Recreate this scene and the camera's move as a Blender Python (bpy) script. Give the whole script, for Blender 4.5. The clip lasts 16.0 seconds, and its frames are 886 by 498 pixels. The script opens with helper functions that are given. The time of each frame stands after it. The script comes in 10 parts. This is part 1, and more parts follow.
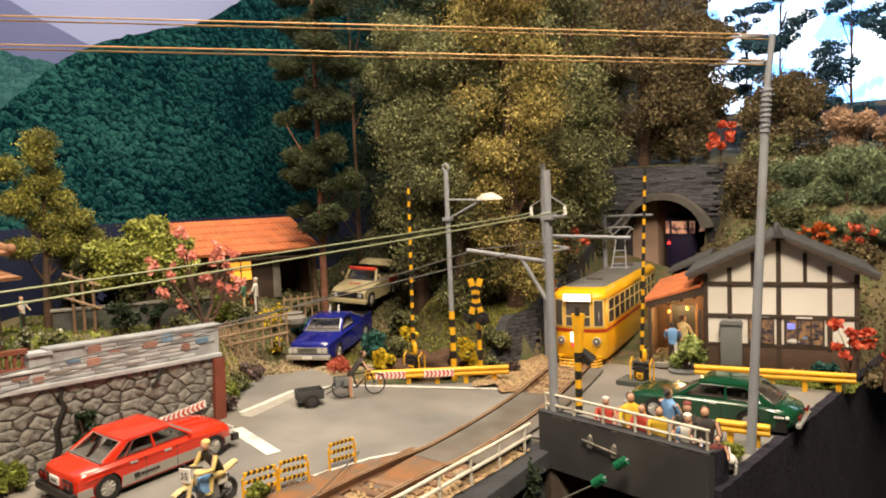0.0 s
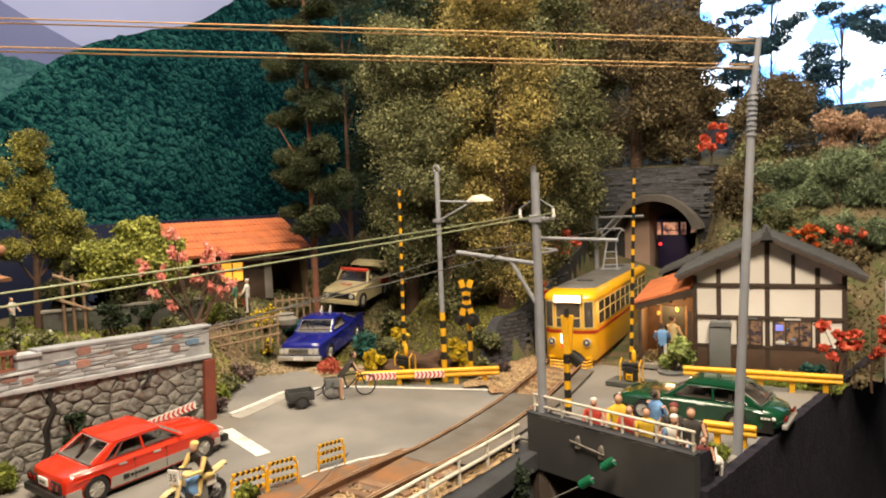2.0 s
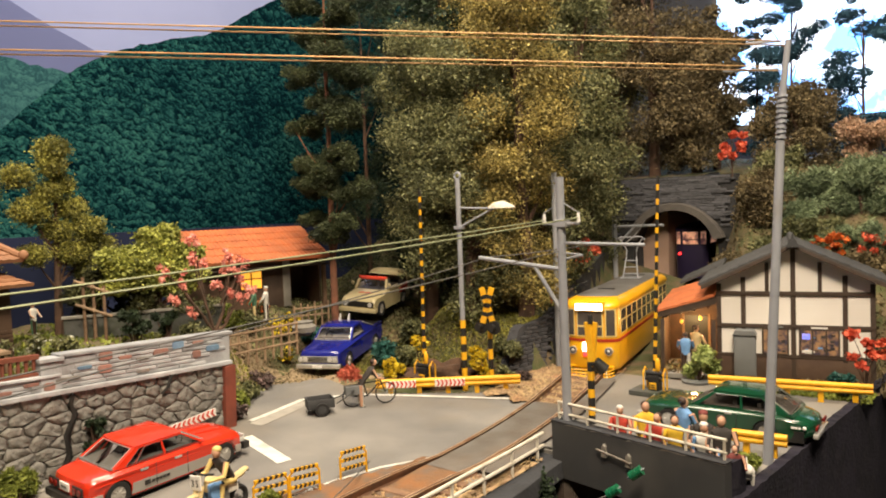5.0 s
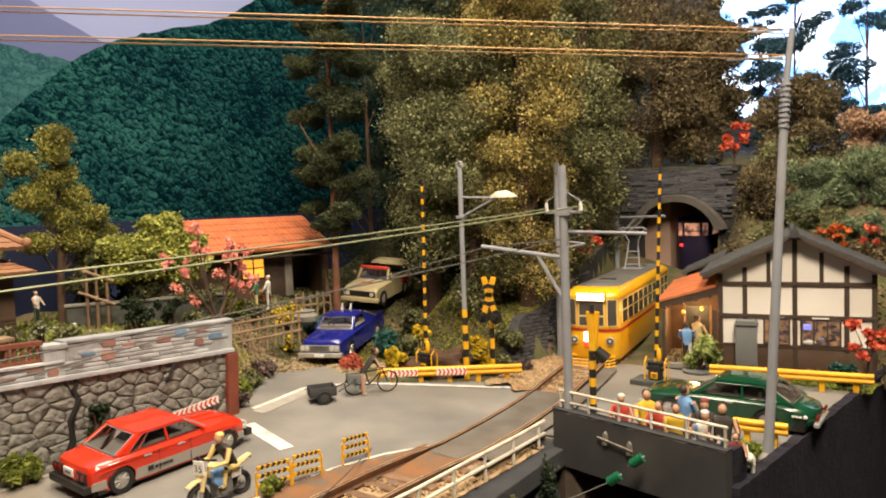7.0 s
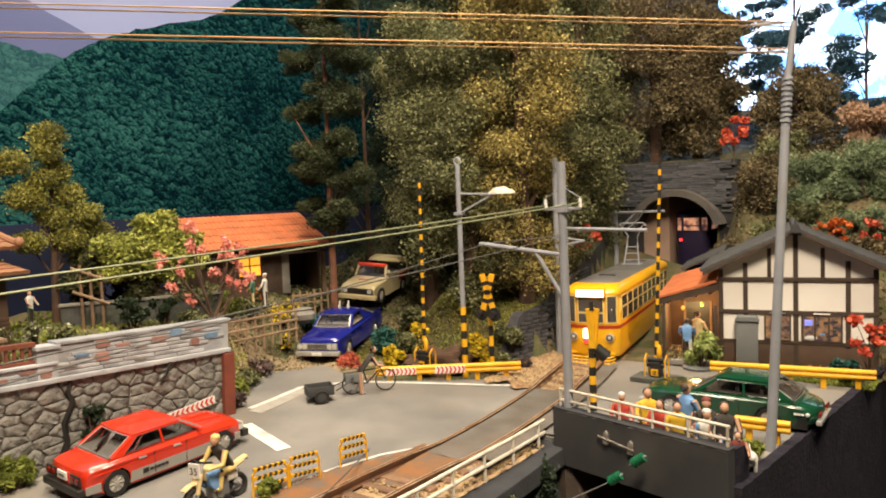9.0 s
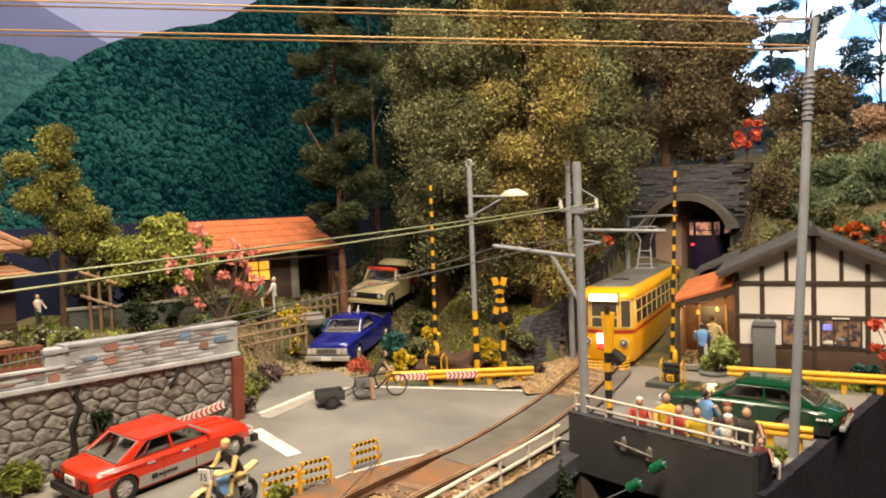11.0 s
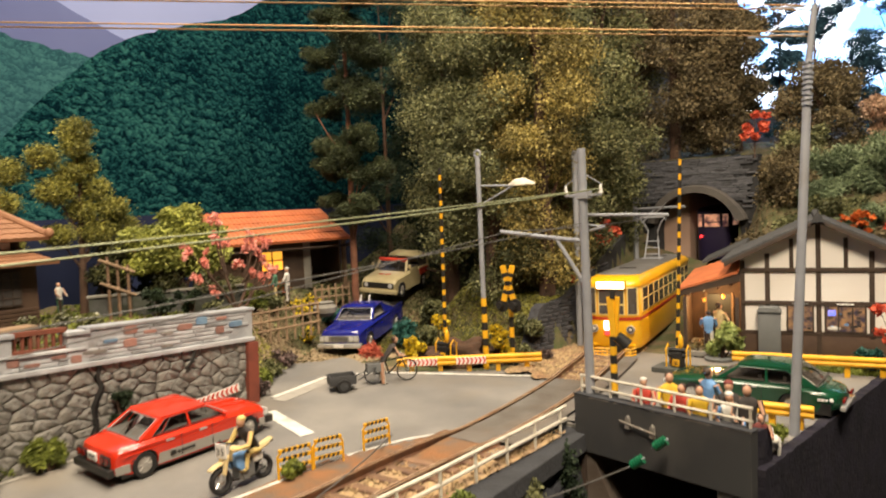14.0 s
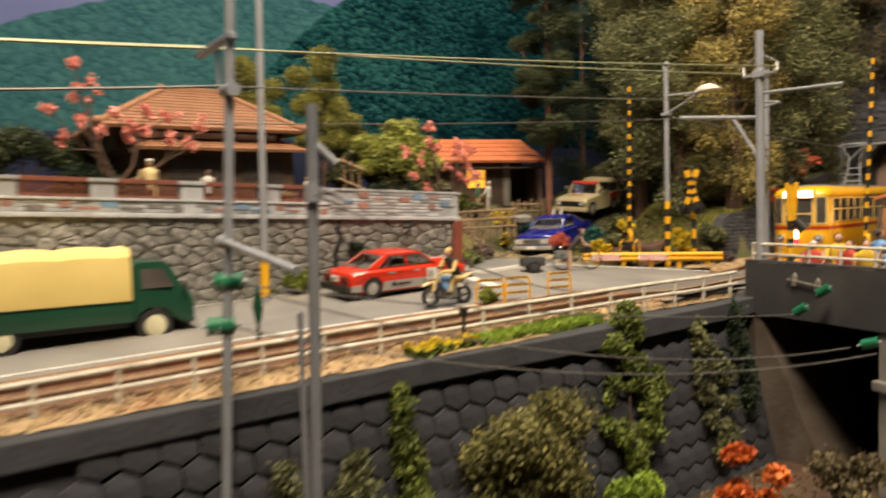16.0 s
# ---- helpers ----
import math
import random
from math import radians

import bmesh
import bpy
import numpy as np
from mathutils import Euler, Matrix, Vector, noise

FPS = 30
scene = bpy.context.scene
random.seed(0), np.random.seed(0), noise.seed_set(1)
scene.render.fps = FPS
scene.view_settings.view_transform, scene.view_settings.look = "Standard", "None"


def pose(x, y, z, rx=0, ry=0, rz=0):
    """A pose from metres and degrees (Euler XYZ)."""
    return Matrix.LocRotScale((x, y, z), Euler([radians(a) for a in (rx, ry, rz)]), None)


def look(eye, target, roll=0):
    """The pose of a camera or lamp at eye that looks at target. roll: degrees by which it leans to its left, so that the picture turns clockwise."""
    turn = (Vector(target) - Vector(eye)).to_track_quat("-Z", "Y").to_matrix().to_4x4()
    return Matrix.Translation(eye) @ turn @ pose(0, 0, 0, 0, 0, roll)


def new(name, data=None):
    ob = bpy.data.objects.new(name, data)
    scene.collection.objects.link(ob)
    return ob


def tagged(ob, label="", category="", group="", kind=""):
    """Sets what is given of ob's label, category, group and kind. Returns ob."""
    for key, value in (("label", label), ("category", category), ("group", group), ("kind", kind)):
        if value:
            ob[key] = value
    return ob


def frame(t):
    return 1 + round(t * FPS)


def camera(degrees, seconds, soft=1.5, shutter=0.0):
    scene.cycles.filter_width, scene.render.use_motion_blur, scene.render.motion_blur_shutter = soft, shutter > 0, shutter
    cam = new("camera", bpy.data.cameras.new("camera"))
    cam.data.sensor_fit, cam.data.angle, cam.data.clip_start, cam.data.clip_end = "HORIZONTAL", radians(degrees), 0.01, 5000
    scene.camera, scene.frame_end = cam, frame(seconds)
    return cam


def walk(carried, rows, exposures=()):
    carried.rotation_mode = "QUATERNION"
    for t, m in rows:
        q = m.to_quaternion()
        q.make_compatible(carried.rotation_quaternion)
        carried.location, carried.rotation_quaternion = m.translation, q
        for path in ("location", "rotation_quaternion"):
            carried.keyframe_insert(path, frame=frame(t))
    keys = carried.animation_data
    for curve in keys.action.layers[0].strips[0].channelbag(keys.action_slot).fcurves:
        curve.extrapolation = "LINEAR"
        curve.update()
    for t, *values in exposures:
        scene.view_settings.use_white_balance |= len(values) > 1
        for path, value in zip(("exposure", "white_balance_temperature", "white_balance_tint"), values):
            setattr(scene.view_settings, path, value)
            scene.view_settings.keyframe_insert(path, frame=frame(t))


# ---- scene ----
cam = camera(62.0, 16.0, soft=1.9, shutter=1.0)
PATH = [
    (0, (0.054, 0.083, 0.237), (-1.169, 1.659, 0.092), -2.4),
    (0.5, (0.055, 0.085, 0.236), (-1.166, 1.662, 0.085), -2.3),
    (1, (0.06, 0.081, 0.235), (-1.157, 1.661, 0.083), -2.2),
    (1.5, (0.06, 0.079, 0.236), (-1.155, 1.66, 0.083), -2.3),
    (2, (0.06, 0.084, 0.239), (-1.152, 1.668, 0.093), -2.3),
    (2.5, (0.062, 0.083, 0.242), (-1.151, 1.668, 0.11), -2.5),
    (3, (0.061, 0.085, 0.244), (-1.152, 1.671, 0.126), -2.6),
    (3.5, (0.056, 0.084, 0.242), (-1.165, 1.665, 0.134), -2.7),
    (4, (0.049, 0.084, 0.236), (-1.182, 1.657, 0.132), -2.6),
    (6.5, (0.048, 0.08, 0.23), (-1.194, 1.643, 0.106), -2.1),
    (7, (0.048, 0.081, 0.228), (-1.194, 1.644, 0.098), -2.1),
    (7.5, (0.044, 0.084, 0.225), (-1.197, 1.647, 0.09), -2.2),
    (8, (0.043, 0.089, 0.226), (-1.196, 1.652, 0.085), -2.3),
    (8.5, (0.043, 0.086, 0.229), (-1.193, 1.651, 0.084), -2.5),
    (9, (0.043, 0.088, 0.23), (-1.195, 1.653, 0.086), -2.4),
    (9.5, (0.033, 0.09, 0.224), (-1.21, 1.651, 0.088), -2.3),
    (12, (0.029, 0.093, 0.225), (-1.224, 1.646, 0.103), -2.5),
    (12.5, (0.027, 0.09, 0.223), (-1.228, 1.643, 0.098), -2.5),
    (13, (0.027, 0.093, 0.222), (-1.229, 1.644, 0.094), -2.4),
    (13.5, (0.034, 0.089, 0.223), (-1.228, 1.635, 0.098), -2.5),
    (14, (0.045, 0.08, 0.213), (-1.231, 1.614, 0.088), -2.7),
    (14.5, (0.069, 0.061, 0.193), (-1.273, 1.538, 0.071), -2.9),
    (15, (0.085, 0.033, 0.159), (-1.379, 1.392, 0.05), -3.0),
    (15.5, (0.109, 0.023, 0.117), (-1.448, 1.273, 0.01), -2.1),
    (15.6, (0.107, 0.023, 0.111), (-1.464, 1.256, -0.002), -1.8),
    (16, (0.136, 0.004, 0.091), (-1.506, 1.141, -0.016), -1.6),
]
walk(cam, [(t, look(eye, target, roll)) for t, eye, target, roll in PATH], exposures=((0, 0.0), (14, 0.0), (15, -0.03), (16, -0.07)))

# ---- the room: world and lamps (drawing units below are centimetres, K turns them into metres) ----
K = 0.01
world = bpy.data.worlds.new("world")
scene.world = world
world.use_nodes = True
world.node_tree.nodes["Background"].inputs[0].default_value = (0.75, 0.82, 1.0, 1)
world.node_tree.nodes["Background"].inputs[1].default_value = 0.10
scene.view_settings.exposure = 0.0


def area_lamp(name, at, target, w, h, watts, colour):
    data = bpy.data.lights.new(name, "AREA")
    data.shape, data.size, data.size_y, data.energy, data.color = "RECTANGLE", w * K, h * K, watts, colour
    ob = new(name, data)
    ob.matrix_world = look(Vector(at) * K, Vector(target) * K)
    return tagged(ob, "unseen lamp placed over the model landscape", "lamp", kind="structure")


# unseen room lamps, placed to give the warm light from above
area_lamp("overhead_lamp", (24, -4, 138), (-55, 76, 5), 40, 40, 44.0, (1.0, 0.832, 0.615))
# soft overhead fill, added to lift the shadows
area_lamp("overhead_lamp", (-58, 56, 160), (-50, 64, 0), 60, 60, 25.0, (1.0, 0.84, 0.62))
area_lamp("overhead_lamp", (30, 70, 150), (-30, 100, 5), 30, 30, 13.0, (1.0, 0.86, 0.68))
# weak cool fill added to brighten the backdrop, no known fitting
area_lamp("overhead_lamp", (-60, 40, 125), (-103, 62, 36), 90, 20, 1.0, (0.85, 0.92, 1.0))

# ---- materials ----
def mat(name, colour, rough=0.7, metal=0.0, second=None, scale=60.0, bump=0.0, bump_scale=None, vary=0.0, spec=0.5,
        coat=0.0, emit=0.0, detail=6.0, contrast=(0.35, 0.68), island=False, dirt=None, relief=0.002):
    """A surface: two colours mixed by noise, random light and dark from piece to piece, fine relief."""
    m = bpy.data.materials.new(name)
    m.use_nodes = True
    nt = m.node_tree
    p = nt.nodes["Principled BSDF"]
    p.inputs["Roughness"].default_value, p.inputs["Metallic"].default_value = rough, metal
    p.inputs["Specular IOR Level"].default_value, p.inputs["Coat Weight"].default_value = spec, coat
    col = (*colour, 1)
    tc = nt.nodes.new("ShaderNodeTexCoord")
    second = second or tuple(c * 0.72 for c in colour)
    n = nt.nodes.new("ShaderNodeTexNoise")
    n.inputs["Scale"].default_value, n.inputs["Detail"].default_value = scale, detail
    nt.links.new(tc.outputs["Object"], n.inputs["Vector"])
    r = nt.nodes.new("ShaderNodeMapRange")
    r.inputs[1].default_value, r.inputs[2].default_value = contrast
    nt.links.new(n.outputs["Fac"], r.inputs[0])
    mx = nt.nodes.new("ShaderNodeMix")
    mx.data_type = "RGBA"
    mx.inputs[6].default_value, mx.inputs[7].default_value = col, (*second, 1)
    nt.links.new(r.outputs[0], mx.inputs[0])
    out = mx.outputs[2]
    if dirt:
        n2 = nt.nodes.new("ShaderNodeTexNoise")
        n2.inputs["Scale"].default_value, n2.inputs["Detail"].default_value = dirt[1], 5.0
        nt.links.new(tc.outputs["Object"], n2.inputs["Vector"])
        r2 = nt.nodes.new("ShaderNodeMapRange")
        r2.inputs[1].default_value, r2.inputs[2].default_value, r2.inputs[4].default_value = 0.5, 0.72, dirt[2]
        nt.links.new(n2.outputs["Fac"], r2.inputs[0])
        m2 = nt.nodes.new("ShaderNodeMix")
        m2.data_type = "RGBA"
        m2.inputs[7].default_value = (*dirt[0], 1)
        nt.links.new(r2.outputs[0], m2.inputs[0])
        nt.links.new(out, m2.inputs[6])
        out = m2.outputs[2]
    if vary:
        if island:
            g = nt.nodes.new("ShaderNodeNewGeometry")
            rnd = g.outputs["Random Per Island"]
        else:
            g = nt.nodes.new("ShaderNodeObjectInfo")
            rnd = g.outputs["Random"]
        mr = nt.nodes.new("ShaderNodeMapRange")
        mr.inputs[3].default_value, mr.inputs[4].default_value = 1 - vary, 1 + vary
        nt.links.new(rnd, mr.inputs[0])
        hs = nt.nodes.new("ShaderNodeHueSaturation")
        nt.links.new(mr.outputs[0], hs.inputs["Value"])
        nt.links.new(out, hs.inputs["Color"])
        out = hs.outputs["Color"]
    nt.links.new(out, p.inputs["Base Color"])
    if bump:
        nb = nt.nodes.new("ShaderNodeTexNoise")
        nb.inputs["Scale"].default_value, nb.inputs["Detail"].default_value = bump_scale or scale * 3, 4.0
        nt.links.new(tc.outputs["Object"], nb.inputs["Vector"])
        b = nt.nodes.new("ShaderNodeBump")
        b.inputs["Strength"].default_value, b.inputs["Distance"].default_value = bump, relief
        nt.links.new(nb.outputs["Fac"], b.inputs["Height"])
        nt.links.new(b.outputs["Normal"], p.inputs["Normal"])
    if emit:
        nt.links.new(out, p.inputs["Emission Color"])
        p.inputs["Emission Strength"].default_value = emit
    return m


def leaf_mat(name, dark, light, rough=0.6, thin=0.25):
    """Leaves: each one its own tone between dark and light, with some light let through."""
    m = bpy.data.materials.new(name)
    m.use_nodes = True
    nt = m.node_tree
    p = nt.nodes["Principled BSDF"]
    p.inputs["Roughness"].default_value = rough
    p.inputs["Specular IOR Level"].default_value = 0.35
    g = nt.nodes.new("ShaderNodeNewGeometry")
    tc = nt.nodes.new("ShaderNodeTexCoord")
    n = nt.nodes.new("ShaderNodeTexNoise")
    n.inputs["Scale"].default_value = 22.0
    nt.links.new(tc.outputs["Object"], n.inputs["Vector"])
    ad = nt.nodes.new("ShaderNodeMath")
    ad.operation = "MULTIPLY"
    nt.links.new(g.outputs["Random Per Island"], ad.inputs[0])
    r = nt.nodes.new("ShaderNodeMapRange")
    r.inputs[1].default_value, r.inputs[2].default_value, r.inputs[3].default_value, r.inputs[4].default_value = 0.35, 0.65, 0.35, 1.3
    nt.links.new(n.outputs["Fac"], r.inputs[0])
    nt.links.new(r.outputs[0], ad.inputs[1])
    mx = nt.nodes.new("ShaderNodeMix")
    mx.data_type = "RGBA"
    mx.inputs[6].default_value, mx.inputs[7].default_value = (*dark, 1), (*light, 1)
    nt.links.new(ad.outputs[0], mx.inputs[0])
    nt.links.new(mx.outputs[2], p.inputs["Base Color"])
    t = nt.nodes.new("ShaderNodeBsdfTranslucent")
    nt.links.new(mx.outputs[2], t.inputs["Color"])
    s = nt.nodes.new("ShaderNodeMixShader")
    s.inputs[0].default_value = thin
    nt.links.new(p.outputs[0], s.inputs[1])
    nt.links.new(t.outputs[0], s.inputs[2])
    nt.links.new(s.outputs[0], nt.nodes["Material Output"].inputs["Surface"])
    return m


ASPHALT = mat("asphalt", (0.145, 0.140, 0.135), 0.9, second=(0.235, 0.222, 0.204), scale=11, bump=0.45, bump_scale=900, dirt=((0.20, 0.165, 0.12), 7, 0.7))
GUTTER = mat("gutter_concrete", (0.36, 0.34, 0.30), 0.9, second=(0.28, 0.26, 0.23), scale=60, bump=0.3, bump_scale=300)
LINE = mat("road_paint", (0.66, 0.65, 0.6), 0.8, second=(0.5, 0.49, 0.45), scale=90, bump=0.2, dirt=((0.25, 0.23, 0.2), 60, 0.5))
SOIL = mat("brown_soil", (0.085, 0.045, 0.026), 1.0, second=(0.05, 0.027, 0.016), scale=60, bump=0.9, bump_scale=300)
EARTH = mat("earth", (0.15, 0.105, 0.06), 1.0, second=(0.07, 0.08, 0.03), scale=30, bump=0.9, bump_scale=350, dirt=((0.05, 0.075, 0.02), 40, 0.9))
GRAVEL = mat("gravel", (0.34, 0.26, 0.16), 1.0, second=(0.22, 0.16, 0.09), scale=260, bump=0.8, bump_scale=500)
BALLAST = mat("ballast", (0.37, 0.265, 0.135), 0.95, second=(0.27, 0.18, 0.11), scale=120, bump=0.6, bump_scale=400, vary=0.35, island=True, dirt=((0.26, 0.12, 0.06), 30, 0.5))
RUST = mat("rusty_earth", (0.24, 0.11, 0.045), 1.0, second=(0.16, 0.10, 0.06), scale=60, bump=0.6, bump_scale=500, dirt=((0.12, 0.11, 0.1), 30, 0.7))
RAILEDGE = mat("worn_rail_edge", (0.55, 0.42, 0.28), 0.5, 0.3, second=(0.34, 0.20, 0.11), scale=60)
RAIL = mat("rail_steel", (0.17, 0.075, 0.035), 0.6, 0.3, second=(0.08, 0.045, 0.03), scale=80, bump=0.2)
SLEEPER = mat("sleeper_wood", (0.20, 0.115, 0.065), 0.9, second=(0.12, 0.07, 0.045), scale=60, bump=0.4, vary=0.3)
STONE = mat("fieldstone", (0.235, 0.226, 0.207), 0.9, second=(0.115, 0.11, 0.102), scale=80, bump=1.0, bump_scale=110, vary=0.14, dirt=((0.37, 0.35, 0.31), 45, 0.6), relief=0.006)
MORTAR = mat("mortar", (0.030, 0.029, 0.03), 1.0, second=(0.02, 0.02, 0.021), scale=80, bump=0.5)
WALLJOINT = mat("grey_joint", (0.15, 0.14, 0.124), 1.0, second=(0.11, 0.104, 0.094), scale=80, bump=0.5)
DARKSTONE = mat("dark_stone", (0.034, 0.036, 0.044), 0.85, second=(0.024, 0.025, 0.032), scale=50, bump=0.5, bump_scale=240, vary=0.25)
CAPSTONE = mat("dark_coping", (0.036, 0.038, 0.044), 0.85, second=(0.026, 0.027, 0.031), scale=50, bump=0.4, bump_scale=300)
PALE = mat("pale_brick", (0.40, 0.41, 0.43), 0.85, second=(0.27, 0.28, 0.30), scale=50, bump=0.5, vary=0.24, dirt=((0.20, 0.195, 0.19), 30, 0.6))
BRICKRED = mat("red_brick", (0.31, 0.155, 0.125), 0.85, second=(0.25, 0.14, 0.115), scale=70, bump=0.4, vary=0.2)
BRICKBLUE = mat("blue_brick", (0.15, 0.25, 0.36), 0.85, second=(0.12, 0.20, 0.31), scale=70, bump=0.4, vary=0.2)
BRICKGREY = mat("grey_brick", (0.20, 0.185, 0.17), 0.85, second=(0.14, 0.13, 0.12), scale=70, bump=0.4, vary=0.2)
POSTRED = mat("red_brown_paint", (0.20, 0.048, 0.028), 0.75, second=(0.13, 0.035, 0.022), scale=60, bump=0.2)
PORTAL = mat("portal_stone", (0.082, 0.082, 0.092), 0.9, second=(0.050, 0.050, 0.056), scale=60, bump=0.8, bump_scale=200, vary=0.3)
HOODSTONE = mat("hood_stone", (0.10, 0.088, 0.078), 0.9, second=(0.06, 0.055, 0.052), scale=40, bump=0.5, bump_scale=200)
GIRDER = mat("girder_paint", (0.042, 0.043, 0.044), 0.65, second=(0.032, 0.032, 0.033), scale=14, bump=0.08, dirt=((0.12, 0.11, 0.1), 16, 0.35))
WHITEPAINT = mat("cream_rail_paint", (0.66, 0.62, 0.53), 0.6, second=(0.5, 0.46, 0.38), scale=60, dirt=((0.25, 0.2, 0.14), 50, 0.6))
WORNMETAL = mat("worn_metal", (0.30, 0.28, 0.25), 0.5, 0.4, second=(0.16, 0.13, 0.10), scale=120, bump=0.3)
GREYPAINT = mat("grey_mast_paint", (0.30, 0.31, 0.34), 0.45, second=(0.24, 0.25, 0.28), scale=30, dirt=((0.2, 0.19, 0.17), 40, 0.4))
YELLOW = mat("yellow_paint", (0.80, 0.43, 0.015), 0.45, second=(0.72, 0.36, 0.01), scale=20, dirt=((0.4, 0.2, 0.02), 40, 0.35))
BLACK = mat("black_paint", (0.012, 0.012, 0.012), 0.5, second=(0.02, 0.018, 0.016), scale=40)
REDPAINT = mat("red_sign_paint", (0.62, 0.06, 0.03), 0.5, scale=40)
WHITE = mat("white_sign_paint", (0.75, 0.73, 0.7), 0.5, second=(0.68, 0.66, 0.62), scale=40)
FASCIA = mat("black_fascia", (0.022, 0.020, 0.032), 0.95, second=(0.013, 0.0125, 0.018), scale=40, bump=0.5, bump_scale=250, spec=0.2, dirt=((0.05, 0.045, 0.045), 90, 0.3))
CARRED = mat("red_car_paint", (0.62, 0.035, 0.012), 0.22, second=(0.58, 0.03, 0.01), scale=20, coat=0.5)
CARSILVER = mat("silver_car_paint", (0.42, 0.40, 0.37), 0.35, 0.3, second=(0.38, 0.36, 0.33), scale=30)
CARBLUE = mat("blue_car_paint", (0.012, 0.018, 0.20), 0.18, second=(0.012, 0.014, 0.17), scale=20, coat=0.6)
CARGREEN = mat("green_car_paint", (0.006, 0.052, 0.024), 0.2, second=(0.005, 0.043, 0.02), scale=20, coat=0.6)
CARCREAM = mat("cream_car_paint", (0.50, 0.43, 0.25), 0.4, second=(0.40, 0.33, 0.18), scale=40)
TRUCKGREEN = mat("dark_green_truck_paint", (0.008, 0.055, 0.030), 0.35, second=(0.006, 0.045, 0.024), scale=20, coat=0.3)
CANVAS = mat("yellow_canvas", (0.74, 0.58, 0.20), 0.8, second=(0.66, 0.50, 0.16), scale=18, bump=0.2, bump_scale=60)
CHROME = mat("chrome", (0.66, 0.65, 0.63), 0.24, 0.55, scale=40)
TYRE = mat("tyre_rubber", (0.014, 0.013, 0.013), 0.75, scale=80, bump=0.2)


def glass_mat(name, tint):
    """Thin clear glass: light passes, tinted, and the surface mirrors at a slant."""
    m = bpy.data.materials.new(name)
    m.use_nodes = True
    nt = m.node_tree
    t = nt.nodes.new("ShaderNodeBsdfTransparent")
    t.inputs[0].default_value = (*tint, 1)
    g = nt.nodes.new("ShaderNodeBsdfGlossy")
    g.inputs["Roughness"].default_value = 0.04
    f = nt.nodes.new("ShaderNodeFresnel")
    f.inputs["IOR"].default_value = 1.5
    s = nt.nodes.new("ShaderNodeMixShader")
    nt.links.new(f.outputs[0], s.inputs[0])
    nt.links.new(t.outputs[0], s.inputs[1])
    nt.links.new(g.outputs[0], s.inputs[2])
    nt.links.new(s.outputs[0], nt.nodes["Material Output"].inputs["Surface"])
    return m


GLASS = glass_mat("clear_car_glass", (0.80, 0.80, 0.78))
SEATTAN = mat("grey_seat", (0.30, 0.27, 0.25), 0.8, second=(0.22, 0.20, 0.185), scale=60)
SEATGREY = mat("dark_grey_seat", (0.11, 0.105, 0.10), 0.8, second=(0.08, 0.076, 0.072), scale=60)
SEATDARK = mat("dark_seat", (0.05, 0.04, 0.035), 0.7, second=(0.03, 0.026, 0.022), scale=60)
GLASSDARK = mat("car_glass", (0.045, 0.04, 0.037), 0.06, second=(0.10, 0.085, 0.075), scale=24, spec=0.8)
LAMPGLASS = mat("lamp_glass", (0.6, 0.6, 0.58), 0.15, scale=30)
TAILRED = mat("tail_lamp_red", (0.20, 0.012, 0.01), 0.2, scale=30)
TRAMYEL = mat("tram_yellow_paint", (0.86, 0.46, 0.012), 0.3, second=(0.80, 0.41, 0.01), scale=14, coat=0.3)
TRAMRED = mat("tram_red_stripe", (0.42, 0.035, 0.012), 0.4, scale=40)
TRAMROOF = mat("tram_roof_grey", (0.16, 0.155, 0.15), 0.7, second=(0.11, 0.105, 0.10), scale=20, dirt=((0.08, 0.075, 0.07), 24, 0.5))
PURPLE = mat("purple_tram_paint", (0.022, 0.016, 0.045), 0.35, scale=20)
GLOWWARM = mat("lit_window", (1.0, 0.50, 0.06), 0.5, second=(1.0, 0.40, 0.03), scale=20, emit=1.15)
GLOWPINK = mat("lit_tram_window", (0.85, 0.42, 0.26), 0.4, second=(0.10, 0.04, 0.05), scale=60, emit=0.4, contrast=(0.42, 0.6))
GLOWWHITE = mat("lit_sign", (1.0, 0.96, 0.80), 0.5, scale=20, emit=4.0)
GLOWRED = mat("red_lamp", (1.0, 0.03, 0.03), 0.4, scale=20, emit=4.0)
PLASTER = mat("white_plaster", (0.74, 0.70, 0.65), 0.9, second=(0.68, 0.63, 0.57), scale=14, bump=0.1)
TIMBER = mat("dark_timber", (0.055, 0.034, 0.022), 0.7, second=(0.035, 0.022, 0.015), scale=60, bump=0.3)
BROWNBOARD = mat("brown_board", (0.075, 0.042, 0.024), 0.7, second=(0.055, 0.03, 0.018), scale=40, bump=0.2)
ROOFGREY = mat("grey_roof_tile", (0.058, 0.058, 0.06), 0.75, second=(0.036, 0.036, 0.038), scale=40, bump=0.3, vary=0.2)
ROOFORANGE = mat("orange_roof_tile", (0.44, 0.125, 0.042), 0.75, second=(0.31, 0.09, 0.034), scale=50, bump=0.3, vary=0.18, dirt=((0.2, 0.09, 0.05), 30, 0.4))
ROOFTAN = mat("tan_roof_tile", (0.30, 0.145, 0.075), 0.75, second=(0.23, 0.11, 0.055), scale=50, bump=0.3, vary=0.15)
WOOD = mat("weathered_wood", (0.20, 0.12, 0.07), 0.85, second=(0.12, 0.075, 0.045), scale=70, bump=0.4)
PALEWOOD = mat("pale_weathered_wood", (0.30, 0.20, 0.12), 0.85, second=(0.18, 0.12, 0.075), scale=70, bump=0.4)
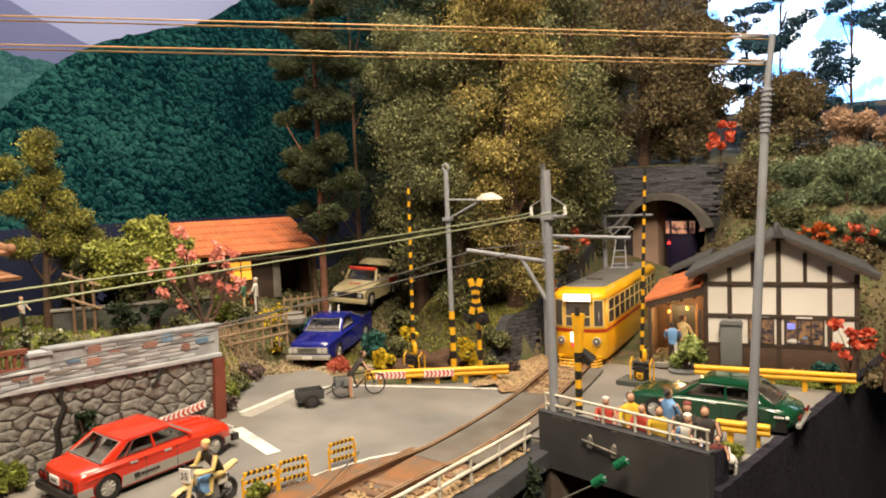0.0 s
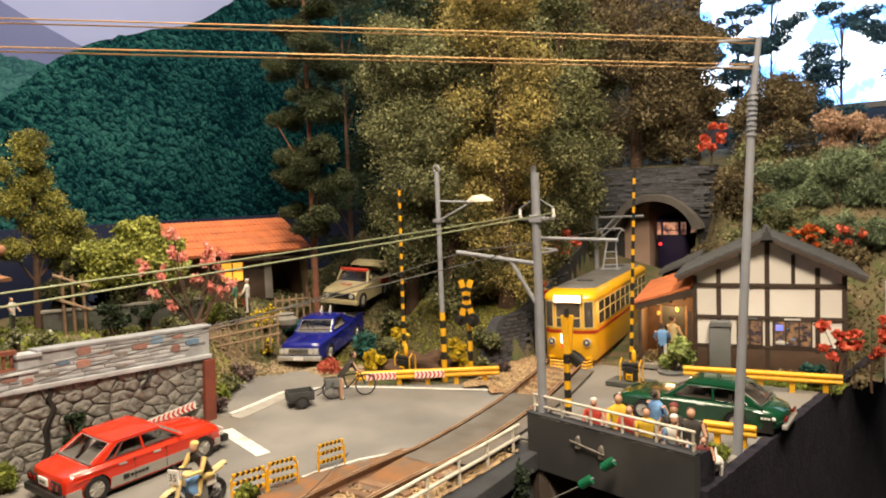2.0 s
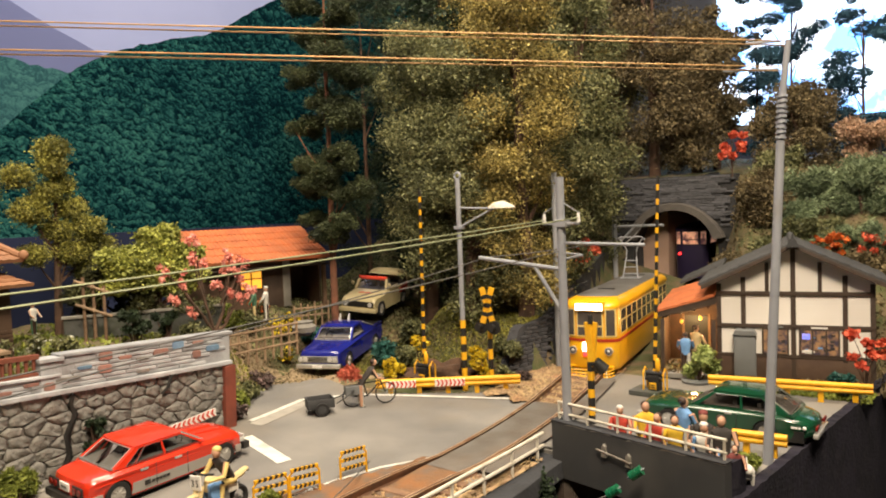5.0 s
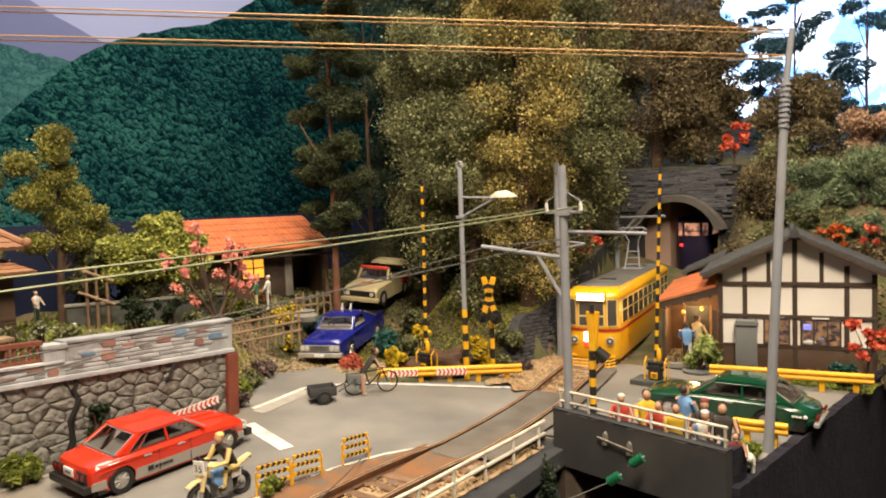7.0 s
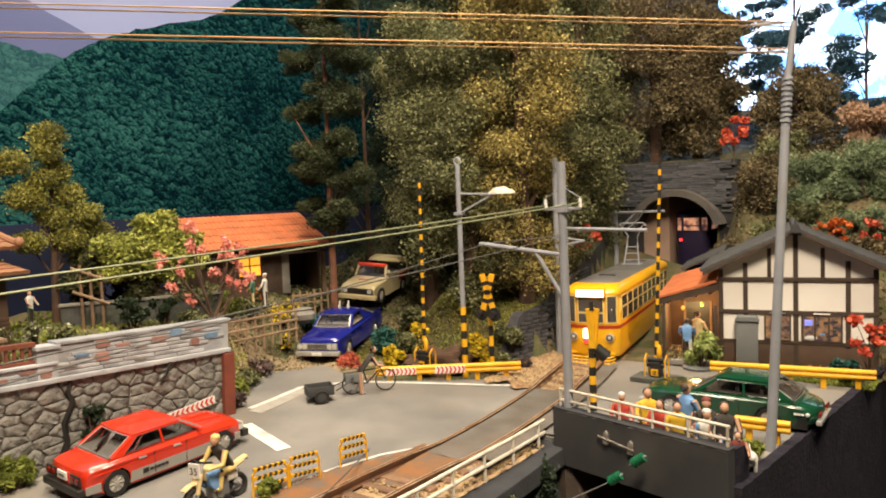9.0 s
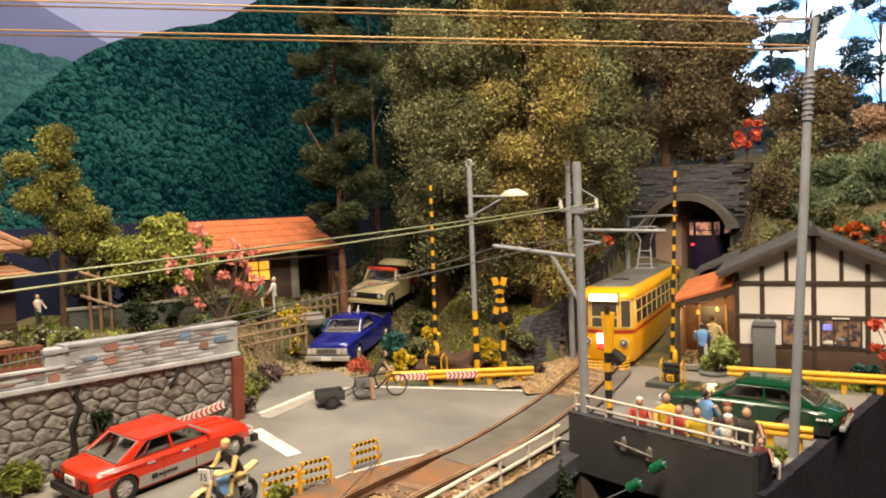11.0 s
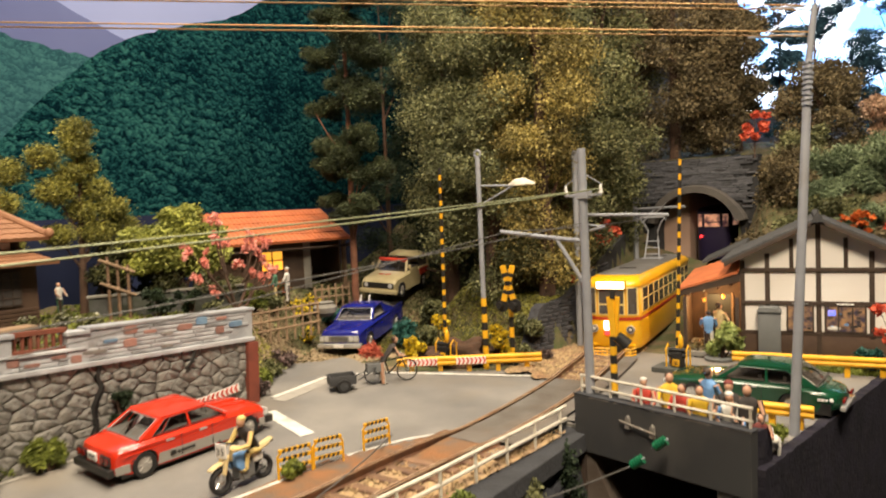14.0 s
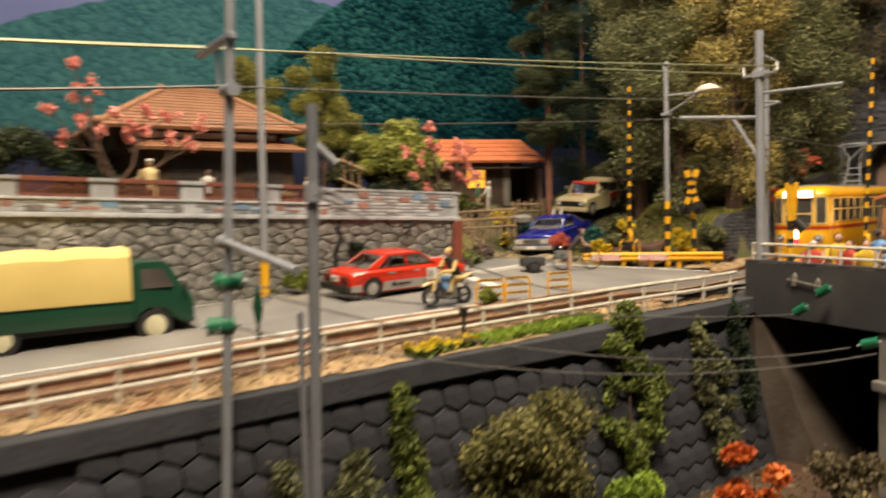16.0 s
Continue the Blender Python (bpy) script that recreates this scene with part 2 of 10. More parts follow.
FENCEBROWN = mat("brown_fence_wood", (0.19, 0.055, 0.03), 0.75, second=(0.13, 0.04, 0.022), scale=60, bump=0.3)
# mossy stone; base darkened to put the trees' shade on the garden wall
MOSSWALL = mat("dark_mossy_stone", (0.075, 0.075, 0.072), 0.95, second=(0.045, 0.05, 0.035), scale=50, bump=0.6, bump_scale=200, dirt=((0.03, 0.04, 0.02), 40, 0.6))
GREYBOX = mat("grey_box_paint", (0.16, 0.165, 0.165), 0.6, second=(0.13, 0.135, 0.135), scale=30)
CONCRETE = mat("concrete", (0.24, 0.225, 0.20), 0.9, second=(0.16, 0.15, 0.13), scale=30, bump=0.4, bump_scale=200, dirt=((0.10, 0.06, 0.04), 14, 0.6))
ABUT = mat("brown_abutment", (0.062, 0.044, 0.033), 0.9, second=(0.040, 0.024, 0.017), scale=30, bump=0.4, bump_scale=200, dirt=((0.05, 0.026, 0.016), 14, 0.7))
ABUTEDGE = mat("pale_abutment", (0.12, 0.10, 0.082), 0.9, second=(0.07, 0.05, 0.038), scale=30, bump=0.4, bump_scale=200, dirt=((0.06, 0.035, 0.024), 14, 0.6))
INSUL = mat("green_insulator", (0.010, 0.17, 0.075), 0.3, second=(0.008, 0.13, 0.06), scale=40, coat=0.4)
WIREBRASS = mat("brass_wire", (0.50, 0.30, 0.12), 0.5, 0.3, scale=40)
WIREGREEN = mat("pale_green_wire", (0.27, 0.29, 0.17), 0.5, 0.2, scale=40)
WIREGREY = mat("grey_wire", (0.13, 0.125, 0.12), 0.5, 0.2, scale=40)
BARK = mat("bark", (0.10, 0.055, 0.035), 0.95, second=(0.05, 0.03, 0.02), scale=60, bump=0.8, bump_scale=150)
PINEBARK = mat("red_pine_bark", (0.22, 0.09, 0.05), 0.95, second=(0.11, 0.05, 0.03), scale=60, bump=0.8, bump_scale=150)
BLUEBASE = mat("dark_blue_board", (0.003, 0.009, 0.045), 0.9, second=(0.0025, 0.007, 0.032), scale=8)
SKIN = mat("painted_skin", (0.50, 0.28, 0.18), 0.6, scale=40)
ROOMWALL = mat("room_wall", (0.16, 0.16, 0.17), 0.9, second=(0.13, 0.13, 0.14), scale=2)
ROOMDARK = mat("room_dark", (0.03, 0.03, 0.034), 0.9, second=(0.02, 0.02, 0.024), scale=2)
LEAF_OLIVE = leaf_mat("olive_leaves", (0.036, 0.042, 0.017), (0.34, 0.34, 0.155))
# paler copy of the pine needles, the window's bloom put into the colour
LEAF_PINEGLARE = leaf_mat("glare_pale_needles", (0.06, 0.085, 0.045), (0.36, 0.44, 0.25))
LEAF_GOLD = leaf_mat("golden_leaves", (0.05, 0.042, 0.012), (0.62, 0.50, 0.16))
LEAF_BROWN = leaf_mat("brown_leaves", (0.045, 0.035, 0.018), (0.32, 0.25, 0.13))
# dark copy of the olive leaves, the garden's shade put into the colour
LEAF_SHADEOLIVE = leaf_mat("shaded_olive_leaves", (0.018, 0.022, 0.009), (0.13, 0.13, 0.045))
LEAF_PINE = leaf_mat("pine_needles", (0.012, 0.018, 0.008), (0.105, 0.125, 0.05))
LEAF_MOSS = leaf_mat("moss_green_leaves", (0.038, 0.042, 0.010), (0.48, 0.45, 0.095))
LEAF_GREEN = leaf_mat("fresh_green_leaves", (0.035, 0.050, 0.010), (0.30, 0.36, 0.075))
LEAF_LIME = leaf_mat("yellow_green_leaves", (0.065, 0.08, 0.014), (0.68, 0.70, 0.17))
LEAF_FRESH = leaf_mat("bright_planter_leaves", (0.10, 0.14, 0.03), (0.60, 0.68, 0.24))
# dark needles with the window's bluish glare mixed into both tones
LEAF_GLARE = leaf_mat("glare_tinted_needles", (0.014, 0.045, 0.07), (0.06, 0.15, 0.21))
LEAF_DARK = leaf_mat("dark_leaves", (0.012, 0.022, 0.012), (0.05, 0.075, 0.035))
LEAF_TEAL = leaf_mat("teal_leaves", (0.015, 0.06, 0.05), (0.06, 0.20, 0.17))
LEAF_RED = leaf_mat("red_maple_leaves", (0.36, 0.035, 0.016), (0.92, 0.20, 0.10))
LEAF_ORANGE = leaf_mat("orange_maple_leaves", (0.35, 0.05, 0.01), (0.90, 0.26, 0.05))
LEAF_PINK = leaf_mat("pink_blossom", (0.72, 0.24, 0.19), (0.95, 0.52, 0.44))
LEAF_YELLOW = leaf_mat("yellow_flowers", (0.45, 0.30, 0.01), (0.90, 0.70, 0.04))
LEAF_WHITE = leaf_mat("white_flowers", (0.6, 0.6, 0.5), (0.9, 0.9, 0.85))
LEAF_LAWN = leaf_mat("bright_grass", (0.09, 0.15, 0.012), (0.42, 0.56, 0.08))
LEAF_KHAKI = leaf_mat("khaki_leaves", (0.035, 0.036, 0.012), (0.36, 0.33, 0.11))
LEAF_STRAW = leaf_mat("straw_scatter", (0.28, 0.18, 0.11), (0.74, 0.50, 0.35))
LEAF_PURPLE = leaf_mat("purple_flowers", (0.07, 0.055, 0.045), (0.28, 0.19, 0.18))
GRASS = leaf_mat("grass", (0.06, 0.08, 0.012), (0.36, 0.40, 0.075))

# ---- drawing tools (centimetres) ----
def box(bm, x0, y0, z0, x1, y1, z1, m=None):
    c = ((x0 + x1) / 2, (y0 + y1) / 2, (z0 + z1) / 2)
    mm = Matrix.Translation(c) @ Matrix.Diagonal((abs(x1 - x0), abs(y1 - y0), abs(z1 - z0), 1))
    return bmesh.ops.create_cube(bm, size=1, matrix=(m @ mm) if m else mm)["verts"]


def rod(bm, p, q, r, r2=None, n=10):
    p, q = Vector(p), Vector(q)
    d = q - p
    mm = Matrix.Translation((p + q) / 2) @ d.to_track_quat("Z", "Y").to_matrix().to_4x4()
    return bmesh.ops.create_cone(bm, cap_ends=True, segments=n, radius1=r, radius2=r if r2 is None else r2, depth=d.length, matrix=mm)["verts"]


def tube(bm, pts, r, n=6):
    pts = [Vector(p) for p in pts]
    rings = []
    up = Vector((0.13, 0.21, 1.0))
    for i, p in enumerate(pts):
        d = (pts[min(i + 1, len(pts) - 1)] - pts[max(i - 1, 0)]).normalized()
        s = d.cross(up).normalized()
        u = s.cross(d)
        rings.append([p + (s * math.cos(t) + u * math.sin(t)) * r for t in [2 * math.pi * k / n for k in range(n)]])
    loft(bm, rings)


def ball(bm, c, r, sub=2, rough=0.0, freq=1.0):
    rr = r if isinstance(r, (tuple, list)) else (r, r, r)
    vs = bmesh.ops.create_icosphere(bm, subdivisions=sub, radius=1)["verts"]
    for v in vs:
        k = 1 + rough * noise.noise(v.co * freq + Vector(c))
        v.co = Vector((v.co.x * rr[0] * k + c[0], v.co.y * rr[1] * k + c[1], v.co.z * rr[2] * k + c[2]))
    return vs


def prism(bm, pts, x0, x1, axis="x"):
    """A closed outline, given in the two other axes in order, drawn out from x0 to x1 along an axis."""
    def at(a, u, v):
        return {"x": (a, u, v), "y": (u, a, v), "z": (u, v, a)}[axis]
    A = [bm.verts.new(at(x0, u, v)) for u, v in pts]
    B = [bm.verts.new(at(x1, u, v)) for u, v in pts]
    bm.faces.new(A)
    bm.faces.new(B[::-1])
    for i in range(len(pts)):
        j = (i + 1) % len(pts)
        bm.faces.new((A[i], B[i], B[j], A[j]))
    return A + B


def quad(bm, a, b, c, d):
    return bm.faces.new([bm.verts.new(p) for p in (a, b, c, d)])


def loft(bm, rings, closed=True):
    vs = [[bm.verts.new(p) for p in ring] for ring in rings]
    n = len(vs[0])
    for r0, r1 in zip(vs, vs[1:]):
        for i in range(n if closed else n - 1):
            j = (i + 1) % n
            bm.faces.new((r0[i], r0[j], r1[j], r1[i]))
    if closed:
        bm.faces.new(vs[0][::-1])
        bm.faces.new(vs[-1])
    return vs


def mesh_of(name, bm, material, smooth=False, bevel=0.0, seg=2):
    if bevel:
        bmesh.ops.remove_doubles(bm, verts=bm.verts, dist=0.0005)
        es = [e for e in bm.edges if len(e.link_faces) == 2 and e.calc_face_angle(0) > 0.6]
        bmesh.ops.bevel(bm, geom=es, offset=bevel, segments=seg, affect="EDGES", profile=0.6, clamp_overlap=True)
    bmesh.ops.recalc_face_normals(bm, faces=bm.faces)
    for v in bm.verts:
        v.co *= K
    me = bpy.data.meshes.new(name)
    bm.to_mesh(me)
    bm.free()
    me.materials.append(material)
    if smooth:
        for p in me.polygons:
            p.use_smooth = True
        me.set_sharp_from_angle(angle=radians(38))
    return me


def part(name, bm, material, parent=None, label="", smooth=False, bevel=0.0, seg=2):
    ob = new(name, mesh_of(name, bm, material, smooth, bevel, seg))
    if parent:
        ob.parent = parent
    return tagged(ob, label)


def piece(name, mesh, parent, m):
    """A repeat that shares its mesh; m: its place under the parent, in centimetres."""
    ob = new(name, mesh)
    ob.parent = parent
    t = m.copy()
    t.translation = t.translation * K
    ob.matrix_basis = t
    return ob


def thing(name, x, y, z, rz=0.0, label="", category="", group="", kind="", rx=0.0, ry=0.0):
    ob = new(name)
    ob.empty_display_size = 0.02
    ob.matrix_basis = pose(x * K, y * K, z * K, rx, ry, rz)
    return tagged(ob, label, category, group, kind)


def at_cm(x, y, z, rx=0, ry=0, rz=0):
    return pose(x * K, y * K, z * K, rx, ry, rz)


def leaves_mesh(name, pts, size, material, rng, flat=0.0, aspect=0.6):
    """Many small leaves at the given points; flat: how far they lie level."""
    n = len(pts)
    d = rng.normal(size=(n, 3))
    d[:, 2] *= 1 - flat
    d /= np.linalg.norm(d, axis=1)[:, None] + 1e-9
    e = rng.normal(size=(n, 3))
    e -= (e * d).sum(1)[:, None] * d
    e /= np.linalg.norm(e, axis=1)[:, None] + 1e-9
    s = (size * rng.uniform(0.6, 1.4, n))[:, None]
    a, b = d * s * 0.5, e * s * 0.5 * aspect
    v = np.empty((n, 4, 3))
    v[:, 0], v[:, 1], v[:, 2], v[:, 3] = pts - a, pts + b, pts + a, pts - b
    me = bpy.data.meshes.new(name)
    me.from_pydata((v.reshape(-1, 3) * K).tolist(), [], np.arange(n * 4).reshape(n, 4).tolist())
    me.materials.append(material)
    return me


def clump_points(rng, centres, radii, n, shell=0.5, squash=0.75):
    """Points round clump centres, denser towards each clump's skin."""
    c = np.asarray(centres, float)
    r = np.asarray(radii, float)
    w = r ** 2 / (r ** 2).sum()
    k = rng.choice(len(c), n, p=w)
    d = rng.normal(size=(n, 3))
    d /= np.linalg.norm(d, axis=1)[:, None]
    rad = r[k] * (shell + (1 - shell) * rng.random(n) ** 0.5) * (1 + 0.18 * rng.normal(size=n))
    p = c[k] + d * rad[:, None] * np.array([1, 1, squash])
    return p


def zg(y):
    """Height of the road at y."""
    return 0.035 * (y - 50) if y < 50 else (0.0 if y < 60 else 0.02 * (y - 60))

# ---- the ground ----
def ss(a, b, t):
    t = min(1.0, max(0.0, (t - a) / (b - a)))
    return t * t * (3 - 2 * t)


def lerp(a, b, t):
    return a + (b - a) * t


def track_x(y):
    """The middle of the track: straight by the road, then bending away over the crossing into the tunnel."""
    if y < 58:
        return -35.1 - 0.02 * (58 - y)
    d = y - 58
    return -35.1 - 0.3 * ss(0, 34, d) - (0.0036 * d * d if d < 36 else 4.67 + 0.26 * (d - 36))


def side_at(y):
    """The face of the cutting wall; its near end turns away from the track as a wing."""
    return track_x(max(y, 94.5)) - 6.0 - 0.19 * max(0.0, 94.5 - y)


def fence_x(y):
    """The line of the handrail beside the track."""
    return -31.9 + 0.085 * min(22.0, max(0.0, y - 25)) - 0.012 * max(0.0, y - 47)


def ballast_edge(x, y):
    return y > 66 or x < fence_x(y) + 0.3 + 3.0 * (1 - ss(34, 46, y))


def face_shift(y):
    """How far the coping stands out from the track: the wall opens a little towards the bridge."""
    return 0.9 + 0.9 * ss(25, 45, y) + 0.035 * (min(45.0, max(-40.0, y)) - 3) - 0.07 * max(0.0, min(y, 66.5) - 45)


def rise(x):
    """The road climbs a little towards the stone wall."""
    return 0.06 * min(20.0, max(0.0, -43 - x))


def ground_z(x, y):
    base = zg(y) - 0.25
    if x > -32.3 and y < 100:
        return -16 + 0.6 * noise.noise(Vector((x * 0.12, y * 0.12, 0)))
    s = (x + 62) * -0.88 + (y - 56) * 0.47
    u = (-x - 64) - (y - 56) * 0.55
    w = ss(0, 7, u) * ss(-62.4, -63.2, x) if y < 57 else ss(0, 7, u)
    if y < 54.2:
        w = ss(-0.5, 0.6, -x - 62.6)
    base += rise(x) * (1 - w) * (1 - ss(9, 15, s))
    h = base + (max(0.0, 0.187 * (s - 6)) + 0.14 * max(0.0, s - 21)) * (1 - w) * ss(56, 62, y) + w * 9.4
    h += 1.2 * w * math.exp(-((x + 84) ** 2 + (y - 44.5) ** 2) / 40)
    h += 2.2 * math.exp(-((x + 77) ** 2 + (y - 93) ** 2) / 60)
    d = side_at(y) - 0.2 - x
    top = 1 + 6.3 * ss(86.3, 90.0, y) + 0.15 * max(0.0, y - 90)
    east = top + 0.1 * max(d, 0)
    if d > 0:
        h = lerp(h, east, ss(-68, -60, x) * ss(82, 92, y))
    right = x - (track_x(y) + 12)
    if right > 0 and y > 100:
        h = lerp(h, 24, ss(112, 150, y) * ss(0, 8, right))
    h = lerp(h, 27.5 + 0.1 * (y - 153), ss(151.5, 154.5, y))
    off_track = ss(5, 9, abs(x - track_x(y)))
    return h + (0.5 * off_track * noise.noise(Vector((x * 0.2, y * 0.2, 3))) + 0.25 * off_track * noise.noise(Vector((x * 0.7, y * 0.7, 9))) if s > 9.5 or y > 98 else 0)


def sheet(name, x0, x1, y0, y1, step, height, keep, material, label, kind="structure"):
    nx, ny = int((x1 - x0) / step) + 1, int((y1 - y0) / step) + 1
    vs = [(K * (x0 + i * step), K * (y0 + j * step), K * height(x0 + i * step, y0 + j * step)) for j in range(ny) for i in range(nx)]
    fs = [(j * nx + i, j * nx + i + 1, (j + 1) * nx + i + 1, (j + 1) * nx + i) for j in range(ny - 1) for i in range(nx - 1)
          if keep(x0 + (i + 0.5) * step, y0 + (j + 0.5) * step)]
    me = bpy.data.meshes.new(name)
    me.from_pydata(vs, [], fs)
    me.materials.append(material)
    for p in me.polygons:
        p.use_smooth = True
    return tagged(new(name, me), label, name.split("_")[0], kind=kind)


sheet("ground", -104, -5, -40, 204, 1.0, ground_z,
      lambda x, y: not (-60 < x < -42 and 149 < y < 156) and not (x > -34 and y < 67) and not (x > -31 and y < 100) and not (x > -9 and y < 104),
      EARTH, "mossy brown model-landscape earth and hillside")


sheet("ravine_floor", -34, -5, -40, 100, 1.0, ground_z, lambda x, y: x > -32 and not (x > -9 and y > 99), SOIL, "dark reddish-brown earth floor of the ravine")


def road_z(x, y):
    return max(zg(y) + rise(x), ground_z(x, y) + 0.25 if x < -50 else -99)


def on_road(x, y):
    s = (x + 62) * -0.88 + (y - 56) * 0.47
    guard = 71.8 + (x + 56.0) * 0.86
    if y > 79.4 and abs(x - track_x(y)) < 2.25:
        return False
    if x < -43.4:
        return (y < 54.4 or (-x - 64) - (y - 56) * 0.55 < 0.6) and x > -61.4 - 9 * ss(54.6, 57, y) and y < max(guard + 1.0, 71.5 + 0.25 * math.sin(x * 1.9)) and s < 12.2 + 0.5 * math.sin(y * 0.8) and (y > 54.4 or x > -61.4)
    if x < -37.5 and 40 < y < 62:
        return True
    return (61 if x < -37 else 56.5) < y < 97 and x < -12.95 + 0.1 * (y - 63.3) and (x < -31.2 or y > 67.6 - (x + 29.5) * 0.21)


sheet("road", -78, -8, -40, 98, 0.5, road_z, on_road, ASPHALT, "grey asphalt road and crossing forecourt with worn patches")


def strip(name, pts, width, height, material, label):
    """A painted line along a run of points."""
    bm = bmesh.new()
    for (xa, ya), (xb, yb) in zip(pts, pts[1:]):
        d = Vector((xb - xa, yb - ya, 0)).normalized()
        n = Vector((-d.y, d.x, 0)) * width / 2
        k = max(2, int(math.hypot(xb - xa, yb - ya) / 0.6))
        for i in range(k):
            a, b = Vector((xa, ya, 0)).lerp((xb, yb, 0), i / k), Vector((xa, ya, 0)).lerp((xb, yb, 0), (i + 1) / k)
            quad(bm, *[(p.x, p.y, road_z(p.x, p.y) + height) for p in (a + n, a - n, b - n, b + n)])
    return tagged(part(name, bm, material), label, "road marking", kind="structure")


strip("road_line", [(-60.7, 56.4), (-62.1, 64.9), (-58.6, 70.2), (-51.8, 74.6), (-40.8, 81.3)], 0.62, 0.09, LINE, "worn white edge line on the asphalt")
strip("kerb_line", [(-59.4, 56.1), (-61.2, 64.7)], 1.7, 0.05, GUTTER, "pale grey gutter strip beside the edge line")
strip("wall_gutter", [(-60.75, -38), (-60.75, 37)], 0.55, 0.07, GUTTER, "pale gutter edge along the foot of the wall")
strip("stop_line", [(-57.1, 53.06), (-48.9, 51.3)], 1.5, 0.05, LINE, "broad white stop line across the lane")
strip("road_edge_line", [(-45.6, -38), (-44.4, 20), (-43.6, 35), (-42.6, 46.8), (-41.9, 51.5), (-40.9, 55.6), (-38.2, 60.6)], 0.42, 0.06, LINE, "white line beside the track verge")

sheet("ballast_bank", -56, -36, 76, 99, 0.5, lambda x, y: zg(y) + 0.1 + 0.1 * noise.noise(Vector((x, y, 0))) + 0.3 * ss(3.2, 6.2, track_x(y) - x),
      lambda x, y: y > 80 + 0.8 * math.sin(x * 1.7) and 2.4 < track_x(y) - x < 8.4 + 0.4 * math.sin(y) and x > side_at(y) - 0.4, BALLAST, "pale tan ballast beside the curving track")
# rusty verge between the road and the track, ballast bed under it
sheet("verge", -44, -37.5, -40, 60, 0.5, lambda x, y: zg(y) + 0.06, lambda x, y: x > -43.6 + 4.2 * ss(44, 60, y), RUST, "rust-brown earth verge beside the rails")
sheet("ballast_bed", -60, -25.5, -40, 176, 0.5, lambda x, y: zg(y) + (-0.15 - 0.3 * ss(-32.0, -31.0, x) if y < 66 else 0.02) + 0.08 * noise.noise(Vector((x, y, 0))),
      lambda x, y: abs(x - track_x(y)) < (4.4 if y > 97 else 2.6 if y > 79 else 3.2 if x < -36 else 4.5 + face_shift(y)) and (y < 65 or y > 79) and ballast_edge(x, y), BALLAST, "pale tan ballast under the rails")

rng = np.random.default_rng(5)


def stones_mesh(name, pts, size, material):
    """Loose little stones: squashed, turned octahedra."""
    base = np.array([(1, 0, 0), (0, 1, 0), (-1, 0, 0), (0, -1, 0), (0, 0, 0.8), (0, 0, -0.5)])
    f0 = np.array([(0, 1, 4), (1, 2, 4), (2, 3, 4), (3, 0, 4), (1, 0, 5), (2, 1, 5), (3, 2, 5), (0, 3, 5)])
    n = len(pts)
    ang, sc = rng.uniform(0, 6.28, n), rng.uniform(0.6, 1.5, (n, 1, 1)) * size
    sh = rng.uniform(0.6, 1.2, (n, 6, 3))
    c, s = np.cos(ang), np.sin(ang)
    R = np.zeros((n, 3, 3))
    R[:, 0, 0], R[:, 0, 1], R[:, 1, 0], R[:, 1, 1], R[:, 2, 2] = c, -s, s, c, 1
    v = np.einsum("nij,nkj->nki", R, base[None] * sh) * sc + pts[:, None]
    me = bpy.data.meshes.new(name)
    me.from_pydata((v.reshape(-1, 3) * K).tolist(), [], (f0[None] + 6 * np.arange(n)[:, None, None]).reshape(-1, 3).tolist())
    me.materials.append(material)
    return me


def scatter(n, x0, x1, y0, y1, height, keep):
    x, y = rng.uniform(x0, x1, n), rng.uniform(y0, y1, n)
    return np.array([(a, b, height(a, b)) for a, b in zip(x, y) if keep(a, b)])


pts = scatter(34000, -60, -26, -20, 150, lambda x, y: zg(y) + (-0.3 * ss(-32.0, -31.0, x) if y < 66 else 0.1), lambda x, y: abs(x - track_x(y)) < (4.3 if y > 97 else 2.0 if y > 79 else 3.3 if x < -36 else 4.2 + face_shift(y)) and ballast_edge(x, y) and ((y < 57.5 and (y < 52 or abs(x - track_x(y)) > 2.4 or (x * 7.3 + y * 3.1) % 1.0 < 0.35)) or (y < 66 and x > -32.4) or y > 79.6))
tagged(new("ballast_stones", stones_mesh("ballast_stones", pts, 0.15, BALLAST)), "loose tan and brown ballast stones along the track", "ballast", kind="stuff")
pts = scatter(9000, -56, -36, 78, 99, lambda x, y: zg(y) + 0.18 + 0.3 * ss(3.2, 6.2, track_x(y) - x), lambda x, y: y > 79.6 + 0.9 * math.sin(x * 1.7) and 2.2 < track_x(y) - x and x > side_at(y) - 0.3 and x > track_x(y) - 9.0 + 0.5 * math.sin(y))
tagged(new("bank_stones", stones_mesh("bank_stones", pts, 0.22, BALLAST)), "loose tan and brown ballast stones under the cutting wall", "ballast", kind="stuff")
pts = scatter(8200, -80, -41, 64, 92, lambda x, y: max(zg(y), ground_z(x, y)) + 0.05,
              lambda x, y: not on_road(x, y) and ((y < max(73.5, 71.8 + (x + 56.0) * 0.86 + 3.5) and x > -77) or (x > -47 and y < 92 and x < track_x(y) - 3.4)) and 5 < (x + 62) * -0.88 + (y - 56) * 0.47 < 16.5)
tagged(new("gravel", stones_mesh("gravel", pts, 0.2, GRAVEL)), "pale loose gravel at the edge of the asphalt", "gravel", kind="stuff")

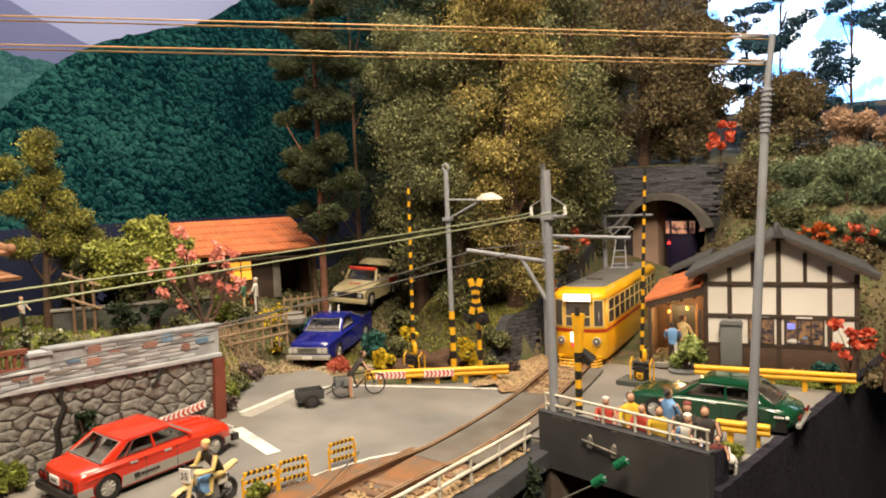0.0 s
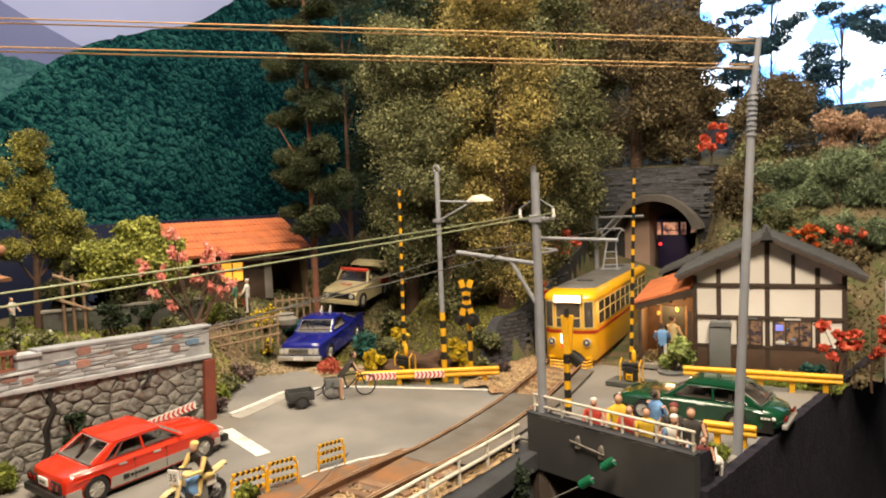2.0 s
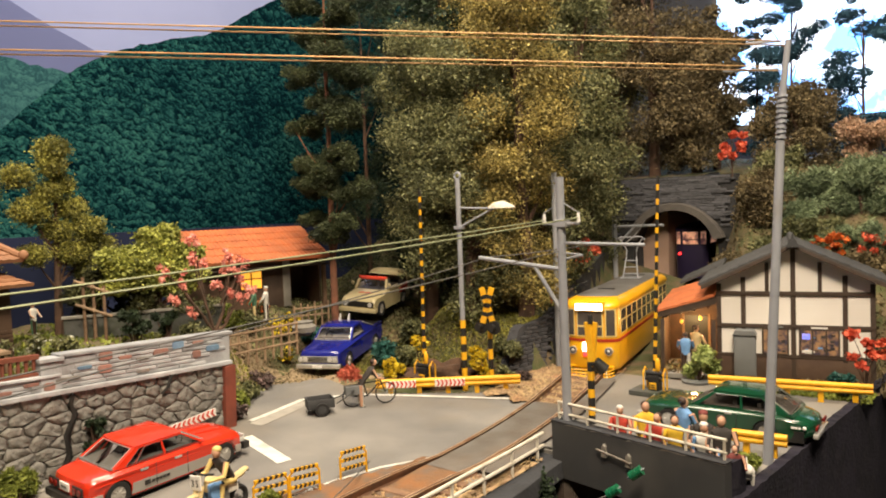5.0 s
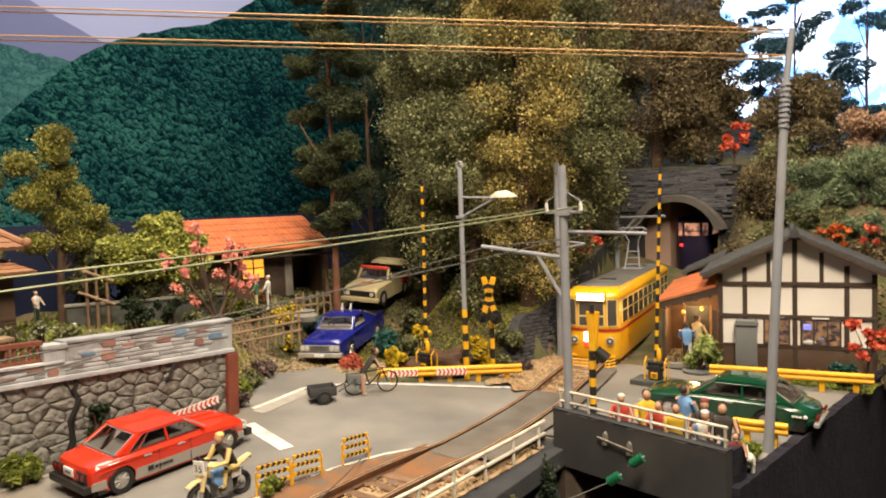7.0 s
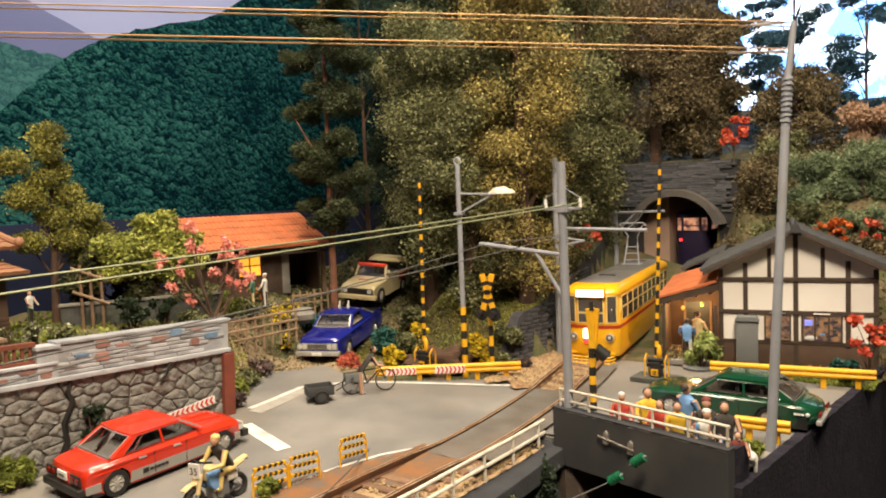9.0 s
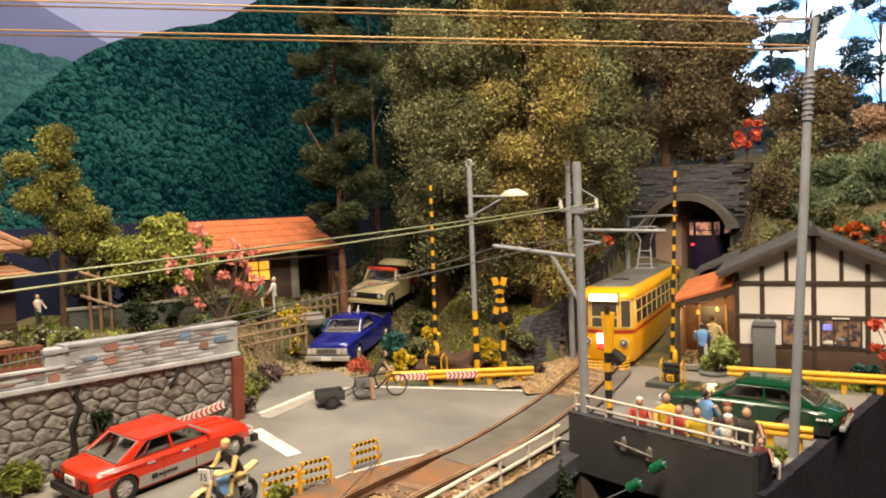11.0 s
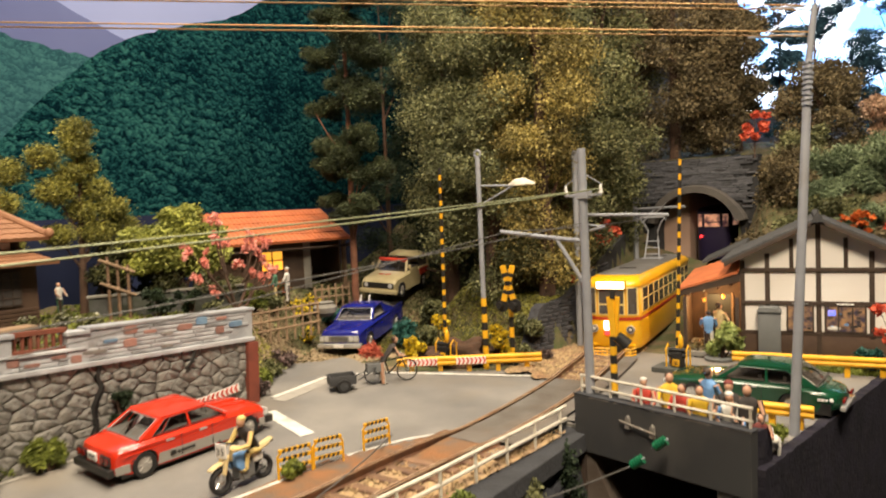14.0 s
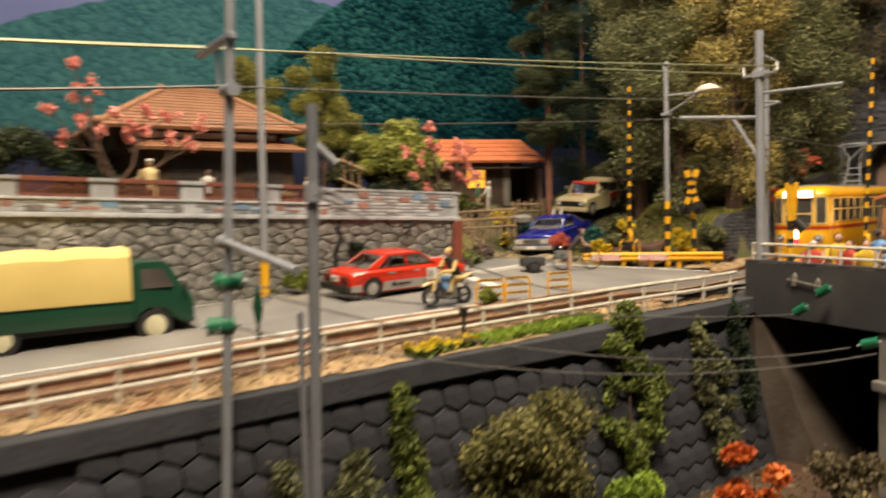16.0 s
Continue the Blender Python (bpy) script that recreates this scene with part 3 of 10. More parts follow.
sheet("gravel_lot", -80, -58, 62, 90, 0.5, lambda x, y: ground_z(x, y) + 0.1, lambda x, y: 8.5 < (x + 62) * -0.88 + (y - 56) * 0.47 < 17.0 + 1.5 * math.sin(x * 1.3) and y < 78.5 + (x + 59.5) * 0.2 and x > -77, GRAVEL, "pale sandy gravel where the pick-up stands")
# ---- rails and sleepers ----
track = thing("railway_track", 0, 0, 0, label="brown rusty rails on dark wooden sleepers", category="track", kind="structure")


def rail_bm(side, y0, y1, step=2.0):
    bm = bmesh.new()
    rings = []
    y = y0
    while y <= y1:
        x, dx = track_x(y), (track_x(y + 0.5) - track_x(y - 0.5))
        n = Vector((1, -dx, 0)).normalized()
        c = Vector((x, y, zg(y))) + n * side * 2.3
        lift = -0.2 * ss(55, 60, y) * (1 - ss(79, 83, y))
        prof = [(-0.3, 0.05), (0.3, 0.05), (0.11, 0.2), (0.19, 0.6), (0.17, 0.8 + lift), (-0.17, 0.8 + lift), (-0.19, 0.6 + min(0, lift)), (-0.11, 0.2)]
        rings.append([c + n * a + Vector((0, 0, b)) for a, b in prof])
        y += step
    loft(bm, rings)
    return bm


def head_bm(side, y0, y1):
    """The worn running edges of a rail head."""
    bm = bmesh.new()
    for off in (-0.165, 0.165):
        rings = []
        y = y0
        while y <= y1:
            x, dx = track_x(y), (track_x(y + 0.5) - track_x(y - 0.5))
            n = Vector((1, -dx, 0)).normalized()
            c = Vector((x, y, zg(y) + 0.8 - 0.2 * ss(55, 60, y) * (1 - ss(79, 83, y)))) + n * (side * 2.3 + off)
            rings.append([c + n * -0.045 + Vector((0, 0, 0.012)), c + n * 0.045 + Vector((0, 0, 0.012)), c + n * 0.045 - Vector((0, 0, 0.04)), c - n * 0.045 - Vector((0, 0, 0.04))])
            y += 2.0
        loft(bm, rings)
    return bm


for side in (-1, 1):
    ob = part("rail", rail_bm(side, -38, 172), RAIL, track)
    part("running_edge", head_bm(side, -38, 172), RAILEDGE, ob, "pale worn running edge")
bm = bmesh.new()
box(bm, -3.3, -0.45, -0.35, 3.3, 0.45, 0.08)
sleeper_mesh = mesh_of("sleeper", bm, SLEEPER, bevel=0.06, seg=1)
y = -36.0
while y < 170:
    if not 66.5 < y < 79.6:
        piece("sleeper", sleeper_mesh, track, Matrix.Translation((track_x(y), y, zg(y))) @ Matrix.Rotation(math.atan(-(track_x(y + 1) - track_x(y - 1)) / 2) * -1, 4, "Z"))
    y += 2.1

# planked asphalt between the rails at the crossing
CROSSING = mat("crossing_infill", (0.15, 0.14, 0.128), 0.95, second=(0.10, 0.085, 0.07), scale=24, bump=0.4, bump_scale=600, dirt=((0.17, 0.12, 0.08), 16, 0.5))


def ribbon(name, a, b, y0, y1, height, material, label):
    """A surface that follows the track between two offsets from its middle."""
    n = int((y1 - y0) / 1.0)
    vs, fs = [], []
    for i in range(n + 1):
        y = y0 + (y1 - y0) * i / n
        dx = track_x(y + 0.5) - track_x(y - 0.5)
        for k in range(5):
            off = lerp(a, b, k / 4)
            vs.append(((track_x(y) + off) * K, (y - dx * off) * K, (zg(y) + (height(y) if callable(height) else height) + 0.03 * noise.noise(Vector((off * 2, y, 0)))) * K))
    for i in range(n):
        for k in range(4):
            fs.append((i * 5 + k, i * 5 + k + 1, i * 5 + k + 6, i * 5 + k + 5))
    me = bpy.data.meshes.new(name)
    me.from_pydata(vs, [], fs)
    me.materials.append(material)
    return tagged(new(name, me), label, "crossing", kind="structure")


ribbon("crossing_deck", -1.98, 2.02, 57.5, 79.5, 0.46, CROSSING, "dusty grey infill between the rails on the crossing")
ribbon("dusty_ramp", -1.96, 2.0, 51, 58, lambda y: -0.05 + 0.48 * ss(51, 57.5, y), RUST, "rust-brown dust between the rails before the crossing")
ribbon("crossing_apron", 2.5, 4.2, 59, 92, 0.36, CROSSING, "dusty grey infill beside the rails on the crossing")

# ---- dark retaining wall along the track ----
DARKJOINT = mat("dark_joint", (0.027, 0.028, 0.034), 0.95, second=(0.020, 0.021, 0.025), scale=60, bump=0.4)
retaining = thing("retaining_wall", 0, 0, 0, label="dark grey retaining wall of rounded hexagonal stones", category="wall", kind="structure")
bm = bmesh.new()
loft(bm, [[(-34.0, y, -17), (-27.6 + face_shift(y), y, -17), (-31.0 + face_shift(y) + (-1.2 - zg(y)) * 0.2125, y, zg(y) - 1.6), (-34.0, y, zg(y) - 1.6)] for y in (-40, 0, 20, 45, 55, 66.5)])
part("backing", bm, DARKJOINT, retaining)
bm = bmesh.new()
rings = []
for i in range(28):
    y = -40 + i * 4.0
    z, sh = zg(y) - 0.55, face_shift(y)
    rings.append([(-33.3, y, z), (-30.3 + sh, y, z), (-30.1 + sh, y, z - 1.5), (-31.1 + sh, y, z - 1.8), (-33.3, y, z - 1.8)])
loft(bm, rings)
part("coping", bm, CAPSTONE, retaining, "dark grey concrete coping", bevel=0.1)


def hex_bm(bm, k, m=Matrix()):
    r = random.Random(k)
    rim = [(math.cos(a) * 1.24 * r.uniform(0.9, 1.06), math.sin(a) * 1.12 * r.uniform(0.9, 1.06)) for a in [math.pi / 6 + i * math.pi / 3 for i in range(6)]]
    rings = [[bm.verts.new(m @ Vector((d, u * f, v * f))) for u, v in rim] for d, f in ((-0.25, 1.0), (0.03, 0.93), (0.10, 0.66))]
    for P, Q in zip(rings, rings[1:]):
        for i in range(6):
            bm.faces.new((P[i], P[(i + 1) % 6], Q[(i + 1) % 6], Q[i]))
    bm.faces.new(rings[-1])


hexes = []
for k in range(5):
    bm = bmesh.new()
    hex_bm(bm, k)
    hexes.append(mesh_of("stone", bm, DARKSTONE, smooth=True))
pick = random.Random(4)
rest = bmesh.new()
for row in range(9):
    z = -2.3 - row * 1.72
    x = -31.0 + (-1.0 - z) * 0.2125 + 0.05
    for col in range(50):
        y = -38 + col * 2.1 + (1.05 if row % 2 else 0)
        if y > 65.4 or z > zg(y) - 2.5:
            continue
        m = Matrix.Translation((x + face_shift(y), y, z)) @ Matrix.Rotation(-0.21, 4, "Y")
        if y > 0:
            piece("stone", pick.choice(hexes), retaining, m)
        else:
            hex_bm(rest, col % 5, m)
tagged(part("stone_field", rest, DARKSTONE, retaining, smooth=True), kind="stuff")

# handrail along the track
rail_fence = thing("track_handrail", 0, 0, 0, label="cream-painted metal handrail on posts beside the track", category="railing")


for zz in (1.9, 0.75):
    bm = bmesh.new()
    tube(bm, [(fence_x(y), y, zg(y) + zz) for y in range(-30, 66, 6)] + [(fence_x(66.4), 66.4, zg(66) + zz)], 0.16, 8)
    part("rail", bm, WHITEPAINT, rail_fence)
bm = bmesh.new()
rod(bm, (0, 0, -1.2), (0, 0, 1.95), 0.14, n=8)
post_mesh = mesh_of("post", bm, WHITEPAINT)
for i in range(22):
    y = -26 + i * 4.35
    piece("post", post_mesh, rail_fence, Matrix.Translation((fence_x(y), y, zg(y))))

# ---- the fieldstone wall beside the road ----
def clip(poly, px, py, nx, ny):
    out = []
    for i in range(len(poly)):
        a, b = poly[i], poly[(i + 1) % len(poly)]
        da, db = (a[0] - px) * nx + (a[1] - py) * ny, (b[0] - px) * nx + (b[1] - py) * ny
        if da <= 0:
            out.append(a)
        if da * db < 0:
            t = da / (da - db)
            out.append((a[0] + (b[0] - a[0]) * t, a[1] + (b[1] - a[1]) * t))
    return out


def cells(seeds, x0, y0, x1, y1):
    """The plane cut into irregular stones round the seeds."""
    res = []
    for i, (ax, ay) in enumerate(seeds):
        poly = [(x0, y0), (x1, y0), (x1, y1), (x0, y1)]
        for j, (bx, by) in enumerate(seeds):
            if i != j and abs(ax - bx) < 9 and abs(ay - by) < 6:
                poly = clip(poly, (ax + bx) / 2, (ay + by) / 2, bx - ax, by - ay)
                if len(poly) < 3:
                    break
        if len(poly) >= 3:
            res.append(((ax, ay), poly))
    return res


stone_wall = thing("fieldstone_wall", 0, 0, 0, label="grey fieldstone retaining wall with dark joints and a crack", category="wall", kind="structure")
WX = -61.3
WALLM = at_cm(0, 54, -0.87, -2.2, 0, 0) @ at_cm(0, -54, 0)
stone_wall.matrix_basis = WALLM
bm = bmesh.new()
box(bm, WX - 1.6, -42, -3, WX - 0.06, 54.0, 9.0)
part("backing", bm, WALLJOINT, stone_wall)
pick = random.Random(11)
FLAT = 0.62
seeds = [((-40 + i * 2.0 + (1.0 if r % 2 else 0) + pick.uniform(-0.85, 0.85)) * FLAT, -1.9 + r * 0.9 + pick.uniform(-0.36, 0.36)) for r in range(12) for i in range(48)]
rest = bmesh.new()
for (cx, cy), poly in cells(seeds, -42 * FLAT, -3, 53.9 * FLAT, 8.9):
    cx, poly = cx / FLAT, [(u / FLAT, v) for u, v in poly]
    if cx < -12:
        continue
    far = cx < 14
    bm = rest if far else bmesh.new()
    # corners cut so that each stone is rounded
    rim = []
    for i, p in enumerate(poly):
        a, b = poly[i - 1], poly[(i + 1) % len(poly)]
        rim += [(lerp(p[0], a[0], 0.13), lerp(p[1], a[1], 0.13)), (lerp(p[0], b[0], 0.13), lerp(p[1], b[1], 0.13))]
    ox, oy = pick.uniform(-0.14, 0.14), pick.uniform(-0.1, 0.1)
    proud = pick.uniform(0.75, 1.3)
    ring = []
    for k, f in ((-0.2, 0.99), (0.0, 0.965), (0.12, 0.84), (0.17, 0.56), (0.15, 0.25)):
        ring.append([bm.verts.new(((WX if far else 0) + (k * proud + 0.11 * noise.noise(Vector((u * 1.9, v * 1.9, f * 3 + cx))) if k > 0 else k), (u - cx) * f + (cx if far else 0) + ox * (1 - f), (v - cy) * f + (cy if far else 0) + oy * (1 - f))) for u, v in rim])
    for P, Q in zip(ring, ring[1:]):
        for i in range(len(rim)):
            bm.faces.new((P[i], P[(i + 1) % len(rim)], Q[(i + 1) % len(rim)], Q[i]))
    bm.faces.new(ring[-1])
    if not far:
        piece("stone", mesh_of("stone", bm, STONE, smooth=True), stone_wall, Matrix.Translation((WX, cx, cy)))
tagged(part("stone_field", rest, STONE, stone_wall, smooth=True), kind="stuff")
bm = bmesh.new()
tube(bm, [(WX + 0.12, 37.9, 8.8), (WX + 0.12, 37.6, 7.4), (WX + 0.12, 38.0, 6.6), (WX + 0.12, 37.2, 4.8), (WX + 0.12, 37.4, 3.2), (WX + 0.12, 36.6, 1.2)], 0.29, 6)
part("crack", bm, BLACK, stone_wall, "dark crack down the stones", smooth=True)
bm = bmesh.new()
tube(bm, [(WX + 0.42, 47.3, 8.6), (WX + 0.45, 46.8, 7.4), (WX + 0.45, 46.2, 6.9)], 0.16, 6)
part("crack", bm, BLACK, stone_wall, "dark crack down the stones", smooth=True)
bm = bmesh.new()
box(bm, WX - 1.7, 53.3, -1, WX + 0.65, 54.6, 8.45)
part("end_post", bm, POSTRED, stone_wall, "red-brown painted end post", bevel=0.08)

# parapet of mixed bricks on the wall
parapet = thing("brick_parapet", 0, 0, 0, label="whitewashed parapet of mixed red, blue and grey bricks", category="wall", kind="structure")
parapet.matrix_basis = WALLM
bm = bmesh.new()
box(bm, WX - 1.2, 36.9, 9.0, WX + 0.18, 54.2, 11.75)
box(bm, WX - 1.2, -42, 9.0, WX + 0.18, 36.9, 10.15)
part("core", bm, PALE, parapet)
bm = bmesh.new()
box(bm, WX - 1.4, 36.7, 11.75, WX + 0.34, 54.5, 12.05)
part("coping", bm, PALE, parapet, "pale grey coping", bevel=0.08)
bm = bmesh.new()
box(bm, WX - 1.4, -42, 8.55, WX + 0.55, 54.3, 9.0)
part("string_course", bm, PALE, parapet, "white ledge under the bricks", bevel=0.1)
bm = bmesh.new()
box(bm, WX - 1.3, -42, 10.15, WX + 0.45, 36.7, 10.4)
part("coping", bm, PALE, parapet, "pale grey coping", bevel=0.06)
slab_meshes = {}
for ln in (2.2, 3.1, 4.3):
    bm = bmesh.new()
    box(bm, -0.1, -ln / 2 + 0.03, -0.17, 0.1, ln / 2 - 0.03, 0.17)
    slab_meshes[ln] = mesh_of("slab", bm, PALE, bevel=0.06, seg=1)
for row in range(7):
    z, y = 9.2 + row * 0.39, -6.0 + 0.7 * row
    while y < 53.6:
        ln = pick.choice((2.2, 3.1, 4.3))
        if (row < 3 or y > 37.1) and y + ln < 54.2:
            piece("slab", slab_meshes[ln], parapet, Matrix.Translation((WX + 0.16 + pick.uniform(-0.03, 0.05), y + ln / 2, z)))
        y += ln
brick_meshes = []
for m in (BRICKRED, BRICKBLUE, BRICKGREY):
    for ln, hh in ((1.0, 0.36), (1.6, 0.3), (1.3, 0.38), (2.2, 0.18), (1.3, 0.17)):
        bm = bmesh.new()
        prism(bm, [(math.copysign(abs(math.cos(a)) ** 0.4, math.cos(a)) * ln / 2, math.copysign(abs(math.sin(a)) ** 0.45, math.sin(a)) * hh) for a in [2 * math.pi * i / 14 for i in range(14)]], -0.1, 0.13, "x")
        brick_meshes.append(mesh_of("brick", bm, m, bevel=0.04, seg=1))
y, last = -5.0, 0
while y < 52.6:
    rows = (0, 1, 2, 3, 4, 5) if y > 38.0 else (0, 1)
    row = pick.choice([r for r in rows if r != last])
    last = row
    for r in (row, (row + 3) % 6) if y > 38.0 and pick.random() < 0.55 else (row,):
        piece("brick", pick.choice(brick_meshes), parapet, Matrix.Translation((WX + 0.2, y + pick.uniform(-0.2, 0.2), 9.4 + r * 0.39)))
    y += pick.uniform(1.5, 2.3)
bm = bmesh.new()
box(bm, WX - 1.1, -1.1, 9.0, WX + 0.3, 1.1, 11.85)
box(bm, WX - 1.3, -1.3, 11.85, WX + 0.5, 1.3, 12.2)
pier_mesh = mesh_of("pier", bm, PALE, bevel=0.06)
for y in (-3.0, 5.2, 13.3, 21.5, 29.6, 36.0):
    piece("pier", pier_mesh, parapet, Matrix.Translation((0, y, 0)) @ Matrix.Diagonal((1, 0.8 if y > 35 else 1, 0.97 if y > 35 else 1, 1)))

# brown fence panels between the piers
bm = bmesh.new()
rod(bm, (0, 0, -0.8), (0, 0, 0.8), 0.16, n=8)
baluster = mesh_of("baluster", bm, FENCEBROWN)
for a, b in ((-1.9, 4.1), (6.3, 12.2), (14.4, 20.4), (22.6, 28.5), (30.7, 35.2)):
    panel = thing("fence_panel", 0, 0, 0, label="red-brown wooden balustrade panel between stone piers", category="fence", group="balustrade panels")
    panel.matrix_basis = WALLM @ at_cm(WX - 0.3, a, 10.4)
    bm = bmesh.new()
    box(bm, -0.28, 0, 1.42, 0.28, b - a, 1.85)
    part("top_rail", bm, FENCEBROWN, panel, bevel=0.05)
    bm = bmesh.new()
    box(bm, -0.25, 0, 0.0, 0.25, b - a, 0.28)
    part("bottom_rail", bm, FENCEBROWN, panel, bevel=0.05)
    for i in range(int((b - a) / 0.62)):
        piece("baluster", baluster, panel, Matrix.Translation((0, 0.4 + i * 0.62, 0.85)))

# ---- the girder bridge and its deck ----
deck = thing("bridge_deck", 0, 0, 0, label="grey concrete deck slab behind the girder", category="bridge", kind="structure")
bm = bmesh.new()
prism(bm, [(-29.7, 67.6), (-12.9, 64.1), (-10.0, 97), (-31.8, 97), (-31.8, 68)], -1.6, -0.05, "z")
part("slab", bm, CONCRETE, deck)
girder = thing("bridge_girder", -29.5, 67.4, 0, -11.8, label="dark grey plate girder of a road bridge, worn along its top", category="bridge")
GL = 17.2
bm = bmesh.new()
box(bm, 0, -0.5, -2.0, GL, 0.5, 3.2)
part("plate", bm, GIRDER, girder, bevel=0.06)
bm = bmesh.new()
box(bm, -0.1, -0.55, 3.2, GL + 0.05, 0.7, 3.3)
part("top_flange", bm, CAPSTONE, girder, "chipped grey top edge", bevel=0.08)
bm = bmesh.new()
box(bm, GL - 0.9, 0.1, -9, GL - 0.1, 2.8, 3.0)
part("end_plate", bm, FASCIA, girder, "black end plate")
bm = bmesh.new()
rod(bm, (5.3, -0.75, 1.75), (9.0, -0.75, 1.3), 0.1, n=8)
for xa, za in ((6.1, 1.62), (8.6, 1.33)):
    prism(bm, [(xa - 0.26, za - 0.45), (xa + 0.26, za - 0.45), (xa + 0.2, za + 0.5), (xa, za + 0.75), (xa - 0.2, za + 0.5)], -0.78, -0.48, "y")
part("bracket", bm, WORNMETAL, girder, "worn bare metal bracket", bevel=0.04)
for xa, za in ((1.6, 3.0), (4.4, 3.05), (8.2, 3.02), (11.5, 2.98), (14.8, 3.04)):
    bm = bmesh.new()
    prism(bm, [(xa, za), (xa + 0.9, za + 0.12), (xa + 2.2, za + 0.05), (xa + 2.6, za + 0.17), (xa + 0.4, za + 0.19)], -0.51, -0.495, "y")
    part("paint_chip", bm, CONCRETE, girder, "chipped pale edge")
hand = thing("bridge_handrail", -29.5, 67.4, 3.3, -11.8, label="cream-painted metal handrail on the bridge girder", category="railing")
for zz, dz in ((1.55, 0), (0.55, 0)):
    bm = bmesh.new()
    rod(bm, (0.3, 0.2, zz), (GL - 0.2, 0.2, zz), 0.13, n=8)
    part("rail", bm, WHITEPAINT, hand)
for i in range(6):
    bm = bmesh.new()
    rod(bm, (0.4 + i * 3.28, 0.2, -0.1), (0.4 + i * 3.28, 0.2, 1.6), 0.12, n=8)
    part("post", bm, WHITEPAINT, hand)
abut = thing("bridge_abutment", 0, 0, 0, label="dark brown concrete abutment under the bridge", category="bridge", kind="structure")
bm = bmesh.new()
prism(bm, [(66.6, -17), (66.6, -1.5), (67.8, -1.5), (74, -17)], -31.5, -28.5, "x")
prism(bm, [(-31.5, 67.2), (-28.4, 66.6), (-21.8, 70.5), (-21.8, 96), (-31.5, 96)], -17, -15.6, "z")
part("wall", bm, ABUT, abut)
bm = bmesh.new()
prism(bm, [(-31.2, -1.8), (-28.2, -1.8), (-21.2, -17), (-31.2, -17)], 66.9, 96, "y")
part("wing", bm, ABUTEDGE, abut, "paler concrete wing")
pier = thing("bridge_pier", -14.6, 64.6, -16, -15.6, label="pale concrete pier under the end of the girder", category="bridge pier")
bm = bmesh.new()
box(bm, -1.0, -0.6, 0, 1.0, 1.4, 14.0)
part("shaft", bm, CONCRETE, pier, bevel=0.1)
bm = bmesh.new()
box(bm, -1.4, -1.0, 9.0, 1.4, 1.6, 9.9)
part("collar", bm, CONCRETE, pier, bevel=0.15)
# added panel: its near-black colour gives the shade under the bridge
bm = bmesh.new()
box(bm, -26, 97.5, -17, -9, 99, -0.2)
tagged(part("underpass_panel", bm, ROOMDARK), "added near-black panel standing in for the shade under the bridge", "wall", kind="structure")

# black edge board of the layout
bm = bmesh.new()
pick = random.Random(3)
rim = [(64.2 + i * 0.6, zg(64.2 + i * 0.6) + 0.16 + 0.12 * noise.noise(Vector((i * 0.5, 0, 0))) + pick.uniform(-0.03, 0.05)) for i in range(100)]
vs = []
for side in (-0.95, 0.0):
    vs.append([[bm.verts.new((-12.1 + (y - 63.3) * 0.1 + side, y, zz)) for zz in (-60, z)] for y, z in rim])
for i in range(len(rim) - 1):
    for A, flip in ((vs[0], 1), (vs[1], -1)):
        bm.faces.new((A[i][0], A[i + 1][0], A[i + 1][1], A[i][1]))
    bm.faces.new((vs[0][i][1], vs[0][i + 1][1], vs[1][i + 1][1], vs[1][i][1]))
for i in (0, len(rim) - 1):
    bm.faces.new((vs[0][i][0], vs[0][i][1], vs[1][i][1], vs[1][i][0]))
fas = part("layout_edge", bm, FASCIA)
tagged(fas, "matt black fascia board along the layout's cut edge", "board", kind="structure")

# ---- tunnel portal ----
portal = thing("tunnel_portal", -50.0, 152.0, 0, 0, label="grey stone tunnel portal with an arched opening", category="tunnel", kind="structure")
AR, SP = 8.6, 13.4


def arch(r, n=20):
    return [(math.cos(math.pi * i / n) * r, SP + math.sin(math.pi * i / n) * r * 0.92) for i in range(n + 1)]


bm = bmesh.new()
outer = [(-13, -1), (-13, 27.6), (12.0, 27.6), (12.0, -1), (AR, -1)] + arch(AR) + [(-AR, -1)]
prism(bm, outer, 0, 2.5, "y")
part("core", bm, MORTAR, portal)
stone_meshes = []
for k in range(6):
    bm = bmesh.new()
    ln = (2.0, 2.8, 3.6)[k % 3]
    box(bm, -ln / 2 + 0.03, -0.25, -0.22, ln / 2 - 0.03, 0.2, 0.22)
    for v in bm.verts:
        v.co += Vector((random.Random(k * 99 + v.index).uniform(-0.08, 0.08), random.Random(k * 5 + v.index).uniform(-0.08, 0.08), random.Random(k * 7 + v.index).uniform(-0.06, 0.06)))
    stone_meshes.append((ln, mesh_of("stone", bm, PORTAL, bevel=0.05, seg=1)))
pick = random.Random(8)
for row in range(41):
    z = 7.6 + row * 0.49
    x = -13.0 + pick.uniform(0, 1.2)
    while x < 11.6:
        ln, me = pick.choice(stone_meshes)
        cx = x + ln / 2
        clear = abs(cx) > AR + 0.2 + ln / 2 if z < SP else math.hypot(max(0.0, abs(cx) - ln * 0.45), (z - SP) / 0.92) > AR + 0.3
        if clear and cx + ln / 2 < 12.2 and (cx > -9 or z > 19):
            piece("stone", me, portal, Matrix.Translation((cx, -0.05 - pick.uniform(0, 0.3), z)))
        x += ln
bm = bmesh.new()
rings = []
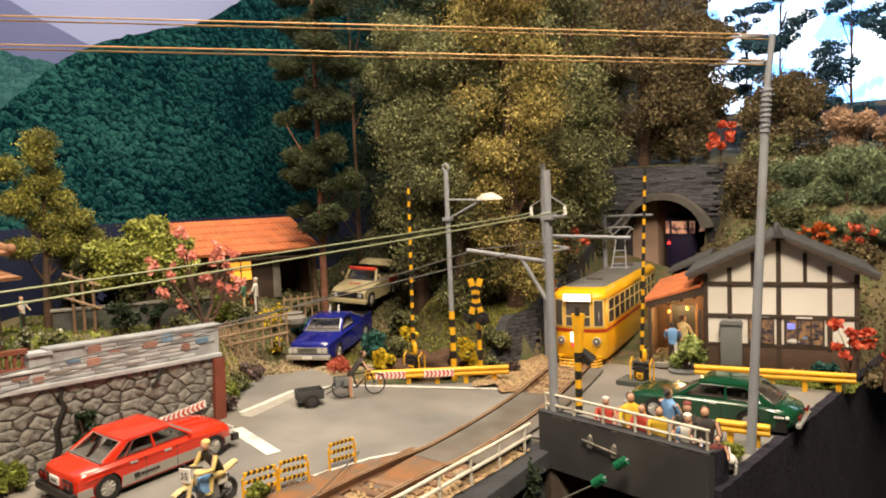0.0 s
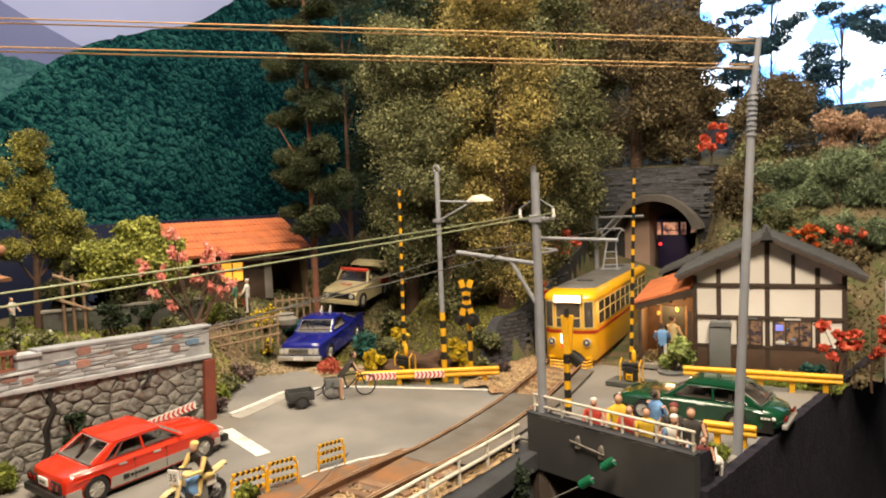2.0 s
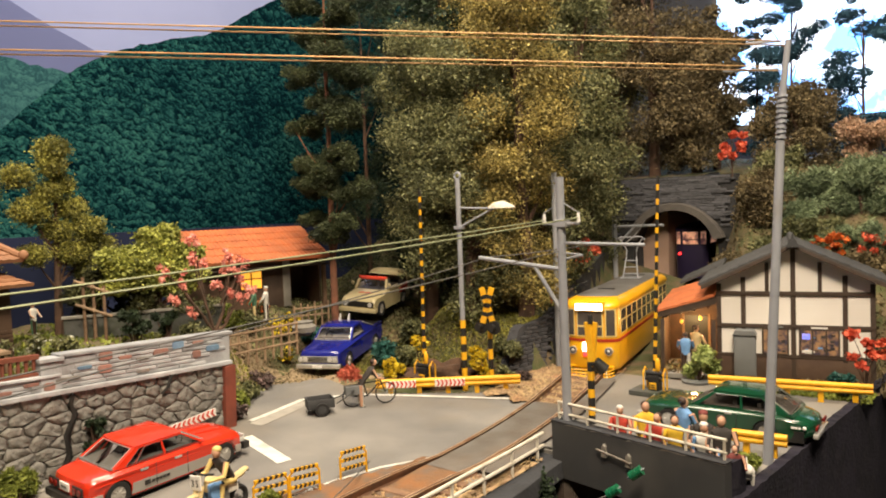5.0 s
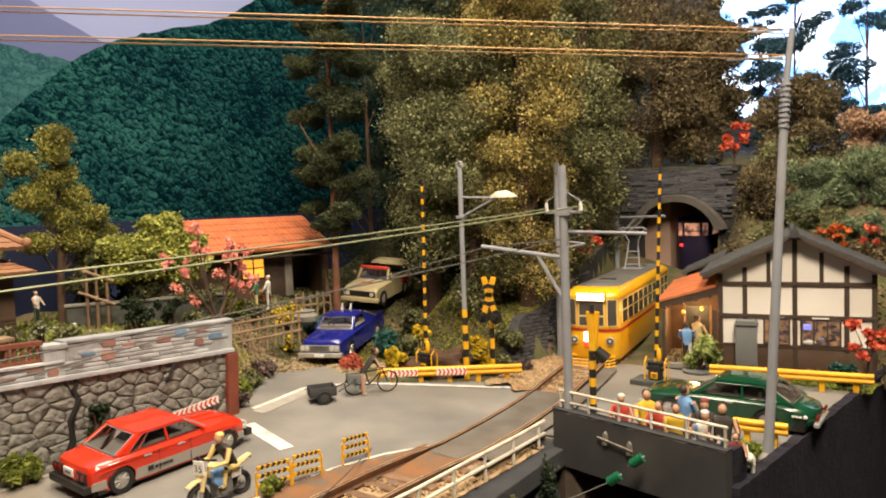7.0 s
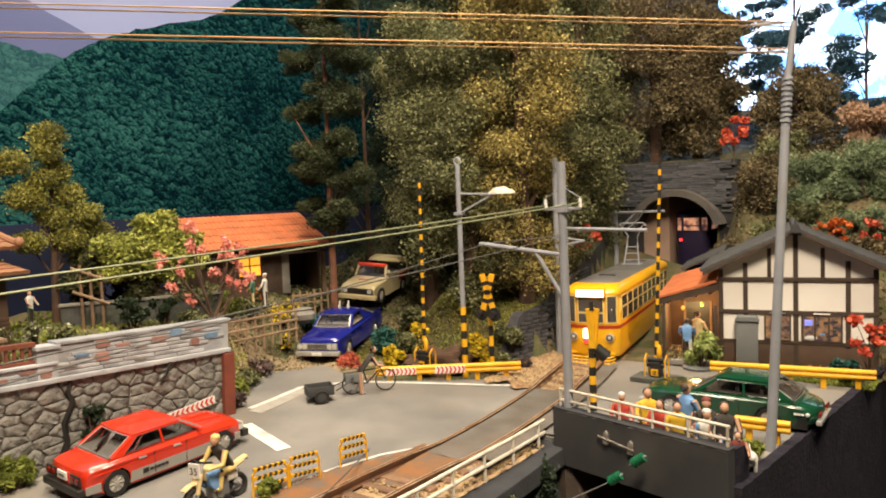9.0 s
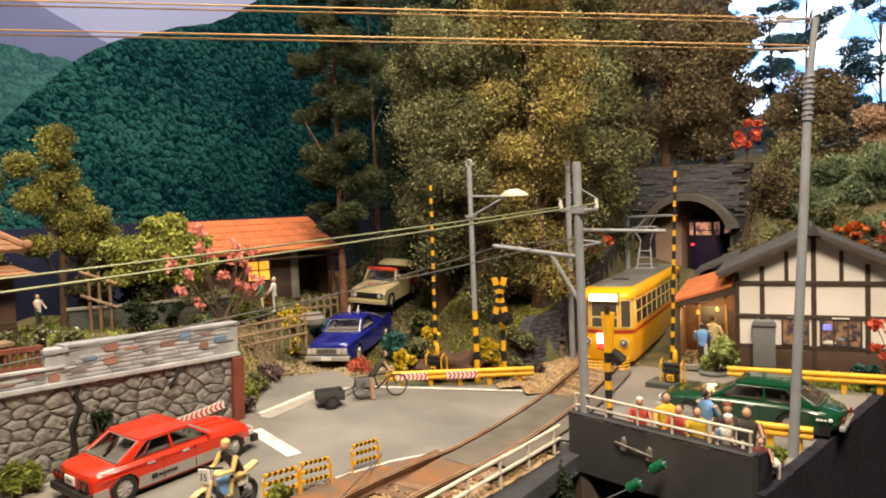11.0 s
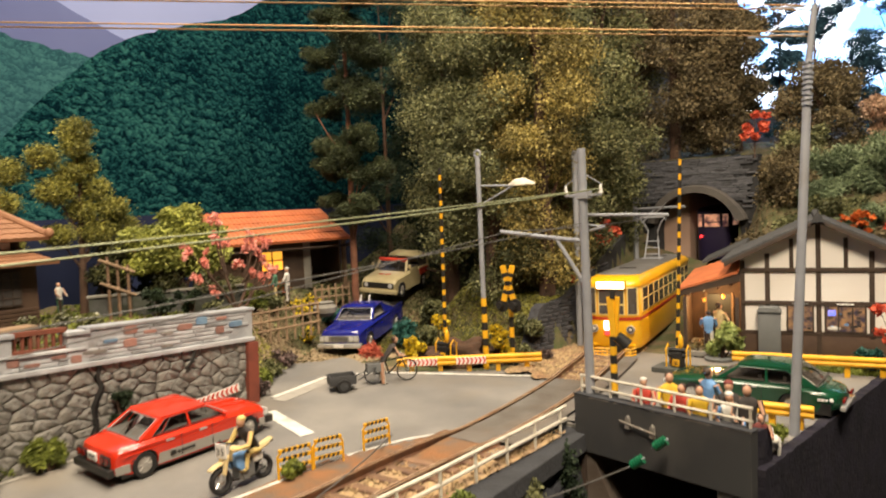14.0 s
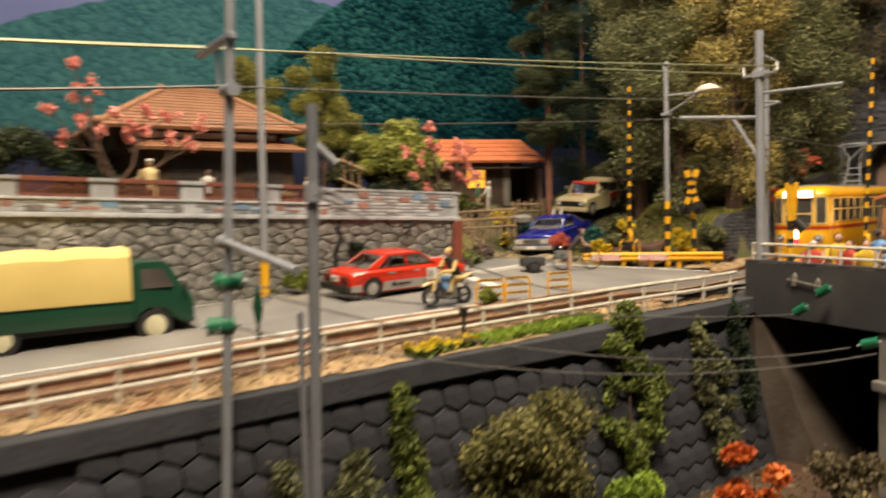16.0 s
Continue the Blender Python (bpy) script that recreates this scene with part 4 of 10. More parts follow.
for i in range(25):
    a = math.radians(14 + i * 6.4)
    flare = 0.5 * max(0.0, 1 - i / 4)
    c, s = math.cos(a), math.sin(a) * 0.92
    rings.append([(c * (AR + q) + flare * (q > 0), d, SP + s * (AR + q)) for q, d in ((-0.35, 0.4), (-0.35, -1.5), (1.0, -1.6), (1.25, -1.1), (1.25, 0.4))])
loft(bm, rings)
part("hood", bm, HOODSTONE, portal, "smooth dark arched hood", smooth=True)
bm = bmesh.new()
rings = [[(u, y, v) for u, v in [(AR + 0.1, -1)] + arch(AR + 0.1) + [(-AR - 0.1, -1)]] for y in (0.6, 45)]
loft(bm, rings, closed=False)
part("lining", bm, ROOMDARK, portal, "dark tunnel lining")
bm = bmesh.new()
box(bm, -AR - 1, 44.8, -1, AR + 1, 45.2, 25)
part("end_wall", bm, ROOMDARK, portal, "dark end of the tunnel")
bm = bmesh.new()
box(bm, -AR - 1, 0.7, 0.6, AR + 1, 45, 4.0)
part("floor", bm, EARTH, portal)
# inner pier with a pale plastered face, seen through the arch
bm = bmesh.new()
box(bm, -9.4, 5, 1, -3.2, 40, 20.8)
part("inner_wall", bm, mat("pinkish_concrete", (0.36, 0.24, 0.18), 0.9, second=(0.28, 0.19, 0.15), scale=12), portal, "pinkish concrete inner wall", bevel=0.1)

# stacked-stone wall on the far side of the track
side = thing("cutting_wall", 0, 0, 0, label="dark grey stacked stone wall along the cutting", category="wall", kind="structure")
pick = random.Random(21)


bm = bmesh.new()
rings = [[(side_at(y), y, 0), (side_at(y) - 0.1, y, 1 + 6.3 * ss(86.3, 90.0, y) + 0.15 * max(0, y - 90)), (side_at(y) - 1.5, y, 1 + 6.3 * ss(86.3, 90.0, y) + 0.15 * max(0, y - 90)), (side_at(y) - 1.5, y, 0)]
         for y in list(np.arange(86.2, 94, 0.8)) + list(np.arange(94.5, 153, 3.0))]
loft(bm, rings)
part("core", bm, PORTAL, side)
side_stones = []
for k in range(4):
    bm = bmesh.new()
    ln = (1.3, 1.7, 2.1, 1.5)[k]
    box(bm, -0.15, -ln / 2 + 0.03, -0.24, 0.1, ln / 2 - 0.03, 0.24)
    side_stones.append((ln, mesh_of("stone", bm, PORTAL, bevel=0.07, seg=1)))
count = 0
for row in range(18):
    y = 86.4 + (row % 3) * 0.5
    while y < 118 and count < 290:
        ln, me = pick.choice(side_stones)
        z = 1.1 + row * 0.52
        if z < 1 + 6.3 * ss(86.3, 90.0, y) + 0.15 * max(0, y - 90):
            piece("stone", me, side, Matrix.Translation((side_at(y + ln / 2) + pick.uniform(0.0, 0.07), y + ln / 2, z)) @ Matrix.Rotation(0.2 if y > 94.5 else -0.19, 4, "Z"))
            count += 1
        y += ln

# ---- painted backdrop ----
def hill_mat(name, dark, mid, light, scale):
    """A printed forest: round crowns, light on their upper sides, dark gaps between."""
    m = bpy.data.materials.new(name)
    m.use_nodes = True
    nt = m.node_tree
    p = nt.nodes["Principled BSDF"]
    p.inputs["Roughness"].default_value, p.inputs["Specular IOR Level"].default_value = 1.0, 0.0
    tc = nt.nodes.new("ShaderNodeTexCoord")

    def maths(op, *args):
        n = nt.nodes.new("ShaderNodeMath")
        n.operation = op
        for i, a in enumerate(args):
            if isinstance(a, (int, float)):
                n.inputs[i].default_value = a
            else:
                nt.links.new(a, n.inputs[i])
        return n.outputs[0]

    def noise_of(k, detail):
        n = nt.nodes.new("ShaderNodeTexNoise")
        n.inputs["Scale"].default_value, n.inputs["Detail"].default_value = k, detail
        nt.links.new(tc.outputs["Object"], n.inputs["Vector"])
        return n

    warp = nt.nodes.new("ShaderNodeVectorMath")
    warp.operation = "MULTIPLY_ADD"
    nt.links.new(noise_of(scale * 0.8, 5.0).outputs["Color"], warp.inputs[0])
    warp.inputs[1].default_value = (0.030, 0.030, 0.030)
    nt.links.new(tc.outputs["Object"], warp.inputs[2])
    total = None
    for k, weight in ((1.0, 0.8), (2.1, 0.6), (4.2, 0.4)):
        mp = nt.nodes.new("ShaderNodeMapping")
        mp.inputs["Scale"].default_value = (scale * k, scale * k * 0.95, scale * k * 1.15)
        nt.links.new(warp.outputs[0], mp.inputs["Vector"])
        v = nt.nodes.new("ShaderNodeTexVoronoi")
        v.inputs["Scale"].default_value = 1.0
        nt.links.new(mp.outputs[0], v.inputs["Vector"])
        off = nt.nodes.new("ShaderNodeVectorMath")
        off.operation = "SUBTRACT"
        nt.links.new(mp.outputs[0], off.inputs[0])
        nt.links.new(v.outputs["Position"], off.inputs[1])
        dot = nt.nodes.new("ShaderNodeVectorMath")
        dot.operation = "DOT_PRODUCT"
        dot.inputs[1].default_value = (0.0, 0.30, 0.80)
        nt.links.new(off.outputs[0], dot.inputs[0])
        tone = nt.nodes.new("ShaderNodeSeparateColor")
        nt.links.new(v.outputs["Color"], tone.inputs[0])
        lit = maths("ADD", maths("MULTIPLY_ADD", v.outputs["Distance"], -0.55, dot.outputs["Value"]), maths("MULTIPLY", tone.outputs[0], 0.22))
        lit = maths("MULTIPLY", lit, weight)
        total = lit if total is None else maths("ADD", total, lit)
    total = maths("ADD", total, maths("MULTIPLY_ADD", noise_of(scale * 0.13, 3.0).outputs["Fac"], 0.9, -0.06))
    total = maths("ADD", total, maths("MULTIPLY", noise_of(scale * 3.0, 5.0).outputs["Fac"], 0.7))
    # the tone goes from lighter at low y to darker at high y
    sp = nt.nodes.new("ShaderNodeSeparateXYZ")
    nt.links.new(tc.outputs["Object"], sp.inputs[0])
    y_tone = nt.nodes.new("ShaderNodeMapRange")
    y_tone.inputs["From Min"].default_value, y_tone.inputs["From Max"].default_value = 0.42, 0.95
    y_tone.inputs["To Min"].default_value, y_tone.inputs["To Max"].default_value = 0.14, -0.16
    nt.links.new(sp.outputs["Y"], y_tone.inputs["Value"])
    total = maths("ADD", total, y_tone.outputs[0])
    r = nt.nodes.new("ShaderNodeValToRGB")
    r.color_ramp.elements[0].position, r.color_ramp.elements[0].color = 0.10, (*dark, 1)
    r.color_ramp.elements[1].position, r.color_ramp.elements[1].color = 1.0, (*light, 1)
    e = r.color_ramp.elements.new(0.5)
    e.color = (*mid, 1)
    nt.links.new(total, r.inputs[0])
    nt.links.new(r.outputs[0], p.inputs["Base Color"])
    return m


HILL = hill_mat("painted_forest", (0.0010, 0.007, 0.011), (0.006, 0.036, 0.042), (0.028, 0.105, 0.098), 80)
HILLFAR = hill_mat("painted_hazy_forest", (0.017, 0.055, 0.070), (0.027, 0.084, 0.098), (0.042, 0.122, 0.128), 84)
MOUNT = mat("painted_mountain", (0.11, 0.13, 0.27), 0.9, second=(0.085, 0.10, 0.225), scale=3, spec=0.2)
SKY = mat("painted_sky", (0.24, 0.28, 0.49), 0.9, second=(0.195, 0.23, 0.43), scale=2.5, spec=0.2)
BX = -103.5
backdrop = thing("backdrop", 0, 0, 0, label="printed backdrop of forested mountains under a pale lilac sky", category="backdrop", kind="structure")


def ridge(name, x, f, z0, y0, y1, material, label):
    bm = bmesh.new()
    ys = [y0 + (y1 - y0) * i / 160 for i in range(161)]
    lo = [bm.verts.new((x, y, z0)) for y in ys]
    hi = [bm.verts.new((x, y, f(y))) for y in ys]
    for i in range(160):
        bm.faces.new((lo[i], lo[i + 1], hi[i + 1], hi[i]))
    return part(name, bm, material, backdrop, label)


def rough(y, a, s):
    return a * noise.noise(Vector((y * s, 1.5, 0))) + a * 0.5 * noise.noise(Vector((y * s * 2.7, 4.5, 0)))


ridge("sky", BX - 1.2, lambda y: 130, -20, -90, 215, SKY, "pale lilac-blue painted sky")
def along(pts, y):
    if y <= pts[0][0]:
        return pts[0][1]
    for (ya, za), (yb, zb) in zip(pts, pts[1:]):
        if y <= yb:
            return lerp(za, zb, (y - ya) / (yb - ya))
    return pts[-1][1]


FARLINE = [(-90, 52), (20, 62), (40, 60), (54.6, 52.9), (58.9, 50.9), (64.4, 48.9), (76, 45), (90, 42)]
LEFTLINE = [(-90, 34), (9.5, 36), (16.5, 38.9), (24, 41.5), (34, 46.5), (42, 47.9), (50, 46.2), (60.5, 45), (72, 42)]
NEARLINE = [(38, 22), (44, 29), (52, 38), (60.5, 45.2), (64.3, 47.6), (67.9, 49.2), (75.5, 51.8), (84, 54.2), (87.5, 56), (93.6, 60), (112, 70), (215, 90)]
ridge("far_mountain", BX - 0.8, lambda y: along(FARLINE, y) + rough(y, 0.4, 0.15), 20, -90, 90, MOUNT, "hazy violet mountain")
ridge("left_hill", BX - 0.4, lambda y: along(LEFTLINE, y) + rough(y, 0.4, 0.6), 20, -90, 72, HILLFAR, "hazy forested hill")
ridge("near_hill", BX, lambda y: along(NEARLINE, y) + rough(y, 0.3, 0.9), 21.0, 38, 215, HILL, "dark forested hill")
bm = bmesh.new()
box(bm, BX - 1.0, -90, -20, BX + 1.2, 215, 21.5)
part("base_board", bm, BLUEBASE, backdrop, "dark blue board below the print")

# ---- the room ----
bm = bmesh.new()
box(bm, -320, -260, -92, 260, 330, -90)
tagged(part("floor", bm, ROOMDARK), "dark grey room floor", "floor", kind="structure")
bm = bmesh.new()
box(bm, -320, -260, 205, 260, 330, 210)
tagged(part("ceiling", bm, ROOMWALL), "grey room ceiling", "ceiling", kind="structure")
for nm, b in (("wall_west", (-324, -260, -92, -320, 330, 208)), ("wall_east", (260, -260, -92, 264, 330, 208)),
              ("wall_south", (-320, -264, -92, 260, -260, 208)), ("wall_north", (-320, 330, -92, 260, 334, 208))):
    bm = bmesh.new()
    box(bm, *b)
    tagged(part(nm, bm, ROOMWALL), "plain grey room wall", "wall", kind="structure")
# bright window of the room behind the trees
# blue patches in the emission stand in for the halo round the glass
GLOWSKY = mat("bright_window", (0.13, 0.42, 1.0), 0.5, second=(0.9, 0.97, 1.0), scale=7, emit=3.8, contrast=(0.42, 0.6))
win = thing("window_1", -32, 236, 44, label="bright bluish-white window behind the trees", category="window", kind="structure")
bm = bmesh.new()
box(bm, -36, 0.4, 0, 40, 1, 46)
part("pane", bm, GLOWSKY, win)
for b in ((-37, 0, -1.4, 41, 1.5, 0.2), (-37, 0, 45.6, 41, 1.5, 47), (-37, 0, 0, -35.6, 1.5, 46), (39.6, 0, 0, 41, 1.5, 46), (14, 0, 0, 15.2, 1.5, 46)):
    bm = bmesh.new()
    box(bm, *b)
    part("window_frame", bm, ROOMWALL, win)

# ---- road vehicles ----
def arc(cx, cz, r, a0, a1, n=8):
    return [(cx + r * math.cos(radians(a0 + (a1 - a0) * i / n)), cz + r * math.sin(radians(a0 + (a1 - a0) * i / n))) for i in range(n + 1)]


def wheel(parent, x, y, r, width, rim_mat, hub=True):
    side = 1 if x > 0 else -1
    bm = bmesh.new()
    prof = [(r * 0.62, -width / 2), (r * 0.93, -width / 2), (r, -width * 0.3), (r, width * 0.3), (r * 0.93, width / 2), (r * 0.62, width / 2)]
    n = 24
    rings = [[(b, a * math.cos(t), a * math.sin(t)) for a, b in prof] for t in [2 * math.pi * i / n for i in range(n)]]
    vs = [[bm.verts.new(p) for p in ring] for ring in rings]
    for i in range(n):
        for j in range(len(prof)):
            k = (j + 1) % len(prof)
            bm.faces.new((vs[i][j], vs[i][k], vs[(i + 1) % n][k], vs[(i + 1) % n][j]))
    ob = part("wheel", bm, TYRE, parent, "black tyre", smooth=True)
    ob.matrix_basis = at_cm(x, y, r)
    bm = bmesh.new()
    rod(bm, (-width * 0.3 * side, 0, 0), (width * 0.36 * side, 0, 0), r * 0.64, n=20)
    rod(bm, (width * 0.3 * side, 0, 0), (width * 0.46 * side, 0, 0), r * 0.2, n=12)
    for k in range(8):
        a = k * math.pi / 4
        rod(bm, (width * 0.38 * side, math.cos(a) * r * 0.18, math.sin(a) * r * 0.18), (width * 0.38 * side, math.cos(a) * r * 0.58, math.sin(a) * r * 0.58), r * 0.07, n=5)
    part("rim", bm, rim_mat, ob, "metal wheel rim", smooth=True)
    return ob


def panel(bm, corners, inner, thick):
    """A flat strip between four corners, thickened towards the inside."""
    a = [Vector(p) for p in corners]
    n = (a[1] - a[0]).cross(a[3] - a[0]).normalized() * thick
    if n.dot(Vector(inner) - a[0]) < 0:
        n = -n
    loft(bm, [a, [p + n for p in a]])


def car(name, m, L, W, wb, profile, cabin, side_panes, paint, label, lower=None, r=1.28, rim=CHROME, trim=CHROME, seats=SEATTAN,
        front_over=None, roof_w=0.74, crown=0.28, nose=0.12, tail=0.10, shoulder=0.34):
    """profile: (y, z) outline of the body's upper side from tail to nose; cabin: rear foot, rear top, front top, front foot (y), belt z, roof z;
    side_panes: stretches of the side glass from rear 0 to front 1."""
    root = thing(name, 0, 0, 0, label=label, category="car")
    root.matrix_basis = m
    fo = front_over or (L - wb) * 0.44
    yf, yr = L / 2 - fo, L / 2 - fo - wb
    low, ar = 0.72, r * 1.12
    out = list(profile)
    out += [(L / 2 - 0.1, low + 0.3), (yf + ar, low)] + arc(yf, r * 0.95, ar, 0, 180)[1:-1] + [(yf - ar, low), (yr + ar, low)] + arc(yr, r * 0.95, ar, 0, 180)[1:-1] + [(yr - ar, low), (-L / 2 + 0.15, low + 0.35)]
    k_top = len(profile)
    bm = bmesh.new()
    rings = []
    for k in (-1.0, -0.985, -0.93, -0.8, -0.45, 0.0, 0.45, 0.8, 0.93, 0.985, 1.0):
        q = abs(k)
        drop = shoulder * max(0.0, (q - 0.8) / 0.2) ** 2.2
        ring = []
        for i, (y, z) in enumerate(out):
            t = abs(y) / (L / 2)
            yy = y * (1 - (nose if y > 0 else tail) * q ** 3 * 0.55 * max(0.0, t - 0.45) / 0.55)
            zz = z - drop * (1 if i < k_top and z > 2.0 else 0) + (0.10 * (1 - q * q) if i < k_top and z > 2.6 else 0)
            xx = k * W / 2 * (1 - (nose if y > 0 else tail) * max(0.0, t - 0.72) / 0.28)
            if zz < 1.5:
                xx *= 1 - 0.05 * (1.5 - zz)
            ring.append((xx, yy, zz))
        rings.append(ring)
    loft(bm, rings)
    part("body", bm, paint, root, smooth=True)
    bm = bmesh.new()
    box(bm, -W / 2 + 0.35, -L / 2 + 1.0, 0.5, W / 2 - 0.35, L / 2 - 1.0, 1.7)
    part("underbody", bm, BLACK, root, "black underbody")
    rf, rt, ft, ff, zb, zt = cabin
    hb, ht = W / 2 * 0.90, W / 2 * roof_w
    A = [Vector(p) for p in ((-hb, rf, zb), (hb, rf, zb), (hb, ff, zb), (-hb, ff, zb))]
    B = [Vector(p) for p in ((-ht, rt, zt), (ht, rt, zt), (ht, ft, zt), (-ht, ft, zt))]
    mid = Vector((0, (rf + ff) / 2, (zb + zt) / 2))
    faces = [("side_window", A[0], A[3], B[3], B[0], side_panes), ("side_window", A[1], A[2], B[2], B[1], side_panes),
             ("rear_window", A[0], A[1], B[1], B[0], ((0.07, 0.93),)), ("windscreen", A[3], A[2], B[2], B[3], ((0.05, 0.95),))]
    for nm, a, b, c, d, panes in faces:
        side = nm == "side_window"

        def at(u, v, a=a, b=b, c=c, d=d):
            bow = Vector(((0.22 * math.copysign(1, a.x) * math.sin(math.pi * v) if side else 0.0), (0.0 if side else math.copysign(0.35, a.y - mid.y) * math.sin(math.pi * u) * (1 - 0.5 * v)), 0))
            return a.lerp(b, u).lerp(d.lerp(c, u), v) + bow * 0.6
        v0, v1 = (0.10, 0.86) if side else (0.07, 0.9)
        edges = [0.0] + [q for p in panes for q in p] + [1.0]
        strips = [(0, 1, -0.06, v0), (0, 1, v1, 1.0)] + [(edges[i], edges[i + 1], v0, v1) for i in range(0, len(edges), 2)]
        for u0, u1, w0, w1 in strips:
            n = max(1, int((u1 - u0) * 6))
            bm = bmesh.new()
            for i in range(n):
                ua, ub = lerp(u0, u1, i / n), lerp(u0, u1, (i + 1) / n)
                panel(bm, (at(ua, w0), at(ub, w0), at(ub, w1), at(ua, w1)), mid, 0.16)
            part("pillar" if w1 - w0 > 0.5 else "window_frame", bm, paint, root)
        for u0, u1 in panes:
            n = 1 if side else 5
            corners = [at(lerp(u0, u1, i / n), v0) for i in range(n + 1)] + [at(lerp(u0, u1, i / n), v1) for i in range(n, -1, -1)]
            bm = bmesh.new()
            tube(bm, corners + corners[:1], 0.032 if side else 0.05, 5)
            w = part(nm, bm, paint if side and trim is WORNMETAL else BLACK if side else trim, root, "window trim", smooth=True)
            bm = bmesh.new()
            for i in range(n):
                ua, ub = lerp(u0, u1, i / n), lerp(u0, u1, (i + 1) / n)
                ins = (mid - at((u0 + u1) / 2, 0.5)).normalized() * 0.07
                quad(bm, *[p + ins for p in (at(ua, v0), at(ub, v0), at(ub, v1), at(ua, v1))])
            gl = part("pane", bm, GLASS, w, "tinted glass")
            gl.visible_shadow = False
    bm = bmesh.new()
    nx, ny = 8, 8
    grid = []
    for j in range(-1, ny + 2):
        row = []
        for i in range(-1, nx + 2):
            u, v = min(1, max(0, i / nx)), min(1, max(0, j / ny))
            edge = i < 0 or i > nx or j < 0 or j > ny
            x, y = lerp(-ht * 1.03, ht * 1.03, u), lerp(rt - 0.12, ft + 0.12, v)
            y += 0.25 * (v - 0.5) * 2 * (1 - (2 * u - 1) ** 2)
            z = zt + crown * (1 - (2 * u - 1) ** 4) * (1 - (2 * v - 1) ** 4) + 0.05 - (0.2 if edge else 0)
            row.append(bm.verts.new((x, y, z)))
        grid.append(row)
    for r0, r1 in zip(grid, grid[1:]):
        for i in range(len(r0) - 1):
            bm.faces.new((r0[i], r0[i + 1], r1[i + 1], r1[i]))
    part("roof", bm, paint, root, smooth=True)
    bm = bmesh.new()
    quad(bm, *[Vector((p.x * 0.97, p.y * 0.985, p.z + 0.26)) for p in A])
    part("cabin_floor", bm, seats, root, "moulded interior")
    for yy, wide in ((lerp(rf, rt, 0.9) + 0.9, 1.25), (lerp(ff, ft, 0.9) - 2.3, 1.0)):
        for sx in (-0.5, 0.5):
            bm = bmesh.new()
            box(bm, sx * ht - 0.85 * wide, yy - 0.2, zb - 0.2, sx * ht + 0.85 * wide, yy + 0.3, zb + (zt - zb) * 0.52)
            part("seat", bm, seats, root, "moulded seat", smooth=True, bevel=0.2)
    bm = bmesh.new()
    box(bm, -hb * 0.85, ff - 1.5, zb, hb * 0.85, ff - 0.5, zb + 0.3)
    part("dashboard", bm, SEATDARK, root, bevel=0.1)
    bm = bmesh.new()
    tube(bm, [(1.2 + 0.5 * math.cos(t), ff - 1.8 + 0.15 * math.sin(t), zb + 0.45 + 0.45 * math.sin(t)) for t in [2 * math.pi * i / 12 for i in range(13)]], 0.07, 5)
    part("steering_wheel", bm, BLACK, root, smooth=True)
    for sx in (-1, 1):
        for yy in (yf, yr):
            wheel(root, sx * (W / 2 - 0.40), yy, r, 0.8, rim)
            bm = bmesh.new()
            n = 14
            P0 = [(yy + math.cos(math.pi * i / n) * ar * 0.99, r * 0.95 + math.sin(math.pi * i / n) * ar * 0.99) for i in range(n + 1)]
            loft(bm, [[(sx * (W / 2 - 1.2), y, z) for y, z in P0], [(sx * (W / 2 - 0.04), y, z) for y, z in P0]], closed=False)
            part("wheel_arch", bm, BLACK, root, "dark wheel arch")
    if lower:
        for sx in (-1, 1):
            for pts in ([(-L / 2 + 0.4, 1.0), (-L / 2 + 0.35, 1.75), (yr - ar - 0.05, 1.85), (yr - ar + 0.05, 1.0)],
                        [(yr + ar - 0.05, 0.85), (yr + ar + 0.05, 1.95), (yf - ar - 0.05, 1.95), (yf - ar + 0.05, 0.85)],
                        [(yf + ar - 0.05, 1.0), (yf + ar + 0.05, 1.85), (L / 2 - 0.7, 1.75), (L / 2 - 0.7, 1.0)]):
                bm = bmesh.new()
                n = 6
                rows = []
                for zt_ in (0, 1):
                    row = []
                    for i in range(n + 1):
                        y = lerp(lerp(pts[0][0], pts[1][0], zt_), lerp(pts[3][0], pts[2][0], zt_), i / n)
                        z = lerp(lerp(pts[0][1], pts[1][1], zt_), lerp(pts[3][1], pts[2][1], zt_), i / n)
                        t = abs(y) / (L / 2)
                        x = W / 2 * (1 - (nose if y > 0 else tail) * max(0.0, t - 0.72) / 0.28) * (1 - 0.05 * max(0.0, 1.5 - z)) + 0.025
                        row.append((sx * x, y, z))
                    rows.append(row)
                loft(bm, rows, closed=False)
                for f in bmesh.ops.extrude_face_region(bm, geom=list(bm.faces))["geom"]:
                    if isinstance(f, bmesh.types.BMVert):
                        f.co.x -= sx * 0.12
                part("lower_side", bm, lower, root, "silver lower flank")
    return root, yf, yr


def bar(root, name, x0, y0, z0, x1, y1, z1, material, label="", bevel=0.08):
    bm = bmesh.new()
    box(bm, x0, y0, z0, x1, y1, z1)
    return part(name, bm, material, root, label, smooth=True, bevel=bevel)


# red and silver four-door saloon
prof = [(-9.3, 1.1), (-9.3, 2.7), (-9.1, 3.15), (-8.4, 3.38), (-6.2, 3.5), (3.6, 3.45), (7.4, 3.2), (8.7, 2.98), (9.2, 2.65), (9.3, 1.4)]
